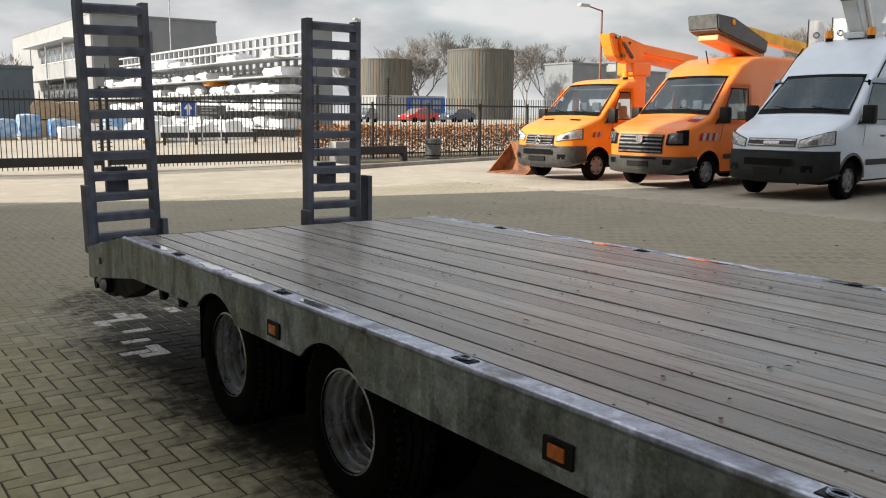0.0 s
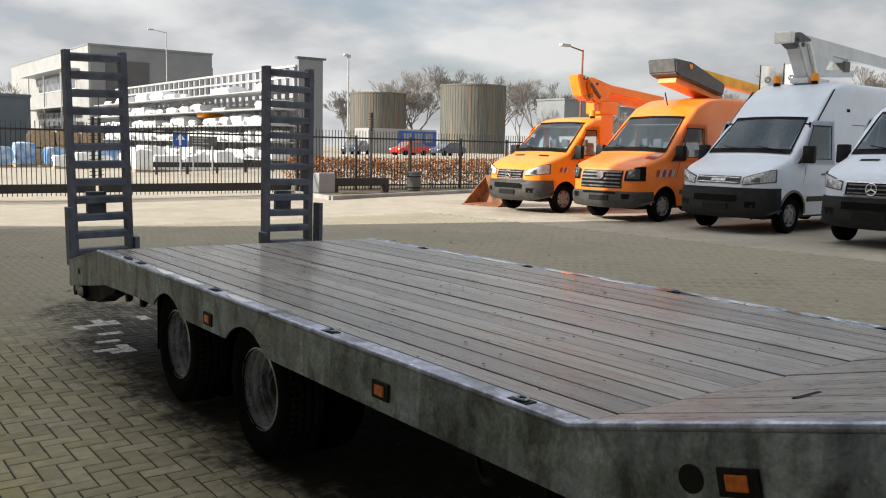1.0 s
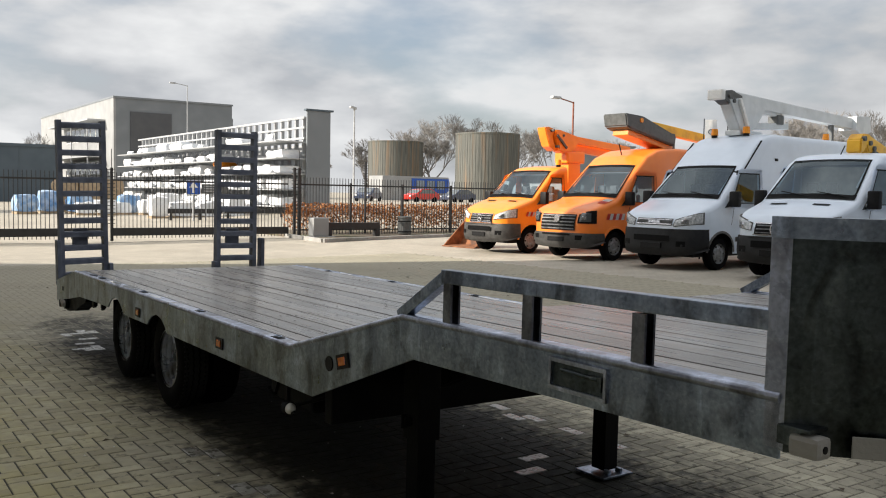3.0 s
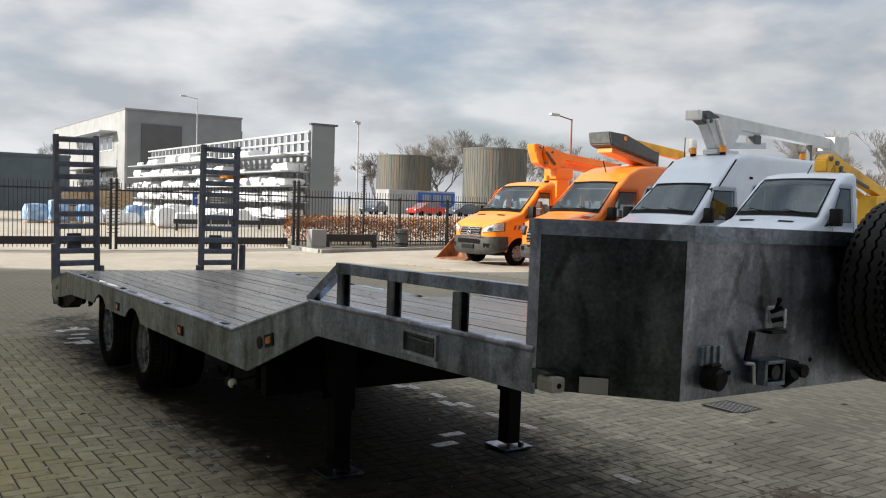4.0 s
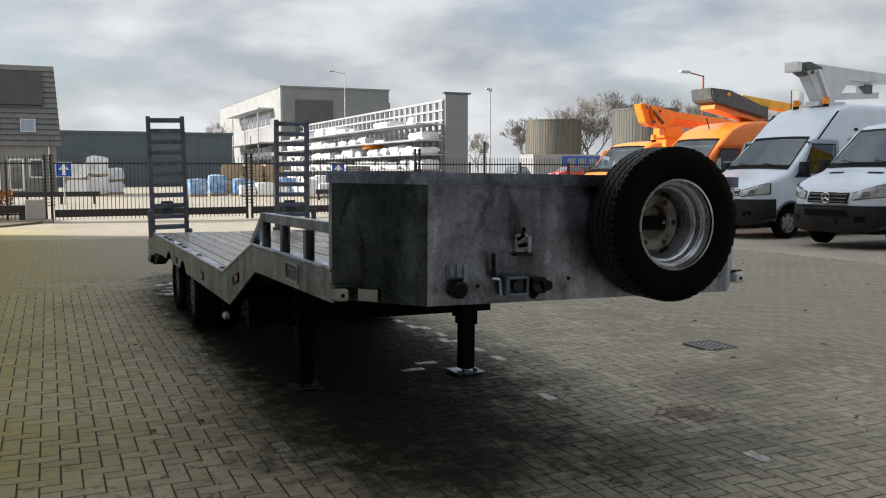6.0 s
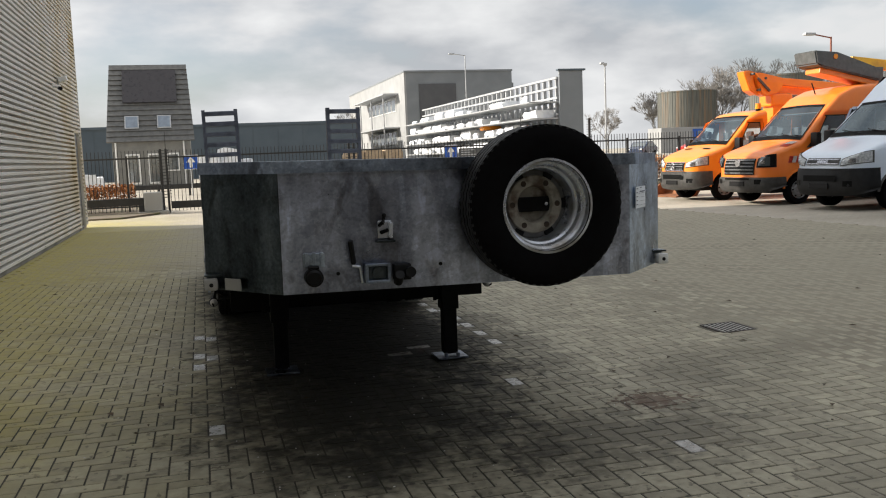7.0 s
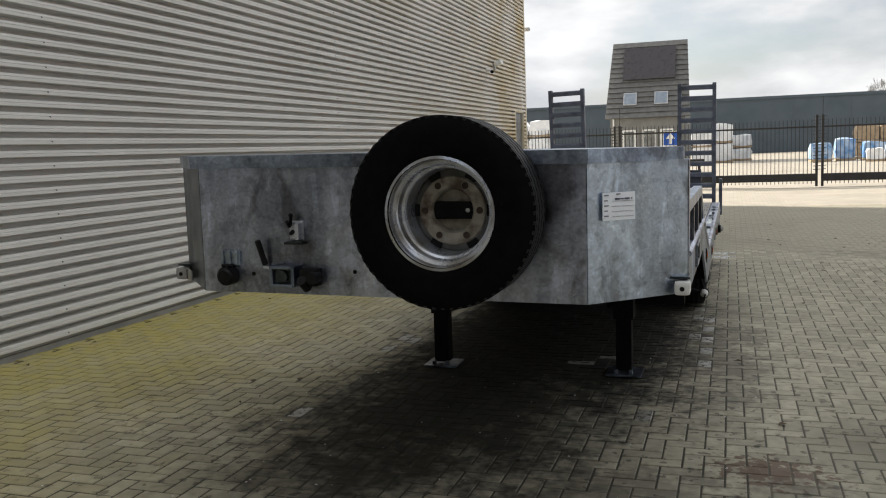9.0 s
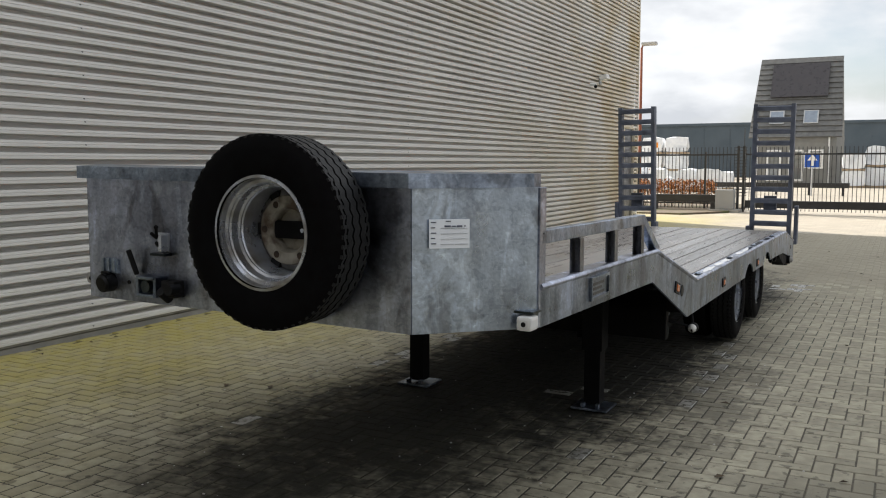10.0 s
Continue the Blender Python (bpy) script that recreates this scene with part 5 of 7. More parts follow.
        if mat is not VANGLASS:
            bmesh.ops.solidify(bm, geom=bm.faces[:], thickness=0.006)
        bmesh.ops.recalc_face_normals(bm, faces=bm.faces)
        return part(name, bm, mat, parent, label, True)

    def side_patch(name, poly_lo, poly_hi, side, mat, lift=0.007, label="", n=6):
        """Between a lower and an upper line of two (s, z) points each."""
        bm = BM()
        rows = []
        for f in np.linspace(0, 1, n):
            a = (poly_lo[0][0] + (poly_hi[0][0] - poly_lo[0][0]) * f, poly_lo[0][1] + (poly_hi[0][1] - poly_lo[0][1]) * f)
            b = (poly_lo[1][0] + (poly_hi[1][0] - poly_lo[1][0]) * f, poly_lo[1][1] + (poly_hi[1][1] - poly_lo[1][1]) * f)
            rows.append([bm.verts.new((a[0] + (b[0] - a[0]) * g, side * (half_width(v, a[0] + (b[0] - a[0]) * g, a[1] + (b[1] - a[1]) * g) + lift), a[1] + (b[1] - a[1]) * g)) for g in np.linspace(0, 1, n)])
        for p, q in zip(rows, rows[1:]):
            for k in range(n - 1):
                bm.faces.new((p[k], p[k + 1], q[k + 1], q[k]))
        if mat is not VANGLASS:
            bmesh.ops.solidify(bm, geom=bm.faces[:], thickness=0.005)
        bmesh.ops.recalc_face_normals(bm, faces=bm.faces)
        return part(name, bm, mat, van, label, True)

    def nose_patch(name, y0, y1, z0, z1, mat, out=0.012, label="", parent=van, n=13, m=5, sweep=(0.0, 0.0)):
        """On the nose: follows the front's bow in plan and its rake."""
        bm = BM()
        rows = []
        for q in np.linspace(0, 1, m):
            row = []
            for y in np.linspace(y0, y1, n):
                f = (y - y0) / (y1 - y0)
                z = z0 + sweep[0] * f + (z1 - z0 + (sweep[1] - sweep[0]) * f) * q
                zs = float(np.interp(z, [b for a, b in v["top"][:7]], [a for a, b in v["top"][:7]]))
                ws = [b for a, b in v["wid"][:7]]
                bow = float(np.interp(abs(y), ws, [a for a, b in v["wid"][:7]])) if abs(y) > ws[0] else 0.0
                side = max(0.0, abs(y) - 0.6) / 0.4
                row.append(bm.verts.new((max(zs, bow) - out * (1 - 0.6 * side), y + math.copysign(out * side, y), z)))
            rows.append(row)
        for p, q in zip(rows, rows[1:]):
            for k in range(n - 1):
                bm.faces.new((p[k], p[k + 1], q[k + 1], q[k]))
        bmesh.ops.solidify(bm, geom=bm.faces[:], thickness=-0.03)
        bmesh.ops.recalc_face_normals(bm, faces=bm.faces)
        return part(name, bm, mat, parent, label, True)

    s0, s1 = v["ws"]
    up = v["up"]
    top_patch("windscreen", s0, s1, -0.86, 0.86, VANGLASS, 0.010, "clear sloping windscreen", 0.12).visible_shadow = False
    top_patch("cowl", s0 - 0.07, s0 + 0.035, -0.88, 0.88, BLACKPL, 0.013, "black plastic cowl under the windscreen")
    top_patch("windscreen_seal", s1 - 0.035, s1 + 0.02, -0.77, 0.77, BLACKPL, 0.013)
    for y in (-1, 1):
        top_patch("windscreen_seal", s0, s1, *sorted((y * 0.835, y * 0.875)), BLACKPL, 0.0125, "", 0.12)
    for y in (-0.42, 0.30):
        bm = BM()
        za, zb = interp(v["top"], s0 - 0.02) + 0.035, interp(v["top"], s0 + 0.10) + 0.035
        rod(bm, (s0 - 0.03, y - 0.30, za), (s0 + 0.03, y + 0.30, zb - 0.02), 0.010, 6)
        part("wiper", bm, BLACKPL, van)
    zw = 1.33
    for side in (-1, 1):
        a = s0 + 0.42
        side_patch("door_window", ((a - 0.20, zw), (be + 0.01, zw)), ((s1 - 0.12, 2.10), (be - 0.01, 2.12)), side, VANGLASS, 0.007, "side door window").visible_shadow = False
        # painted frame round the door window
        for lo, hi in ((((a - 0.23, zw - 0.02), (be + 0.05, zw - 0.02)), ((a - 0.15, zw + 0.075), (be + 0.05, zw + 0.075))),
                       (((s1 - 0.20, 2.055), (be + 0.05, 2.055)), ((s1 - 0.10, 2.15), (be + 0.05, 2.15))),
                       (((be - 0.045, zw), (be + 0.05, zw)), ((be - 0.045, 2.14), (be + 0.05, 2.14))),
                       (((a - 0.24, zw), (a - 0.15, zw)), ((s1 - 0.17, 2.12), (s1 - 0.08, 2.12)))):
            side_patch("window_frame", lo, hi, side, paint, 0.010)
        side_patch("window_rubber", ((a - 0.16, zw + 0.072), (be - 0.04, zw + 0.072)), ((a - 0.15, zw + 0.088), (be - 0.04, zw + 0.088)), side, BLACKPL, 0.011)
        for lo, hi in ((((be - 0.062, zw + 0.07), (be - 0.042, zw + 0.07)), ((be - 0.062, 2.06), (be - 0.042, 2.06))),
                       (((s1 - 0.17, 2.036), (be - 0.042, 2.036)), ((s1 - 0.16, 2.060), (be - 0.042, 2.060))),
                       (((a - 0.160, zw + 0.07), (a - 0.130, zw + 0.07)), ((s1 - 0.115, 2.05), (s1 - 0.085, 2.05)))):
            side_patch("window_rubber", lo, hi, side, BLACKPL, 0.0115, n=4)
        side_patch("quarter_window", ((s0 + 0.02, zw - 0.02), (a - 0.22, zw)), ((s0 + 0.24, zw + 0.18), (a - 0.14, zw + 0.22)), side, GLASS, 0.007)
        # mirror on two short arms
        bm = BM()
        my = side * (half_width(v, s0 + 0.1, 1.45) + 0.16)
        box(bm, s0 + 0.10, s0 + 0.24, my - 0.11, my + 0.11, 1.33, 1.66, 0.035)
        rod(bm, (s0 + 0.2, my, 1.38), (s0 + 0.28, side * (half_width(v, s0 + 0.28, 1.38) - 0.02), 1.34), 0.025, 8)
        part("wing_mirror", bm, BLACKPL, van, "black wing mirror", True)
        # headlamp wraps from the nose onto the wing
        if kind == "square_nose":
            nose_patch("headlamp", side * 0.62, side * 0.945, 0.76 + up, 1.02 + up, BLACKPL, 0.014, "headlamp with black surround", sweep=(0.0, 0.05))
            nose_patch("lamp_glass", side * 0.68, side * 0.90, 0.80 + up, 1.01 + up, GLASS, 0.022)
            nose_patch("lamp_bowl", side * 0.73, side * 0.83, 0.85 + up, 0.94 + up, CHROME, 0.030)
        else:
            nose_patch("lamp_surround", side * 0.50, side * 0.952, 0.755 + up, 0.90 + up, BUMPER, 0.012, sweep=(0.06, 0.16))
            nose_patch("headlamp", side * 0.52, side * 0.945, 0.77 + up, 0.885 + up, HEADLAMP, 0.020, "clear swept headlamp", sweep=(0.06, 0.16))
            nose_patch("lamp_bowl", side * 0.68, side * 0.80, 0.82 + up, 0.91 + up, CHROME, 0.028)
        side_patch("door_gap", ((be + 0.07, 0.45), (be + 0.085, 0.45)), ((be + 0.05, 2.05), (be + 0.065, 2.05)), side, BLACKPL, 0.002, n=3)
        side_patch("front_door_gap", ((1.30, 0.95), (1.315, 0.95)), ((s0 + 0.36, zw + 0.02), (s0 + 0.375, zw + 0.02)), side, BLACKPL, 0.002, n=3)
        side_patch("rub_strip", ((1.45, 0.60), (L - 0.1, 0.60)), ((1.45, 0.70), (L - 0.1, 0.70)), side, BUMPER, 0.012, n=9)
        bm = box(BM(), 1.98, 2.14, side * (half_width(v, 2.05, 1.1) + 0.004) - 0.012, side * (half_width(v, 2.05, 1.1) + 0.004) + 0.012, 1.10, 1.135, 0.006)
        part("door_handle", bm, BUMPER, van)
        for ax in v["axles"]:
            if ax > L:
                continue
            bm = BM()
            m = pose(ax, side * 0.85, 0.345) @ Matrix.Rotation(radians(90 * side), 4, "Z")
            lathe(bm, [(0.21, 0.09), (0.26, 0.11), (0.32, 0.105), (0.345, 0.07), (0.345, -0.07), (0.32, -0.10), (0.21, -0.09)], 36, m)
            wheel = part("wheel", bm, RUBBER, van, "black tyre on a steel rim", True, 40)
            bm = BM()
            lathe(bm, [(0.215, 0.10), (0.212, 0.075), (0.19, 0.06), (0.15, 0.085), (0.09, 0.095), (0.08, 0.075), (0.0, 0.08)], 28, m)
            part("rim", bm, VANRIM, wheel, "dull silver wheel", True)
            for k in range(6):
                aa = 2 * math.pi * k / 6
                bm = BM()
                rod(bm, m @ Vector((0.06, 0.165 * math.cos(aa), 0.165 * math.sin(aa))), m @ Vector((0.087, 0.165 * math.cos(aa), 0.165 * math.sin(aa))), 0.022, 8)
                part("rim_hole", bm, BLACKPL, wheel)
            bm = BM()
            loops = []
            for t in np.linspace(0.05, math.pi - 0.05, 17):
                ring = []
                for rr, oo in ((0.425, 0.004), (0.425, 0.016), (0.47, 0.016), (0.475, 0.002)):
                    xa, za = ax + rr * math.cos(t), 0.355 + rr * math.sin(t)
                    ring.append(bm.verts.new((xa, side * (half_width(v, xa, za) + oo), za)))
                loops.append(ring)
            for p, q in zip(loops, loops[1:]):
                for k in range(3):
                    bm.faces.new((p[k], p[k + 1], q[k + 1], q[k]))
            bmesh.ops.recalc_face_normals(bm, faces=bm.faces)
            part("wheel_arch", bm, paint if kind != "tall_box" else BUMPER, van)
    # bumper: a skirt round the nose
    bm = BM()
    rows = []
    tops = {"short_nose": 0.80, "square_nose": 0.66, "tall_box": 0.86}[kind]
    for z, o, lift in ((0.29, -0.06, 0.16), (0.345, -0.005, 0.13), (0.42, 0.022, 0.06), (0.52, 0.030, 0.0), (0.62, 0.022, 0.0), (tops - 0.05, 0.008, 0.0), (tops, -0.010, 0.0)):
        row = []
        for q in [0.56, 0.46, 0.36, 0.28, 0.20, 0.14, 0.09, 0.05, 0.02]:
            row.append((q - 0.02, half_width(v, q, max(z, 0.5)) + 0.015))
        w0 = v["wid"][0][1]
        row += [(-0.026, w0), (-0.038, w0 * 0.66), (-0.046, w0 * 0.33)]
        full = row + [(-0.048, 0.0)] + [(q, -y) for q, y in reversed(row)]
        ring = []
        for k, (q, y) in enumerate(full):
            g = 1 - abs(k - len(row)) / len(row)      # 0 at the wheel arch, 1 on the middle line
            ring.append(bm.verts.new((q - o * min(1.0, g * 1.7), y + math.copysign(o * (1 - g), y), z + lift * (1 - g) ** 2)))
        rows.append(ring)
    for p, q in zip(rows, rows[1:]):
        for k in range(len(p) - 1):
            bm.faces.new((p[k], p[k + 1], q[k + 1], q[k]))
    bmesh.ops.solidify(bm, geom=bm.faces[:], thickness=-0.04)
    bmesh.ops.recalc_face_normals(bm, faces=bm.faces)
    bumper = part("bumper", bm, skirt, van, "dark grey plastic bumper", True, 50)
    bm = box(BM(), -0.098, -0.070, -0.26, 0.26, 0.45, 0.56, 0.004)
    part("plate", bm, BLACKPL, bumper, "number plate, blanked dark")
    nose_patch("air_intake", -0.46, 0.46, 0.60, 0.72 if kind != "square_nose" else 0.645, BLACKPL, 0.080, "dark lower air intake", bumper)
    for side in (-1, 1):
        nose_patch("fog_lamp", side * 0.60, side * 0.76, 0.50, 0.61, BLACKPL, 0.058, "", bumper)
    if kind != "square_nose":
        nose_patch("bumper_lip", -0.55, 0.55, tops - 0.035, tops, skirt, 0.050, "", bumper)
    # grille
    if kind == "short_nose":
        nose_patch("grille", -0.44, 0.44, 0.83, 1.04, BLACKPL, 0.02, "black grille with slats")
        for z in (0.87, 0.935, 1.0):
            nose_patch("grille_slat", -0.40, 0.40, z - 0.011, z + 0.011, VANRIM, 0.034)
        for z in (0.828, 1.045):
            nose_patch("grille_frame", -0.46, 0.46, z - 0.012, z + 0.012, CHROME, 0.030, "chrome grille edge")
        bm = BM()
        for k in range(20):
            a, b = 2 * math.pi * k / 20, 2 * math.pi * (k + 1) / 20
            rod(bm, (-0.055, 0.085 * math.cos(a), 0.935 + 0.095 * math.sin(a)), (-0.055, 0.085 * math.cos(b), 0.935 + 0.095 * math.sin(b)), 0.009, 6)
        for k in range(3):
            a = math.pi / 2 + 2 * math.pi * k / 3
            rod(bm, (-0.055, 0, 0.935), (-0.055, 0.09 * math.cos(a), 0.935 + 0.09 * math.sin(a)), 0.010, 6)
        part("badge", bm, CHROME, van, "chrome ring badge")
        for y in (-0.42, 0.42):
            top_patch("hood_vent", 0.72, 0.80, y - 0.16, y + 0.16, BLACKPL, 0.012)
    elif kind == "square_nose":
        nose_patch("grille", -0.56, 0.56, 0.72, 1.10, BLACKPL, 0.02, "black slatted grille")
        for z in (0.76, 0.84, 0.92, 1.00, 1.07):
            nose_patch("grille_slat", -0.54, 0.54, z - 0.016, z + 0.016, VANRIM, 0.036)
        part("badge", rod(BM(), (-0.035, 0, 1.0), (-0.06, 0, 1.0), 0.09, 24), CHROME, van, "round chrome badge", True)
    else:
        nose_patch("grille", -0.46, 0.46, 0.93, 1.07, BUMPER, 0.02, "grey grille strip")
        for z in (0.955, 1.045):
            nose_patch("grille_slat", -0.44, 0.44, z - 0.01, z + 0.01, CHROME, 0.03)
        nose_patch("badge", -0.15, 0.15, 0.975, 1.025, CHROME, 0.034, "chrome badge bar")
    extras(van, v, side_patch, top_patch)
    return van


def stripe(van, side_patch, s0, s1, z0, z1, n, lean=0.05):
    """Slanting red and white warning stripes on the wing."""
    w = (s1 - s0) / n
    for k in range(n):
        side_patch("warning_stripe", ((s0 + k * w, z0), (s0 + (k + 1) * w, z0)), ((s0 + k * w + lean, z1), (s0 + (k + 1) * w + lean, z1)), -1, REDP if k % 2 == 0 else WHITEPL, 0.008, "red and white reflective stripes" if k == 0 else "", 3)


def beacon(van, x, y, z):
    bm = BM()
    rod(bm, (x, y, z), (x, y, z + 0.06), 0.07, 14)
    base = part("beacon_base", bm, BLACKPL, van)
    bm = BM()
    rod(bm, (x, y, z + 0.06), (x, y, z + 0.21), 0.085, 14, 0.07)
    part("beacon", bm, BEACON, base, "amber beacon", True)


def arm(van, name, a, b, w, h, mat, label=""):
    part(name, beam(BM(), a, b, w, h, 0.015), mat, van, label)


def boom_orange(van, v, side_patch, top_patch):
    """Cab with an orange articulated lift folded behind it."""
    part("flatbed", box(BM(), 2.45, 5.6, -0.98, 0.98, 0.72, 0.86, 0.01), ORANGE, van, "orange flatbed body")
    part("chassis", box(BM(), 2.2, 5.6, -0.4, 0.4, 0.45, 0.72), BLACKPL, van)
    part("lift_column", box(BM(), 3.10, 3.60, -0.22, 0.22, 0.86, 2.62, 0.03), ORANGE, van, "orange lift column")
    part("turret", box(BM(), 3.0, 3.75, -0.26, 0.26, 2.50, 2.86, 0.06), ORANGE, van)
    arm(van, "lower_boom", (3.1, 0.16, 3.06), (6.2, 0.16, 2.78), 0.20, 0.26, ORANGE, "orange lower boom")
    arm(van, "upper_boom", (2.6, -0.12, 3.26), (5.8, -0.12, 3.00), 0.18, 0.20, ORANGE, "orange upper boom")
    bm = BM()
    prism(bm, [(2.46, 3.42), (2.64, 3.44), (3.40, 3.28), (3.42, 3.08), (3.22, 2.86), (2.80, 2.78), (2.64, 2.84)], -0.30, 0.02, "y")
    bmesh.ops.bevel(bm, geom=bm.edges[:], offset=0.03, segments=2, affect="EDGES")
    part("boom_knuckle", bm, ORANGE, van, "orange boom knuckle")
    bm = prism(BM(), [(2.14, 3.48), (2.30, 3.51), (2.62, 3.43), (2.46, 3.30), (2.52, 3.06), (2.68, 2.92), (2.58, 2.82), (2.34, 2.96), (2.22, 3.24)], -0.20, 0.14, "y")
    bmesh.ops.bevel(bm, geom=bm.edges[:], offset=0.02, segments=2, affect="EDGES")
    part("boom_fork", bm, ORANGE, van, "orange hooked boom end")
    for q in ((2.38, 3.40), (2.58, 2.96), (2.78, 3.28)):
        part("pivot_pin", rod(BM(), (q[0], -0.33, q[1]), (q[0], -0.18, q[1]), 0.035, 12), BASKET, van)
    arm(van, "tie_rod", (2.5, -0.33, 3.28), (2.9, -0.33, 2.92), 0.05, 0.07, BASKET)
    beacon(van, 2.28, -0.62, 2.36)
    stripe(van, side_patch, 0.72, 1.02, 1.0, 1.12, 4)


def boom_basket(van, v, side_patch, top_patch):
    """High-roof panel van with a grey basket boom resting on its roof."""
    bm = BM()
    prism(bm, [(1.85, 3.62), (1.92, 3.30), (2.06, 3.24), (3.85, 2.88), (3.90, 3.16), (2.55, 3.58)], -0.42, 0.34, "y")
    bmesh.ops.bevel(bm, geom=bm.edges[:], offset=0.03, segments=2, affect="EDGES")
    part("work_basket", bm, BASKET, van, "dark grey fibreglass work basket")
    arm(van, "basket_arm", (2.1, -0.05, 3.16), (3.9, -0.05, 2.82), 0.5, 0.14, ORANGE, "orange arm under the basket")
    arm(van, "boom", (3.3, 0.05, 3.40), (6.4, 0.05, 3.12), 0.24, 0.24, YELLOWP, "yellow boom")
    part("boom_support", box(BM(), 3.9, 4.2, -0.15, 0.15, 2.74, 3.24, 0.02), BASKET, van)
    beacon_ob = BM()
    rod(beacon_ob, (2.45, -0.425, 3.47), (2.45, -0.45, 3.47), 0.06, 14)
    part("side_marker", beacon_ob, BEACON, van, "amber marker")
    part("roof_aerial", rod(BM(), (2.25, 0.0, 2.55), (2.12, 0.0, 2.88), 0.015, 6), BLACKPL, van)
    stripe(van, side_patch, 0.60, 1.22, 0.98, 1.13, 6)
    top_patch("hood_stripe", 0.62, 0.78, -0.90, -0.66, REDP, 0.012)
    top_patch("hood_stripe", 0.78, 0.94, -0.90, -0.66, WHITEPL, 0.012)


def boom_grey(van, v, side_patch, top_patch):
    """Tall panel van with a grey telescopic boom along its roof."""
    part("boom_base", box(BM(), 2.70, 3.6, -0.20, 0.20, 2.95, 3.07, 0.03), GREYBOOM, van)
    bm = prism(BM(), [(2.10, 3.90), (2.12, 3.72), (2.34, 3.62), (2.66, 3.60), (2.86, 3.66), (2.84, 3.86), (2.45, 3.95)], -0.15, 0.15, "y")
    bmesh.ops.bevel(bm, geom=bm.edges[:], offset=0.025, segments=2, affect="EDGES")
    part("boom_head", bm, BASKET, van, "dark grey boom head")
    part("head_cap", box(BM(), 1.97, 2.12, -0.19, 0.19, 3.70, 3.93, 0.03), WHITEPL, van, "white boom end cap")
    bm = prism(BM(), [(2.28, 3.74), (2.70, 3.80), (3.80, 3.62), (3.62, 3.42), (3.38, 3.14), (3.20, 3.06), (2.76, 3.06)], -0.17, 0.13, "y")
    bmesh.ops.bevel(bm, geom=bm.edges[:], offset=0.02, segments=2, affect="EDGES")
    part("lower_arm", bm, GREYBOOM, van, "grey leaning lower arm")
    for q in ((2.46, 3.70), (2.98, 3.16), (2.30, 3.80)):
        part("pivot_pin", rod(BM(), (q[0], -0.21, q[1]), (q[0], -0.14, q[1]), 0.045, 14), BASKET, van)
    arm(van, "boom", (2.4, 0.0, 3.79), (8.2, 0.0, 3.53), 0.26, 0.27, GREYBOOM, "long grey telescopic boom")
    arm(van, "boom_underside", (3.0, 0.0, 3.60), (4.6, 0.0, 3.55), 0.18, 0.14, GREYBOOM)
    arm(van, "lower_boom", (3.0, 0.0, 3.18), (4.9, 0.0, 3.28), 0.18, 0.15, GREYBOOM)
    part("boom_clamp", box(BM(), 4.35, 4.60, -0.14, 0.14, 3.30, 3.52, 0.02), BASKET, van)
    arm(van, "hydraulic_ram", (2.64, -0.21, 3.76), (2.98, -0.21, 3.16), 0.07, 0.08, WHITEPL, "hydraulic ram")
    part("boom_end", prism(BM(), [(7.9, 3.72), (8.6, 3.76), (8.7, 3.36), (8.3, 3.20), (7.9, 3.36)], -0.24, 0.24, "y"), GREYBOOM, van)
    part("boom_rest", box(BM(), 7.0, 7.1, -0.06, 0.06, 2.96, 3.46, 0.01), BASKET, van)
    beacon(van, 2.75, 0.50, 2.91)
    beacon(van, 2.80, -0.30, 2.93)
    beacon(van, 5.9, -0.5, 2.93)
    side_patch("roof_seam", ((1.74, 2.10), (1.80, 2.10)), ((2.46, 2.79), (2.53, 2.79)), -1, BLACKPL, 0.006, "dark fairing seam")
    side_patch("roof_seam", ((1.74, 2.10), (1.80, 2.10)), ((2.46, 2.79), (2.53, 2.79)), 1, BLACKPL, 0.006)
    side_patch("side_vent", ((3.0, 2.36), (3.14, 2.36)), ((3.0, 2.42), (3.14, 2.42)), -1, BLACKPL, 0.006)
    side_patch("side_panel_groove", ((3.2, 2.10), (6.0, 2.10)), ((3.2, 2.115), (6.0, 2.115)), -1, BUMPER, 0.003, n=8)


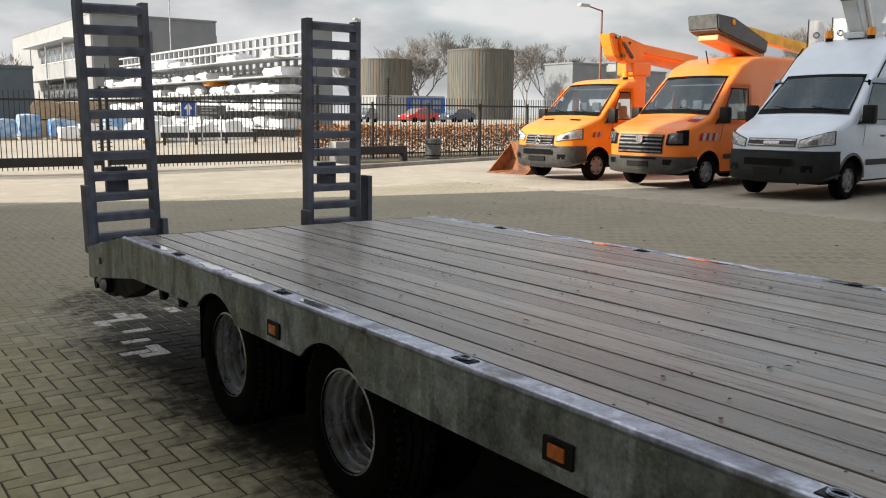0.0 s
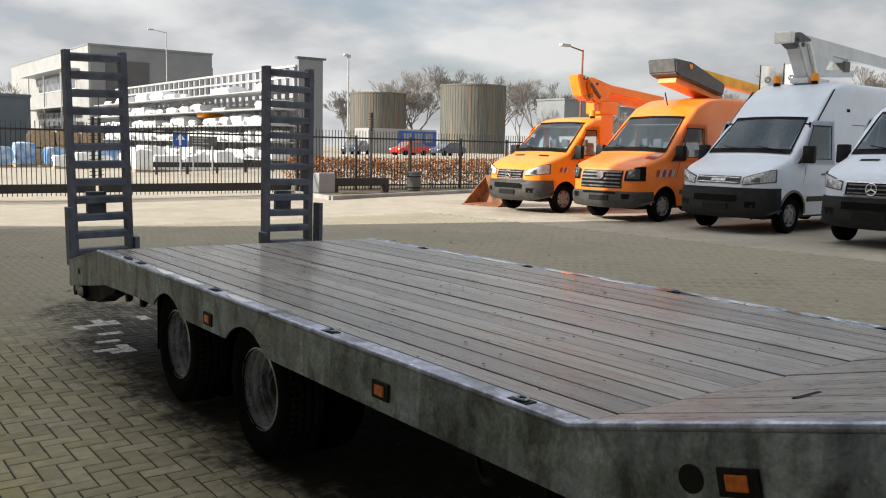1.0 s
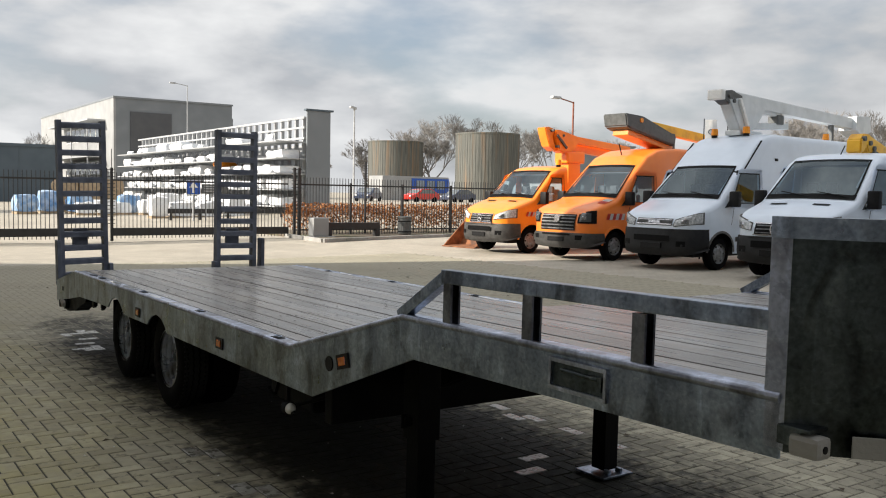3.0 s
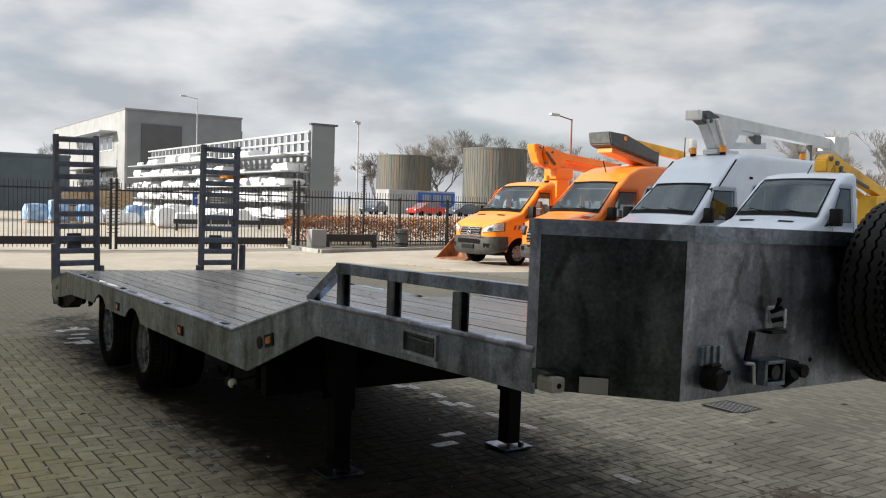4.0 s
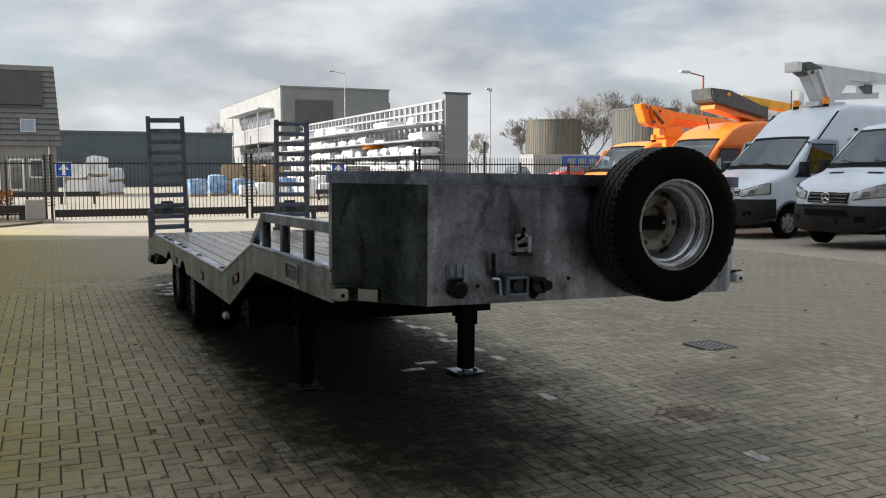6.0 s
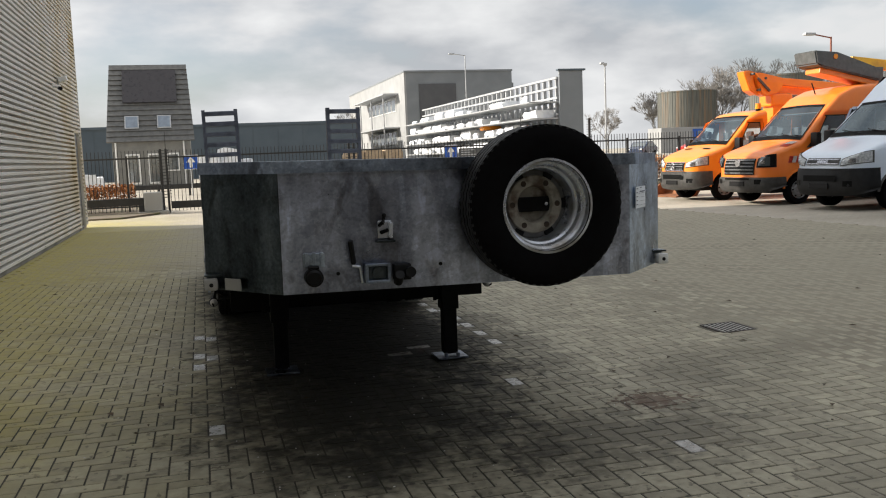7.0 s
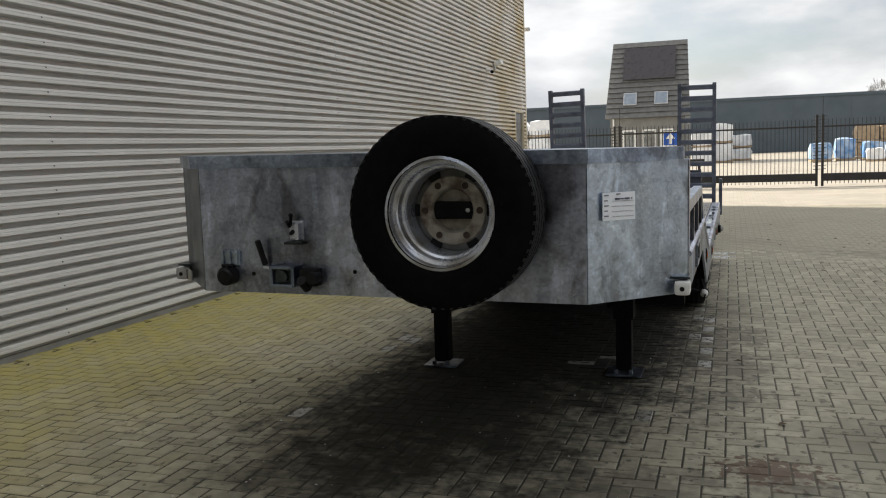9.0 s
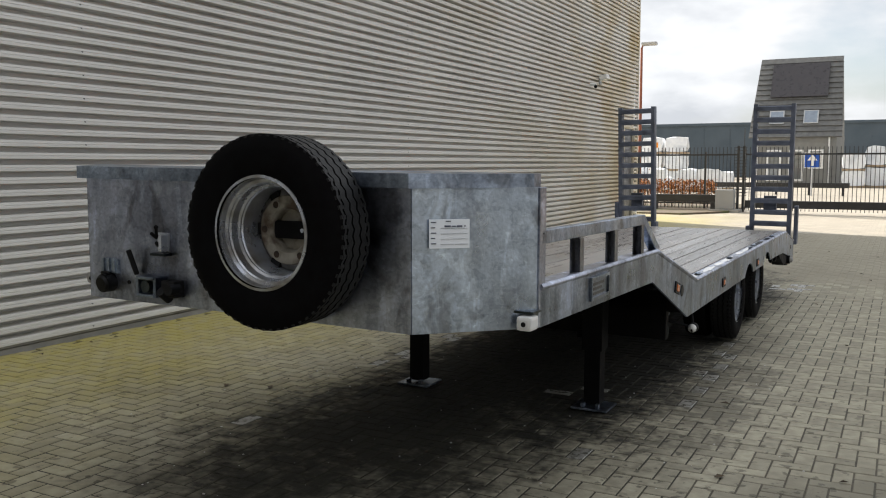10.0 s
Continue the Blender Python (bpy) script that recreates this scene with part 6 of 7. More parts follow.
def boom_yellow(van, v, side_patch, top_patch):
    """White cab with a yellow lift folded behind."""
    part("flatbed", box(BM(), 2.45, 5.4, -0.98, 0.98, 0.72, 0.86, 0.01), WHITEV, van, "white flatbed body")
    part("chassis", box(BM(), 2.2, 5.4, -0.4, 0.4, 0.45, 0.72), BLACKPL, van)
    bm = BM()
    prism(bm, [(2.62, 2.42), (2.64, 2.68), (2.76, 2.80), (2.98, 2.80), (3.25, 2.66), (3.22, 2.44), (2.98, 2.42), (2.88, 2.56), (2.76, 2.42)], -0.15, 0.15, "y")
    bmesh.ops.bevel(bm, geom=bm.edges[:], offset=0.025, segments=2, affect="EDGES")
    part("boom_knuckle", bm, YELLOWP, van, "yellow boom knuckle")
    part("lift_column", box(BM(), 4.6, 5.1, -0.22, 0.22, 0.86, 2.0, 0.03), YELLOWP, van, "yellow lift column")
    arm(van, "boom", (3.0, 0.0, 2.68), (5.9, 0.0, 1.86), 0.22, 0.22, YELLOWP, "yellow boom")
    arm(van, "lower_boom", (3.0, 0.20, 2.50), (5.6, 0.20, 1.72), 0.12, 0.12, YELLOWP)
    for q in ((2.74, 2.70), (2.98, 2.62), (3.14, 2.52)):
        part("pivot_pin", rod(BM(), (q[0], -0.19, q[1]), (q[0], -0.13, q[1]), 0.05, 14), BASKET, van)
    arm(van, "hydraulic_ram", (3.10, -0.17, 2.46), (4.3, -0.17, 2.16), 0.06, 0.06, BASKET)
    part("roof_aerial", rod(BM(), (2.15, 0.0, 2.36), (2.3, 0.0, 2.54), 0.012, 6), BLACKPL, van)


def plain(van, v, side_patch, top_patch):
    pass


VAN_YAW = 3
make_van("short_nose", (14.95, 16.25), VAN_YAW, ORANGE, "orange van cab with folded orange aerial lift", boom_orange)
make_van("square_nose", (14.9, 12.95), VAN_YAW, REDORANGE, "orange high-roof panel van with grey basket lift on top", boom_basket)
make_van("tall_box", (14.75, 9.66), VAN_YAW, WHITEV, "white high-roof panel van with grey telescopic boom", boom_grey)
make_van("short_nose", (14.4, 6.33), VAN_YAW, WHITEV, "white van cab with folded yellow aerial lift", boom_yellow)
make_van("tall_box", (14.6, 3.1), VAN_YAW, WHITEV, "white high-roof panel van at the row's end", plain)


# ---- gate, fence and the verge behind them ----
GATE_Y = 25.45
HEDGE = material("dry_beech_leaf", (0.25, 0.092, 0.025), (0.43, 0.19, 0.062), 9, None, rough=(0.7, 0.9), vary=0.35, island=True)
TWIG = material("brown_twig", (0.10, 0.07, 0.05), (0.16, 0.12, 0.09), 8, None, rough=(0.8, 0.9))
BARK = material("bare_tree_bark", (0.17, 0.16, 0.148), (0.24, 0.226, 0.21), 3, None, rough=(0.8, 0.9))
SIGNBLUE = material("blue_sign", (0.01, 0.07, 0.36), (0.015, 0.09, 0.42), 8, None, rough=(0.35, 0.45))
WRAP = material("white_wrapped_pack", (0.74, 0.76, 0.79), (0.84, 0.85, 0.86), 4, (0.6, 0.63, 0.67), 1.2, (0.35, 0.5), 0, 0.1, 8)
WRAPBLUE = material("blue_wrapped_pack", (0.10, 0.25, 0.5), (0.45, 0.55, 0.68), 2.5, None, rough=(0.35, 0.5))
TIMBER = material("raw_timber", (0.30, 0.22, 0.14), (0.42, 0.32, 0.21), 5, None, rough=(0.7, 0.85))
DARKCLAD = material("blue_grey_cladding", (0.062, 0.086, 0.108), (0.08, 0.105, 0.128), 0.6, None, rough=(0.5, 0.65))
GREYCLAD = material("mid_grey_cladding", (0.170, 0.187, 0.203), (0.205, 0.222, 0.238), 0.5, None, rough=(0.5, 0.65))
WHITEWALL = material("off_white_wall", (0.27, 0.275, 0.275), (0.33, 0.335, 0.335), 0.8, None, rough=(0.6, 0.75))
RACKSTEEL = material("galvanised_rack", (0.36, 0.37, 0.38), (0.48, 0.49, 0.5), 3, None, rough=(0.45, 0.6), metal=0.3)
TANKSKIN = material("rusty_silo_skin", (0.075, 0.078, 0.068), (0.145, 0.145, 0.128), 1.8, (0.19, 0.13, 0.08), 0.5, (0.7, 0.85), 0, 0.1, 5, (3, 3, 0.15), low3=0.52, high3=0.72)
HOUSEWALL = material("grey_house_render", (0.17, 0.17, 0.16), (0.22, 0.22, 0.205), 2, None, rough=(0.7, 0.85))
SHINGLE = material("grey_wood_siding", (0.105, 0.106, 0.102), (0.15, 0.15, 0.145), 3, None, rough=(0.7, 0.85), vary=0.12)
SOLAR = material("solar_panel", (0.03, 0.026, 0.03), (0.045, 0.04, 0.043), 4, None, rough=(0.25, 0.35))
RUST = material("rusty_steel", (0.20, 0.075, 0.03), (0.32, 0.14, 0.06), 9, (0.1, 0.05, 0.03), 3, (0.7, 0.9), 0.2, 0.3)
REDCAR = material("red_car_paint", (0.6, 0.03, 0.02), (0.65, 0.04, 0.025), 4, None, rough=(0.25, 0.35), coat=0.4)
BLUECAR = material("dark_blue_car_paint", (0.04, 0.055, 0.10), (0.06, 0.075, 0.12), 4, None, rough=(0.25, 0.35), coat=0.4)
SOIL = material("verge_soil", (0.11, 0.085, 0.06), (0.17, 0.14, 0.10), 5, (0.09, 0.10, 0.04), 1.0, (0.85, 0.95), 0, 0.4, 30)
LAMPRED = material("red_brown_lamp_post", (0.22, 0.07, 0.04), (0.28, 0.10, 0.06), 6, None, rough=(0.5, 0.65))


def shared(name, bm, mat):
    me = bpy.data.meshes.new(name)
    bm.to_mesh(me)
    bm.free()
    me.materials.append(mat)
    return me


BAR = shared("bar", prism(BM(), [(-0.010, -0.010), (0.010, -0.010), (0.010, 0.010), (-0.010, 0.010)], 0.10, 2.22, "z"), FENCE)


def fence_run(name, x0, x1, y, label, beam_z, gate):
    fence = empty(name, pose(x0, y, 0), label, "gate" if gate else "fence", "yard fence and gates")
    n = int((x1 - x0) / 0.125)
    for k in range(n + 1):
        ob = new("bar", BAR)
        ob.parent, ob.location = fence, (k * (x1 - x0) / n, 0, -0.02 if gate else 0.0)
    bm = box(BM(), 0, x1 - x0, -0.03, 0.03, 1.93, 1.985, 0.004)
    part("top_rail", bm, FENCE, fence)
    if gate:
        bm = box(BM(), 0, x1 - x0, -0.08, 0.08, 0.17, 0.42, 0.01)
        part("bottom_beam", bm, FENCE, fence, "heavy dark bottom beam")
    else:
        bm = box(BM(), 0, x1 - x0, -0.025, 0.025, 0.25, 0.30)
        part("bottom_rail", bm, FENCE, fence)
        x = 0.0
        while x <= x1 - x0:
            part("post", box(BM(), x - 0.03, x + 0.03, -0.05, 0.05, 0, 2.05, 0.004), FENCE, fence)
            x += 2.35
    return fence


def gate_post(x, y, h, spikes):
    """A twin post with rows of short anti-climb spikes."""
    post = empty("gate_post", pose(x, y, 0), "dark steel gate post with spiked anti-climb arms", "gate post", "gate posts")
    for o in (-0.09, 0.09):
        part("upright", box(BM(), o - 0.04, o + 0.04, -0.05, 0.05, 0, h, 0.005), FENCE, post)
    if spikes:
        for k in range(16):
            z = 0.55 + k * (h - 0.5) / 16
            bm = BM()
            rod(bm, (-0.20, 0, z), (0.20, 0, z + 0.02), 0.012, 5)
            part("spike", bm, FENCE, post)
        part("aerial", rod(BM(), (0.09, 0, h), (0.09, 0, h + 0.6), 0.012, 6), FENCE, post)
    return post


fence_run("sliding_gate", 0.58, 6.90, GATE_Y, "dark steel sliding gate leaf with vertical bars", 0.3, True)
fence_run("sliding_gate", 7.14, 13.25, GATE_Y, "dark steel sliding gate leaf with vertical bars", 0.3, True)
fence_run("bar_fence", 13.75, 37.0, GATE_Y + 0.5, "dark steel bar fence along the verge", 0.3, False)
fence_run("bar_fence", -22.0, 0.25, GATE_Y + 0.5, "dark steel bar fence beside the hall", 0.3, False)
gate_post(7.02, GATE_Y, 2.35, True)
gate_post(13.50, GATE_Y - 0.2, 2.55, True)
gate_post(0.41, GATE_Y + 0.1, 2.25, True)
bm = BM()
rod(bm, (16.95, GATE_Y + 0.85, 0), (16.95, GATE_Y + 0.85, 2.9), 0.05, 10)
for k in range(9):
    rod(bm, (16.83, GATE_Y + 0.85, 2.05 + k * 0.1), (17.07, GATE_Y + 0.85, 2.05 + k * 0.1), 0.012, 5)
thing("spiked_post", bm, FENCE, "tall dark fence post with spikes on top", "fence post")


def motor_box(x, y, tail0, tail1):
    unit = empty("gate_motor", pose(x, y, 0), "grey gate motor box on a concrete pad", "gate motor", "gate motors")
    part("housing", box(BM(), -0.30, 0.30, -0.22, 0.22, 0.12, 0.78, 0.04), WHITEWALL, unit, "light grey housing")
    part("pad", box(BM(), -0.5, 0.5, -0.35, 0.35, 0.0, 0.12, 0.02), CONCRETE, unit)
    tail = empty("gate_tail", pose(0, y + 0.1, 0), "dark cantilever tail beam of the sliding gate", "gate rail", "gate tails")
    part("tail_beam", box(BM(), tail0, tail1, -0.10, 0.10, 0.34, 0.60, 0.02), FENCE, tail)
    for q in (tail0 + 0.1, tail1 - 0.1):
        part("roller_stand", box(BM(), q - 0.09, q + 0.09, -0.12, 0.12, 0.0, 0.36, 0.02), FENCE, tail)


motor_box(13.95, GATE_Y - 1.05, 14.3, 16.5)
motor_box(0.0, GATE_Y - 0.35, -2.5, -0.3)

# raised verge with its kerb
bm = prism(BM(), [(13.1, 22.4), (21.0, 24.6), (45.0, 25.2), (45.0, 30.0), (13.6, 30.0), (13.4, 25.9)], -0.1, 0.10, "z")
thing("verge", bm, SOIL, "raised strip of bare soil behind a kerb", "verge", kind="structure")
kerb = empty("kerb", pose(0, 0, 0), "grey concrete kerb edging the verge", "kerb", kind="structure")
for (ax, ay), (bx, by) in (((13.4, 25.9), (13.1, 22.4)), ((13.1, 22.4), (21.0, 24.6)), ((21.0, 24.6), (45.0, 25.2))):
    a, b = Vector((ax, ay, 0.07)), Vector((bx, by, 0.07))
    n = max(1, int((b - a).length))
    for k in range(n):
        part("kerb_stone", beam(BM(), a + (b - a) * (k / n), a + (b - a) * ((k + 0.985) / n), 0.15, 0.16, 0.012), CONCRETE, kerb)
bm = prism(BM(), [(-24, 22.6), (-0.9, 22.6), (0.2, 24.6), (0.2, 30.0), (-24, 30.0)], -0.1, 0.09, "z")
thing("verge", bm, SOIL, "raised strip of bare soil beside the hall", "verge", kind="structure")


def make_bin():
    b = empty("litter_bin", pose(18.0, 25.05, 0.10), "grey cylindrical litter bin on the verge", "litter bin")
    bm = BM()
    lathe(bm, [(0.0, 0.0), (0.22, 0.0), (0.25, 0.04), (0.265, 0.62), (0.28, 0.64), (0.28, 0.70), (0.24, 0.71), (0.23, 0.66), (0.0, 0.64)], 24, Matrix.Rotation(radians(-90), 4, "Y"))
    part("drum", bm, BASKET, b, "", True)
    for z in (0.12, 0.52):
        bm = BM()
        lathe(bm, [(0.262, z - 0.02), (0.275, z), (0.262, z + 0.02)], 24, Matrix.Rotation(radians(-90), 4, "Y"))
        part("band", bm, DARK, b)
    return b


make_bin()


def make_hedge(x0, x1, y, depth, h, n, seed):
    rng = np.random.RandomState(seed)
    hedge = empty("beech_hedge", pose(x0, y, 0.08), "brown winter beech hedge with dry leaves", "hedge", "clipped hedges")
    v, f = [], []
    for k in range(n):
        c = np.array([rng.uniform(0, x1 - x0), rng.uniform(-depth / 2, depth / 2), 0.12 + h * rng.beta(1.6, 1.1) + rng.normal(0, 0.03)])
        a, b = rng.normal(size=3), rng.normal(size=3)
        a = a / np.linalg.norm(a) * rng.uniform(0.035, 0.065)
        b = b / np.linalg.norm(b) * rng.uniform(0.025, 0.045)
        o = len(v)
        v += [c - a, c + b, c + a, c - b]
        f.append((o, o + 1, o + 2, o + 3))
    me = bpy.data.meshes.new("hedge_leaves")
    me.from_pydata([tuple(q) for q in v], [], f)
    me.materials.append(HEDGE)
    leaves = new("hedge_leaves", me)
    leaves.parent = hedge
    tagged(leaves, "dry brown beech leaves", kind="stuff")
    bm = BM()
    for k in range(int((x1 - x0) * 9)):
        x, yy = rng.uniform(0, x1 - x0), rng.uniform(-depth / 2, depth / 2) * 0.8
        rod(bm, (x, yy, -0.1), (x + rng.normal(0, 0.12), yy + rng.normal(0, 0.08), h * rng.uniform(0.7, 1.05)), 0.010, 4, 0.004)
    part("hedge_stems", bm, TWIG, hedge, "thin brown stems")


make_hedge(13.9, 37.0, 27.0, 0.9, 1.05, 21000, 1)
make_hedge(-9.0, -0.7, 27.0, 0.9, 0.85, 7000, 2)


def sign(x, y):
    s = empty("road_sign", pose(x, y, 0), "square blue road sign with a white upward arrow", "road sign", "blue arrow signs")
    part("sign_plate", box(BM(), -0.36, 0.36, -0.02, 0.0, 1.45, 2.17, 0.006), SIGNBLUE, s)
    bm = prism(BM(), [(-0.075, 1.52), (0.075, 1.52), (0.075, 1.80), (0.24, 1.80), (0.0, 2.11), (-0.24, 1.80), (-0.075, 1.80)], -0.026, -0.021, "y")
    part("arrow", bm, WHITEPL, s, "white arrow")
    part("sign_border", box(BM(), -0.385, 0.385, -0.017, -0.003, 1.425, 2.195, 0.004), WHITEPL, s)
    part("sign_post", rod(BM(), (0, 0.03, 0), (0, 0.03, 2.0), 0.04, 10), RACKSTEEL, s)
    return s


sign(15.55, 42.0)
sign(1.16, 42.7)
board = empty("notice_board", pose(16.95, 42.3, 0), "dark green notice board on two posts", "notice board")
part("board_plate", box(BM(), -0.85, 0.65, -0.02, 0.02, 1.50, 2.0, 0.006), BASKET, board)
for k, (a, b) in enumerate(((-0.7, 0.1), (-0.7, -0.1), (-0.7, 0.25))):
    part("board_text", box(BM(), a, b, -0.028, -0.021, 1.86 - k * 0.13, 1.91 - k * 0.13), RACKSTEEL, board)
for q in (-0.6, 0.4):
    part("board_post", rod(BM(), (q, 0.05, 0), (q, 0.05, 1.9), 0.04, 8), RACKSTEEL, board)
for x0, x1, y in ((14.5, 21.5, 43.0), (-4.0, 2.9, 43.3)):
    rail = empty("crash_barrier", pose(x0, y, 0), "low dark crash barrier on short posts", "barrier", "low barriers")
    part("barrier_rail", box(BM(), 0, x1 - x0, -0.06, 0.06, 0.40, 0.66, 0.02), FENCE, rail)
    for q in np.arange(0.2, x1 - x0, 1.6):
        part("barrier_post", box(BM(), q - 0.06, q + 0.06, 0.06, 0.14, 0, 0.6), FENCE, rail)


def bucket():
    b = empty("loader_bucket", pose(16.5, 18.6, 0.04, 0, 0, 10), "rusty steel loader bucket lying beside the orange van", "loader bucket")
    bm = prism(BM(), [(-0.75, 0.0), (0.10, 0.0), (0.35, 0.30), (0.32, 0.85), (0.26, 0.85), (0.26, 0.34), (0.05, 0.06), (-0.75, 0.03)], -0.7, 0.7, "y")
    part("shell", bm, RUST, b)
    for s in (-0.7, 0.66):
        part("side_plate", prism(BM(), [(-0.72, 0.0), (0.10, 0.0), (0.35, 0.30), (0.32, 0.85)], s, s + 0.04, "y"), RUST, b)


bucket()


# ---- buildings in the distance ----
def make_house():
    h = empty("house", pose(-1.75, 62.0, 0.28), "narrow grey timber-clad house with steep slatted roof", "house")
    ze, zr, we, wr = 3.25, 9.15, 3.12, 2.82
    bm = BM()
    prism(bm, [(0.15, -0.4), (9.0, -0.4), (9.0, ze), (4.2, zr - 0.1), (3.4, zr - 0.1), (0.15, ze)], -wr + 0.05, wr - 0.05, "x")
    part("gable_wall", bm, HOUSEWALL, h, "grey plastered walls")
    n = 15
    for k in range(n):
        f0, f1 = k / n, (k + 1) / n
        a = Vector((0, 0.0 + 3.4 * f0, ze + (zr - ze) * f0))
        b = Vector((0, 0.0 + 3.4 * f1, ze + (zr - ze) * f1))
        w = we + (wr - we) * (f0 + f1) / 2
        bm = prism(BM(), [(a.y - 0.14, a.z + 0.02), (b.y - 0.03, b.z + 0.02), (b.y + 0.05, b.z), (a.y + 0.05, a.z - 0.05)], -w, w, "x")
        part("roof_slat", bm, SHINGLE, h)
    ang = math.atan2(zr - ze, 3.4)
    def on_roof(u, f):
        return Matrix.Translation((u, 3.4 * f, ze + (zr - ze) * f)) @ Matrix.Rotation(ang, 4, "X")
    part("solar_panel", box(BM(), -1.95, 1.95, -1.45, 1.45, 0.22, 0.28, 0.01, on_roof(0.05, 0.69)), SOLAR, h, "dark solar panel field")
    for u in (-1.3, 1.0):
        win = part("roof_window", box(BM(), -0.50, 0.50, -0.55, 0.55, 0.13, 0.20, 0.01, on_roof(u, 0.23)), RACKSTEEL, h, "roof window")
        part("pane", box(BM(), -0.42, 0.42, -0.47, 0.47, 0.20, 0.21, 0, on_roof(u, 0.23)), PANE, win)
    for k, x in enumerate((-1.3, 0.2, 1.5)):
        door = part("door" if k == 0 else "window", box(BM(), x - 0.55, x + 0.45, 0.08, 0.16, 0.1 if k < 2 else 1.0, 2.35, 0.01), WHITEPL, h, "white framed opening")
        part("pane", box(BM(), x - 0.42, x + 0.32, 0.06, 0.085, 0.25 if k < 2 else 1.1, 2.22), GLASS, door)
    part("drainpipe", rod(BM(), (-2.5, 0.08, 0), (-2.5, 0.08, ze), 0.06, 8), WHITEPL, h)
    part("drainpipe", rod(BM(), (2.3, 0.08, 0), (2.3, 0.08, ze), 0.06, 8), WHITEPL, h)


PANE = material("sky_lit_window", (0.16, 0.20, 0.26), (0.22, 0.27, 0.33), 3, None, rough=(0.04, 0.08), spec=0.9)
make_house()


def make_dark_shed():
    d = empty("warehouse", pose(-70, 102, 0), "long low blue-grey warehouse beyond the yard", "warehouse")
    part("wall", box(BM(), 0, 91, 0, 20, 0, 6.1), DARKCLAD, d)
    part("roof_edge", box(BM(), -0.1, 91.1, -0.15, 20, 6.1, 6.4), DARKCLAD, d)
    for k in range(30):
        part("panel_joint", box(BM(), 3 * k, 3 * k + 0.05, -0.03, 0.0, 0, 6.1), DARKCLAD, d)


make_dark_shed()

def make_office():
    o = empty("office_building", pose(26.2, 97.7, 0), "off-white and grey office block with window bands", "office building")
    H = 11.72
    part("wall", box(BM(), 0.0, 13.5, 0.0, 40, 0, H), GREYCLAD, o, "mid-grey clad end wall")
    part("side_wall", box(BM(), -0.25, 0.0, 0.0, 40, 0, H), WHITEWALL, o, "off-white long wall")
    part("roof_edge", box(BM(), -0.30, 13.58, -0.12, 40, H, H + 0.2), GREYCLAD, o)
    part("annex", box(BM(), 13.5, 14.8, 3.0, 30, 0, H - 1.2), GREYCLAD, o)
    part("loading_door", box(BM(), 1.55, 6.2, -0.12, 0.0, 5.0, 10.3), BASKETWALL, o, "dark recessed panel")
    for zf, nm in ((7.35, "upper"), (3.2, "lower")):
        for k in range(7):
            y = 5 + k * 2.6
            w = part("window", box(BM(), -0.33, -0.25, y, y + 2.3, zf, zf + 1.7, 0.02), WHITEPL, o)
            part("pane", box(BM(), -0.36, -0.33, y + 0.12, y + 2.18, zf + 0.12, zf + 1.58), GLASS, w)
        part("canopy", box(BM(), -2.2, -0.25, 3.5, 25, zf + 2.0, zf + 2.16), RACKSTEEL, o, "slatted sun canopy")
    for y in (4.0, 12.0, 20.0):
        part("canopy_post", rod(BM(), (-2.1, y, 0), (-2.1, y, 9), 0.08, 8), RACKSTEEL, o)


BASKETWALL = material("dark_slate_panel", (0.07, 0.072, 0.08), (0.085, 0.088, 0.095), 1, None, rough=(0.5, 0.6))
make_office()


def make_rack():
    r = empty("storage_rack", pose(23.67, 45.05, 0) @ Matrix.Diagonal((0.905, 0.905, 0.925, 1)), "tall cantilever storage rack with an end panel", "storage rack")
    part("end_panel", box(BM(), 0.0, 1.75, 0.0, 0.18, 0, 7.15, 0.02), GREYCLAD, r, "plain grey end panel")
    part("end_cap", box(BM(), -0.12, 1.95, -0.08, 0.30, 7.15, 7.27, 0.01), DARKCLAD, r)
    Ln = 38.0
    for k in range(33):
        y = 0.6 + k * Ln / 33
        part("upright", box(BM(), -0.06, 0.18, y - 0.09, y + 0.09, 0, 6.75), RACKSTEEL, r)
    for z in (6.7, 6.05, 5.35, 4.25, 3.2, 2.1):
        part("rail", box(BM(), -0.14, -0.02, 0.2, Ln + 0.6, z - 0.07, z + 0.07), RACKSTEEL, r)
    for z in (5.1, 4.0, 3.0, 1.95, 0.85):
        part("shelf", box(BM(), -2.2, 0.0, 0.2, Ln + 0.6, z - 0.06, z + 0.02), RACKSTEEL, r, "long steel shelf")
    part("back_sheet", box(BM(), 1.0, 1.06, 0.2, Ln + 0.6, 0.0, 5.0), RACKSTEEL, r)
    return r


make_rack()
rng_p = random.Random(11)


def soft_pack(bm, x0, x1, y0, y1, z0, z1):
    """A wrapped bundle with slack corners."""
    box(bm, x0, x1, y0, y1, z0, z1)
    bmesh.ops.subdivide_edges(bm, edges=bm.edges[:], cuts=2, use_grid_fill=True)
    c = Vector(((x0 + x1) / 2, (y0 + y1) / 2, (z0 + z1) / 2))
    for v in bm.verts:
        d = v.co - c
        v.co = c + d * (1 - 0.10 * min(1.0, (d.x / (x1 - x0)) ** 2 * 4 * (d.z / (z1 - z0)) ** 2 * 4)) + Vector((rng_p.uniform(-0.06, 0.06), rng_p.uniform(-0.08, 0.08), rng_p.uniform(-0.07, 0.05) if v.co.z > c.z else 0.0))
    return bm


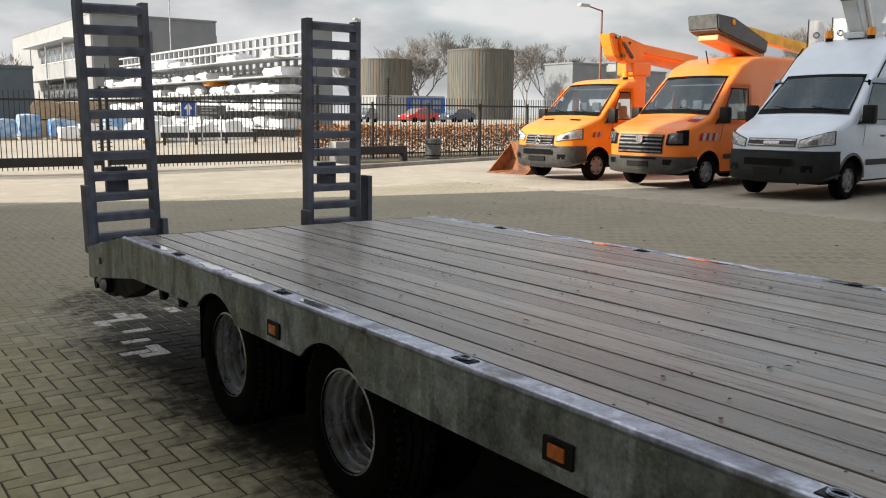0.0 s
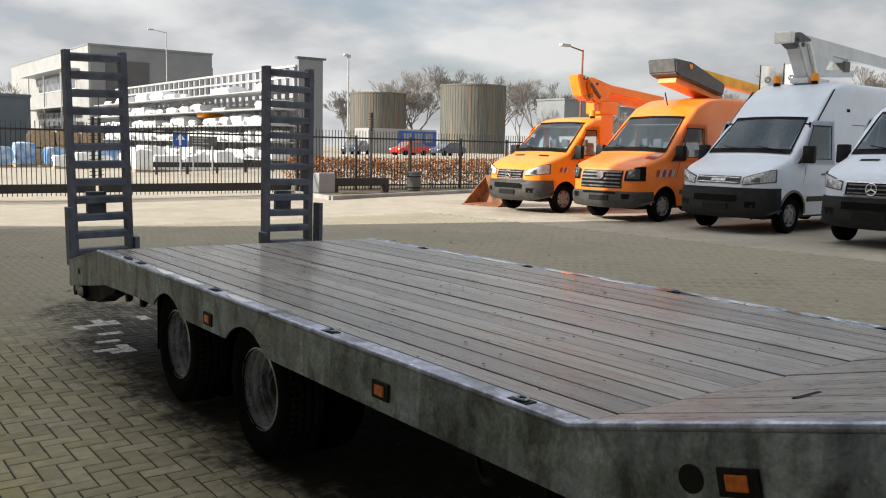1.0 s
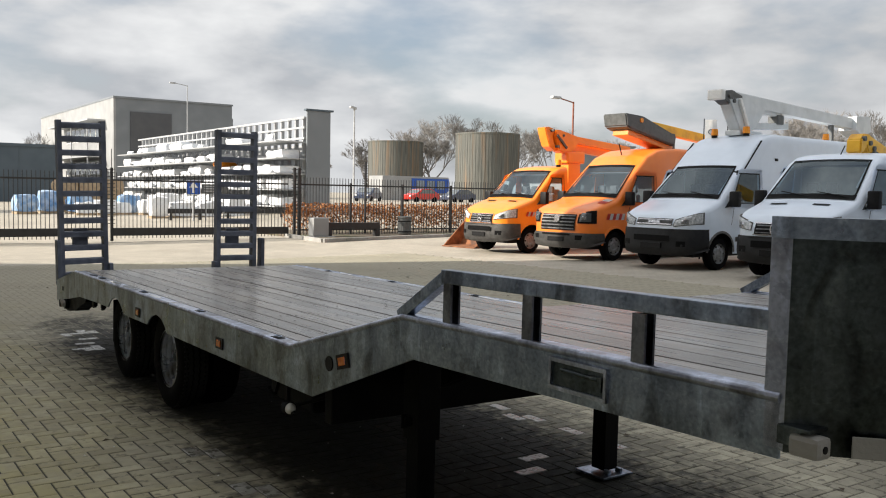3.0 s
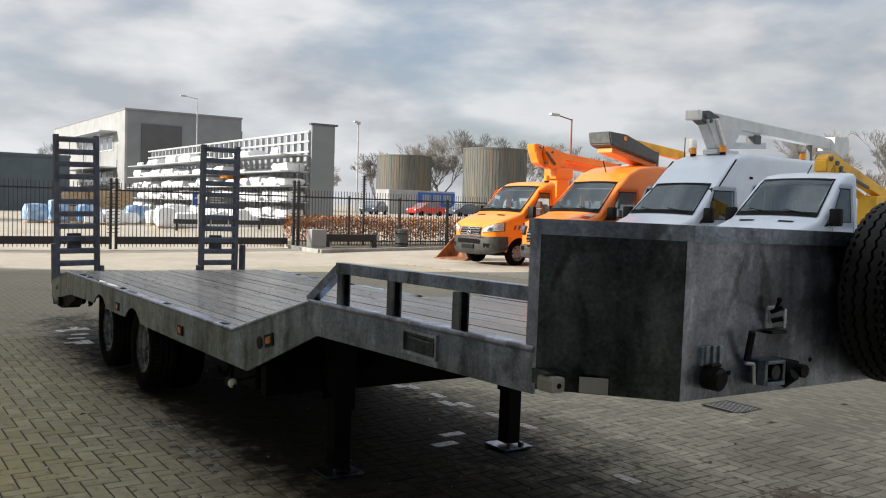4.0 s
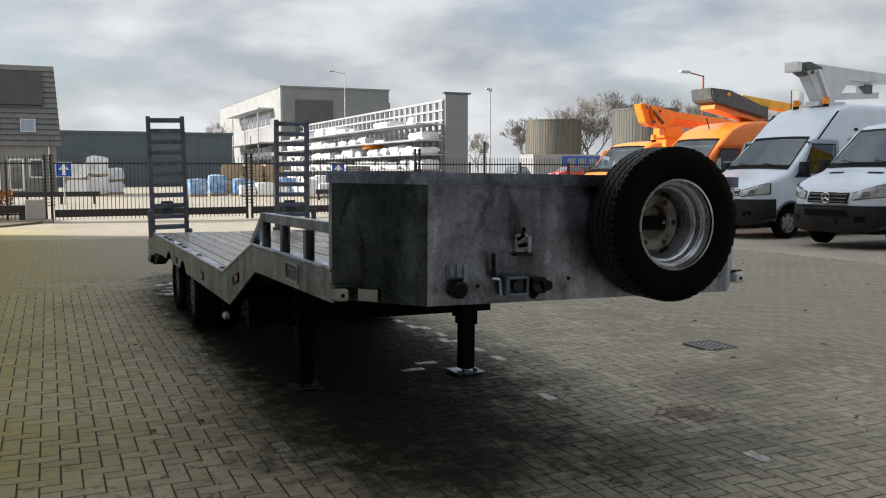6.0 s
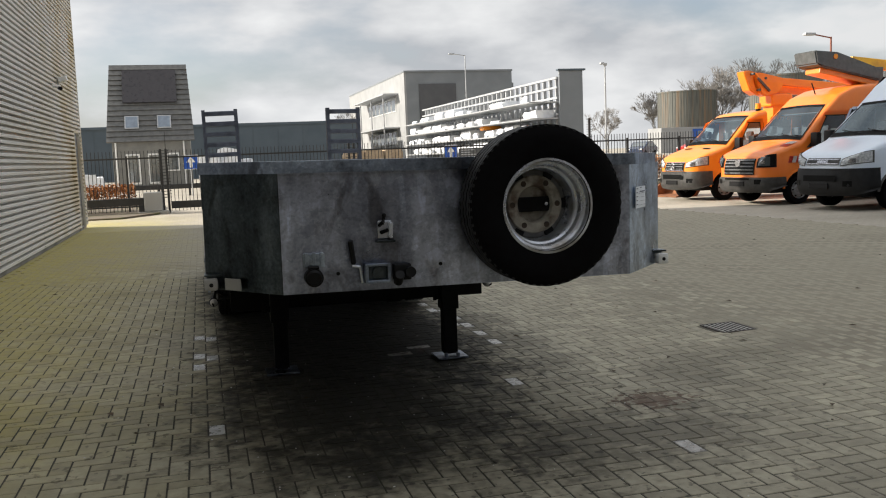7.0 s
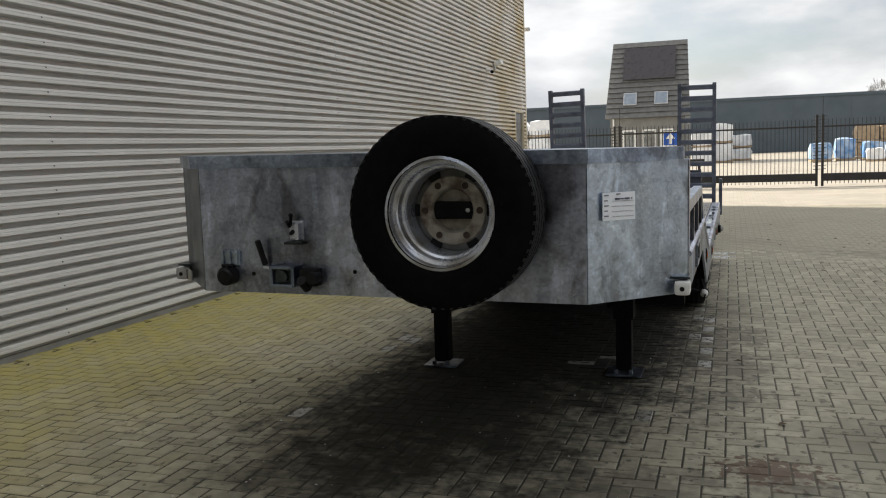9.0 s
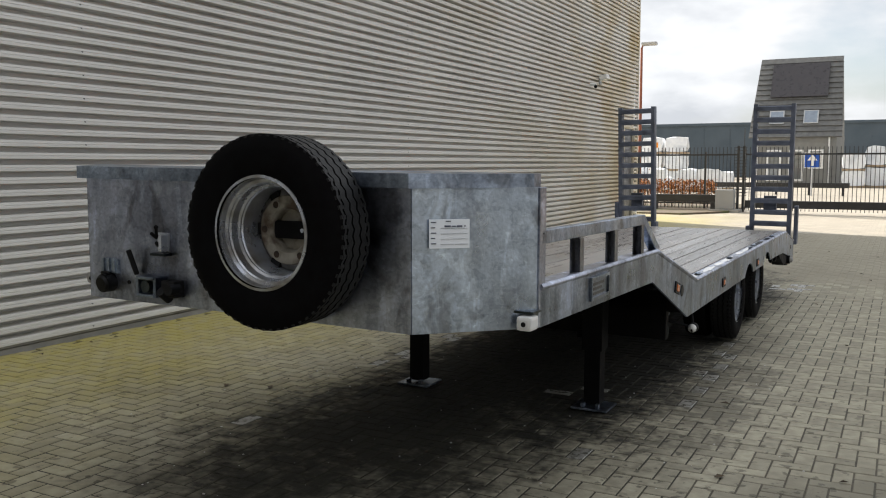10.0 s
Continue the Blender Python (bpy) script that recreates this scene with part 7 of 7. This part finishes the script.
def on_rack(*args, **more):
    """A bundle laid out along the rack, drawn in to the rack's own scale."""
    ob = thing(*args, **more)
    ob.matrix_world = pose(23.67, 45.05, 0) @ Matrix.Diagonal((0.905, 0.905, 0.925, 1)) @ Matrix.Translation((-26.1, -50.3, 0))
    return ob


for z in (0.88, 1.98, 3.03, 4.03, 5.13):
    y = 50.9
    while y < 87:
        ln = rng_p.uniform(1.2, 3.4)
        if rng_p.random() < (0.82 if z < 5 else 0.45):
            on_rack("wrapped_pack", soft_pack(BM(), 24.35 + rng_p.uniform(0, 0.2), 25.95, y, y + ln, z, z + rng_p.uniform(0.36, 0.74)), WRAP,
                  "white plastic-wrapped bundle on the storage rack", "bundle", "bundles on the rack", smooth=True, angle=50)
        y += ln + rng_p.uniform(0.1, 0.7)


for z in (0.88, 1.98, 3.03, 4.03, 5.13):
    y = 51.5
    while y < 86:
        ln = rng_p.uniform(0.8, 2.2)
        if rng_p.random() < (0.55 if z < 5 else 0.3):
            on_rack("wrapped_pack", soft_pack(BM(), 24.0 + rng_p.uniform(0, 0.15), 24.3, y, y + ln, z, z + rng_p.uniform(0.18, 0.42)), WRAP,
                  "white plastic-wrapped bundle on the storage rack", "bundle", "bundles on the rack", smooth=True, angle=50)
        y += ln + rng_p.uniform(0.3, 1.6)
on_rack("wrapped_pack", soft_pack(BM(), 24.3, 25.9, 62.2, 63.1, 3.62, 3.98), BEACON, "orange wrapped bundle on the storage rack", "bundle", "bundles on the rack", smooth=True, angle=50)


def pallets(x0, x1, y, seed, mats):
    rng = random.Random(seed)
    x = x0
    while x < x1:
        w, h = rng.uniform(0.9, 1.5), rng.uniform(0.6, 1.35)
        m = rng.choice(mats)
        word = {"WRAP": "white plastic-wrapped pallet load", "BLUE": "blue and white wrapped pallet load", "TIMBER": "raw timber stack on a pallet"}[m]
        mt = {"WRAP": WRAP, "BLUE": WRAPBLUE, "TIMBER": TIMBER}[m]
        yy = y + rng.uniform(-1.0, 1.0)
        p = empty("pallet_load", pose(x, yy, 0, 0, 0, rng.uniform(-8, 8)), word + " in the neighbouring yard", "pallet load", "pallet loads")
        part("load", soft_pack(BM(), 0, w, 0, 1.1, 0.14, 0.14 + h), mt, p, "", True, 50)
        part("pallet", box(BM(), 0, w, 0, 1.1, 0, 0.13), TIMBER, p)
        x += w + rng.uniform(0.05, 0.5)


pallets(12.0, 20.8, 52.5, 4, ["WRAP", "WRAP", "WRAP"])
pallets(14.6, 21.3, 46.6, 14, ["WRAP"])
pallets(13.6, 16.4, 54.5, 31, ["BLUE"])
pallets(9.2, 12.2, 55.5, 33, ["BLUE"])
pallets(-11.0, -4.6, 46.0, 6, ["WRAP"])
pallets(-12.0, -5.0, 52.0, 7, ["WRAP"])


def wrapped_stack(x, y, layers, label, mark=False, skin=None, lh=1.16):
    """Wrapped loads one on top of another."""
    p = empty("wrapped_stack", pose(x, y, 0, 0, 0, 3), label, "pallet load", "wrapped stacks")
    for k in range(layers):
        z = lh * k
        part("pallet", box(BM(), 0, 1.45, 0, 1.2, z, z + 0.12), TIMBER, p)
        part("load", soft_pack(BM(), 0, 1.45, 0, 1.2, z + 0.12, z + lh - 0.01), skin or WRAP, p, "", True, 50)
    if mark:
        part("label_card", box(BM(), 0.75, 1.15, -0.05, -0.03, 2.75, 3.10), BEACON, p, "orange card")


wrapped_stack(-10.9, 55.0, 3, "tall white plastic-wrapped stack with an orange card", True)
wrapped_stack(-9.3, 55.2, 3, "tall white plastic-wrapped stack beside another")
wrapped_stack(1.55, 60.0, 2, "white plastic-wrapped stack behind the gate")
wrapped_stack(2.95, 61.0, 2, "tall white plastic-wrapped stack behind the gate", lh=1.42)
wrapped_stack(4.35, 66.0, 2, "white plastic-wrapped stack behind the gate", lh=1.0)
for k in range(3):
    wrapped_stack(12.4 + 1.5 * k, 60.0, 2, "brown crates stacked two high", skin=TIMBER)


def silo(x, y, r, h, label):
    s = empty("silo", pose(x, y, 0), label, "silo", "old silos")
    bm = BM()
    up = Matrix.Rotation(radians(-90), 4, "Y")
    lathe(bm, [(r, 0.0), (r, h), (r + 0.08, h), (r + 0.08, h + 0.25), (r - 0.2, h + 0.25), (0, h + 0.5)], 40, up)
    part("shell", bm, TANKSKIN, s, "", True)
    for k in range(64):
        a = 2 * math.pi * (k + 0.5) / 64
        if math.sin(a) < 0.5:
            part("rib", box(BM(), -0.03, 0.03, -0.05, 0.025, 0, h, 0, Matrix.Rotation(a - math.pi / 2, 4, "Z") @ Matrix.Translation((0, r, 0))), TANKSKIN, s)


silo(93.0, 146.0, 5.5, 11.65, "squat rust-streaked grey silo behind the fence")
silo(91.3, 114.0, 5.4, 11.65, "tall rust-streaked grey silo behind the fence")


def lamp(x, y, h, reach, mat, twin=False, yaw=0):
    p = empty("street_lamp", pose(x, y, 0, 0, 0, yaw), "tall street lamp with a slim head", "street lamp", "street lamps")
    part("post", rod(BM(), (0, 0, 0), (0, 0, h), 0.07, 10, 0.045), mat, p)
    part("bracket", rod(BM(), (0, 0, h - 0.05), (-reach, 0, h + 0.12), 0.035, 8), mat, p)
    part("lamp_head", box(BM(), -reach - (0.2 if twin else 0.55), -reach + 0.05, -0.13, 0.13, h + 0.06, h + 0.20, 0.05), RACKSTEEL, p, "lamp head")
    if twin:
        part("floodlight", box(BM(), -0.06, 0.12, -0.08, 0.08, h - 0.02, h + 0.16, 0.03), RACKSTEEL, p)


lamp(31.9, 30.5, 6.66, 1.0, LAMPRED)
lamp(26.0, 43.4, 6.72, 0.12, RACKSTEEL, True)
lamp(28.8, 81.7, 11.85, 1.2, RACKSTEEL)
lamp(-3.95, 28.8, 6.15, 0.05, LAMPRED, False, 180)


def car(x, y, yaw, mat, label, z=0.0):
    c = empty("car", pose(x, y, z, 0, 0, yaw), label, "car", "cars beyond the fence")
    body = [(0, 0.35), (0.02, 0.75), (0.9, 0.92), (1.55, 1.42), (2.9, 1.46), (3.7, 1.0), (4.1, 0.92), (4.15, 0.35)]
    bm = prism(BM(), body, -0.84, 0.84, "y")
    bmesh.ops.bevel(bm, geom=bm.edges[:], offset=0.07, segments=2, affect="EDGES")
    part("body", bm, mat, c, "", True, 40)
    for s in (-1, 1):
        w = part("side_window", prism(BM(), [(1.15, 0.95), (1.65, 1.36), (2.85, 1.39), (3.45, 0.97)], s * 0.845, s * 0.85, "y"), GLASS, c)
        part("headlamp", box(BM(), -0.02, 0.12, s * 0.62 - 0.15, s * 0.62 + 0.15, 0.62, 0.76, 0.03), HEADLAMP, c)
        for q in (0.8, 3.3):
            bm = BM()
            lathe(bm, [(0, 0.1), (0.2, 0.1), (0.3, 0.09), (0.31, 0.0), (0.3, -0.09), (0, -0.1)], 20, pose(q, s * 0.76, 0.31, 0, 0, 90))
            part("wheel", bm, RUBBER, c, "", True)
    part("windscreen", prism(BM(), [(0.95, 0.96), (1.55, 1.40), (1.56, 1.42), (0.93, 0.98)], -0.7, 0.7, "y"), GLASS, c)


car(48.1, 72.0, 8, REDCAR, "red hatchback parked beyond the hedge", 0.75)
car(53.4, 72.6, 10, BLUECAR, "dark blue car parked beyond the hedge", 0.75)
car(42.9, 72.0, 40, BLUECAR, "dark car parked beyond the hedge", 0.75)
cabin = empty("site_cabin", pose(53.2, 85.0, 0.75) @ Matrix.Diagonal((1.27, 1.27, 1.15, 1)), "white and blue site cabin beyond the fence", "cabin")
part("cabin_wall", box(BM(), 0, 7.5, 0, 2.5, 0, 2.6, 0.03), WHITEWALL, cabin)
part("cabin_panel", box(BM(), 3.2, 7.5, -0.05, 0.0, 0.9, 2.4), SIGNBLUE, cabin, "blue panel")
for k in range(3):
    part("cabin_window", box(BM(), 3.7 + k * 1.2, 4.6 + k * 1.2, -0.09, -0.05, 1.3, 2.2), PANE, cabin)
for x0, x1, y, h in ((124, 133.5, 126, 11.6), (136.2, 140.2, 126, 12.2), (140.2, 156.5, 130, 10.9)):
    t = empty("far_building", pose(x0, y, 0), "plain pale shed far behind the parked vans", "building", "far sheds")
    part("wall", box(BM(), 0, x1 - x0, 0, 8, 0, h), WHITEWALL if x1 - x0 < 5 else GREYCLAD, t)
    part("roof", box(BM(), -0.2, x1 - x0 + 0.2, -0.2, 8.2, h, h + 0.3), GREYCLAD, t)


def banner_flag(x, y, h):
    b = empty("banner_flag", pose(x, y, fall(x, y), 0, 0, -55), "narrow white banner flag on a dark pole between the vans", "flag", "banner flags")
    part("pole", rod(BM(), (0, 0, 0), (0, 0, h), 0.022, 8, 0.012), BLACKPL, b, "dark pole")
    sway = [(0.0, 0.03), (0.012, 0.12), (-0.008, 0.22), (0.006, 0.32)]
    outline = sway + [(q - 0.006, w) for q, w in reversed(sway)]
    part("cloth", prism(BM(), [(w, q) for q, w in outline], 1.3, h - 0.03, "z"), WHITEPL, b, "white cloth")
    for z in (h - 0.35, h - 0.75):
        ring = BM()
        for k in range(14):
            a, c = 2 * math.pi * k / 14, 2 * math.pi * (k + 1) / 14
            rod(ring, (0.175 + 0.06 * math.cos(a), -0.022, z + 0.06 * math.sin(a)), (0.175 + 0.06 * math.cos(c), -0.022, z + 0.06 * math.sin(c)), 0.012, 6)
        part("mark", ring, BLUECAR, b, "plain dark ring mark")


banner_flag(19.6, 11.45, 3.82)
banner_flag(18.55, 11.4, 3.70)

# ---- bare trees ----
def bare_tree(seed, h):
    rng = random.Random(seed)
    trunk, crown = BM(), BM()
    last = 8

    def tube(bm, a, b, r0, r1, n):
        d = (b - a).normalized()
        u = d.orthogonal().normalized()
        w = d.cross(u)
        p = [bm.verts.new(a + (u * math.cos(2 * math.pi * k / n) + w * math.sin(2 * math.pi * k / n)) * r0) for k in range(n)]
        q = [bm.verts.new(b + (u * math.cos(2 * math.pi * k / n) + w * math.sin(2 * math.pi * k / n)) * r1) for k in range(n)]
        for k in range(n):
            bm.faces.new((p[k], p[(k + 1) % n], q[(k + 1) % n], q[k]))

    def grow(a, d, ln, r, depth):
        b = a + d * ln
        tube(trunk if depth == 0 else crown, a, b, r, r * 0.62, 7 if depth == 0 else (5 if depth < 3 else 3))
        if depth >= last:
            return
        for k in range(rng.choice((2, 2, 3)) if depth < 5 else 3):
            nd = (d + Vector((rng.gauss(0, 0.36), rng.gauss(0, 0.36), rng.gauss(0.16, 0.22)))).normalized()
            grow(a + d * ln * rng.uniform(0.72, 1.0), nd, ln * rng.uniform(0.66, 0.9), max(r * 0.64, 0.026), depth + 1)

    grow(Vector((0, 0, -0.2)), Vector((rng.gauss(0, 0.04), rng.gauss(0, 0.04), 1)).normalized(), h * 0.25, h * 0.018, 0)
    tree = empty("tree", pose(0, 0, 0), "bare winter tree with fine branching", "tree", "bare trees")
    part("trunk", trunk, BARK, tree, "", True)
    part("crown", crown, BARK, tree, "leafless branches")
    return tree


kinds = [bare_tree(21, 14.0), bare_tree(22, 15.0), bare_tree(23, 13.0)]
groves = [(74, 104, 1.0), (80, 106, 1.15), (86, 103, 1.1), (92, 108, 1.1), (98, 104, 0.95), (68, 112, 0.9), (62, 118, 0.85), (46, 112, 0.8), (52, 120, 0.8), (106, 100, 1.0), (112, 104, 0.9),
         (95, 84, 0.9), (100, 72, 0.95), (96, 60, 1.0), (94, 53, 1.0), (90, 41, 1.0), (84, 34, 1.0), (90, 28, 1.1), (83, 22, 0.95), (98, 40, 1.1), (102, 55, 1.0), (80, 12, 0.9), (64, 106, 0.9), (70, 102, 1.0), (77, 110, 1.1), (83, 100, 1.05), (89, 112, 1.2), (95, 100, 1.1), (101, 112, 1.1),
         (97, 66, 1.1), (94, 55, 1.1), (97, 50, 1.05), (93, 44, 1.0), (96, 34, 1.1), (87, 28, 1.0), (93, 18, 1.1), (108, 50, 1.2), (106, 62, 1.2), (104, 30, 1.2),
         (21, 134, 0.6), (23, 130, 0.7)]
spots = [(0.5 + (x - 0.5) * 1.35, (y + 5) * 1.35 - 5, s * (1.2 if y > 98 and x > 66 else 0.95 if y > 98 else 1.12)) if x > 40 else (x, y, s) for x, y, s in groves]

def past_silos(x, y, s):
    """Trees stand beside and behind the silos, not between them and the yard."""
    for sx, sy, r in ((93.0, 146.0, 5.5), (91.3, 114.0, 5.4)):
        a, b = Vector((x - 3, y + 3)), Vector((sx - 3, sy + 3))
        side = abs(a.x * b.y - a.y * b.x) / b.length
        if a.length < b.length + 4 and side * b.length / a.length < r + 4.0:
            a *= (b.length + 12) / a.length
            x, y, s = a.x + 3, a.y - 3, s * 1.2
    return x, y, s


spots = [past_silos(*q) for q in spots]
rng_t = random.Random(4)
for k, (x, y, s) in enumerate(spots):
    if k < 3:
        t = kinds[k]
        t.matrix_world = pose(x, y, 0, 0, 0, rng_t.uniform(0, 360)) @ Matrix.Diagonal((s * 0.9, s * 0.9, s * 0.85, 1))
    else:
        t = copy_thing(kinds[k % 3], pose(x, y, 0, 0, 0, rng_t.uniform(0, 360)))
        t.scale = (s * 0.9, s * 0.9, s * 0.85)


# ---- small things in the yard ----
def make_drain():
    d = empty("drain_grate", pose(6.21, 0.25, fall(6.1) + 0.002, 0, 0, 0), "cast-iron drain grate set in the paving", "drain")
    bm = BM()
    for a in ((-0.18, 0.18, -0.20, -0.175), (-0.18, 0.18, 0.175, 0.20), (-0.18, -0.155, -0.175, 0.175), (0.155, 0.18, -0.175, 0.175)):
        box(bm, *a, -0.03, 0.009, 0.002)
    part("frame", bm, IRON, d)
    for k in range(7):
        x = -0.1329 + k * 0.0443
        part("grate_bar", box(BM(), x - 0.009, x + 0.009, -0.175, 0.175, -0.03, 0.0075, 0.001), GRATE, d)
    # Black slab just under the bar tops stands in for the pit's darkness.
    part("pit", box(BM(), -0.155, 0.155, -0.175, 0.175, -0.06, 0.006), RUBBER, d, "black slab standing in for the pit's darkness")


GRATE = material("worn_cast_grate", (0.34, 0.33, 0.30), (0.46, 0.45, 0.42), 20, None, rough=(0.5, 0.7), bump=0.2)
make_drain()


def wall_fittings():
    g = empty("wall_lamp", pose(WALL_X + 0.09, 15.7, 3.70), "grey floodlight on the hall wall", "wall lamp")
    part("bracket", box(BM(), 0.0, 0.05, -0.06, 0.06, -0.1, 0.1, 0.01), RACKSTEEL, g)
    part("lamp_body", box(BM(), 0.05, 0.24, -0.13, 0.13, -0.03, 0.09, 0.02, Matrix.Rotation(radians(-15), 4, "Y")), WHITEPL, g)
    c = empty("camera_unit", pose(WALL_X + 0.10, 14.95, 3.55), "small dark security camera on the hall wall", "security camera")
    part("mount", rod(BM(), (0, 0, 0), (0.16, 0, -0.02), 0.035, 8), WHITEPL, c)
    part("housing", rod(BM(), (0.12, 0.06, -0.04), (0.18, -0.12, -0.07), 0.04, 12), BLACKPL, c)


wall_fittings()
LEAF = material("fallen_leaf", (0.05, 0.035, 0.02), (0.09, 0.06, 0.03), 20, None, rough=(0.7, 0.9), vary=0.3, island=True)
rng_l = np.random.RandomState(8)
v, f = [], []
for k in range(150):
    x, y = rng_l.uniform(-1.2, 12.0), rng_l.uniform(-6.0, 13.0)
    z, s, a = fall(x, y) + 0.011, rng_l.uniform(0.015, 0.045), rng_l.uniform(0, 6.28)
    o = len(v)
    ca, sa = math.cos(a) * s, math.sin(a) * s
    v += [(x - ca, y - sa, z), (x + sa * 0.5, y - ca * 0.5, z + 0.012), (x + ca, y + sa, z + 0.004), (x - sa * 0.5, y + ca * 0.5, z + 0.010)]
    f.append((o, o + 1, o + 2, o + 3))
me = bpy.data.meshes.new("fallen_leaves")
me.from_pydata(v, [], f)
me.materials.append(LEAF)
tagged(new("fallen_leaves", me), "scattered dry leaves on the paving", "leaves", kind="stuff")

v, f = [], []
for k in range(90):
    x, y = TX + rng_l.uniform(-1.05, 1.05), rng_l.uniform(0.7, 4.5)
    z, q, a = 0.877 - (y - 0.585) * 0.0066 + 0.0046 - 0.0073 * (x - TX) + 0.0035 * (y - 2.0), rng_l.uniform(0.004, 0.016), rng_l.uniform(0, 6.28)
    o = len(v)
    ca, sa = math.cos(a) * q, math.sin(a) * q
    v += [(x - ca, y - sa, z), (x + sa * 0.6, y - ca * 0.6, z + 0.004), (x + ca, y + sa, z + 0.001), (x - sa * 0.6, y + ca * 0.6, z + 0.003)]
    f.append((o, o + 1, o + 2, o + 3))
me = bpy.data.meshes.new("deck_litter")
me.from_pydata(v, [], f)
me.materials.append(LEAF)
tagged(new("deck_litter", me), "small dark flakes scattered on the wooden deck", "litter", kind="stuff")

CHIP = material("pale_stone_chip", (0.45, 0.44, 0.40), (0.7, 0.69, 0.66), 30, None, rough=(0.7, 0.9))
v, f = [], []
for k in range(260):
    x = rng_l.uniform(-1.2, 7.0)
    y = rng_l.uniform(-6.0, 7.0)
    if k % 2:
        x, y = 2.6 + rng_l.normal(0, 1.3), rng_l.normal(-1.0, 1.8)
    z, s, a = fall(x, y) + 0.0055, rng_l.uniform(0.003, 0.011), rng_l.uniform(0, 6.28)
    o = len(v)
    for q in range(4):
        rr = s * rng_l.uniform(0.5, 1.2)
        v.append((x + rr * math.cos(a + q * 1.57), y + rr * math.sin(a + q * 1.57), z))
    v.append((x, y, z + s * 0.6))
    f += [(o + q, o + (q + 1) % 4, o + 4) for q in range(4)]
me = bpy.data.meshes.new("stone_chips")
me.from_pydata(v, [], f)
me.materials.append(CHIP)
tagged(new("stone_chips", me), "tiny pale stone chips scattered on the paving", "stone chips", kind="stuff")


pavement = make_pavement()
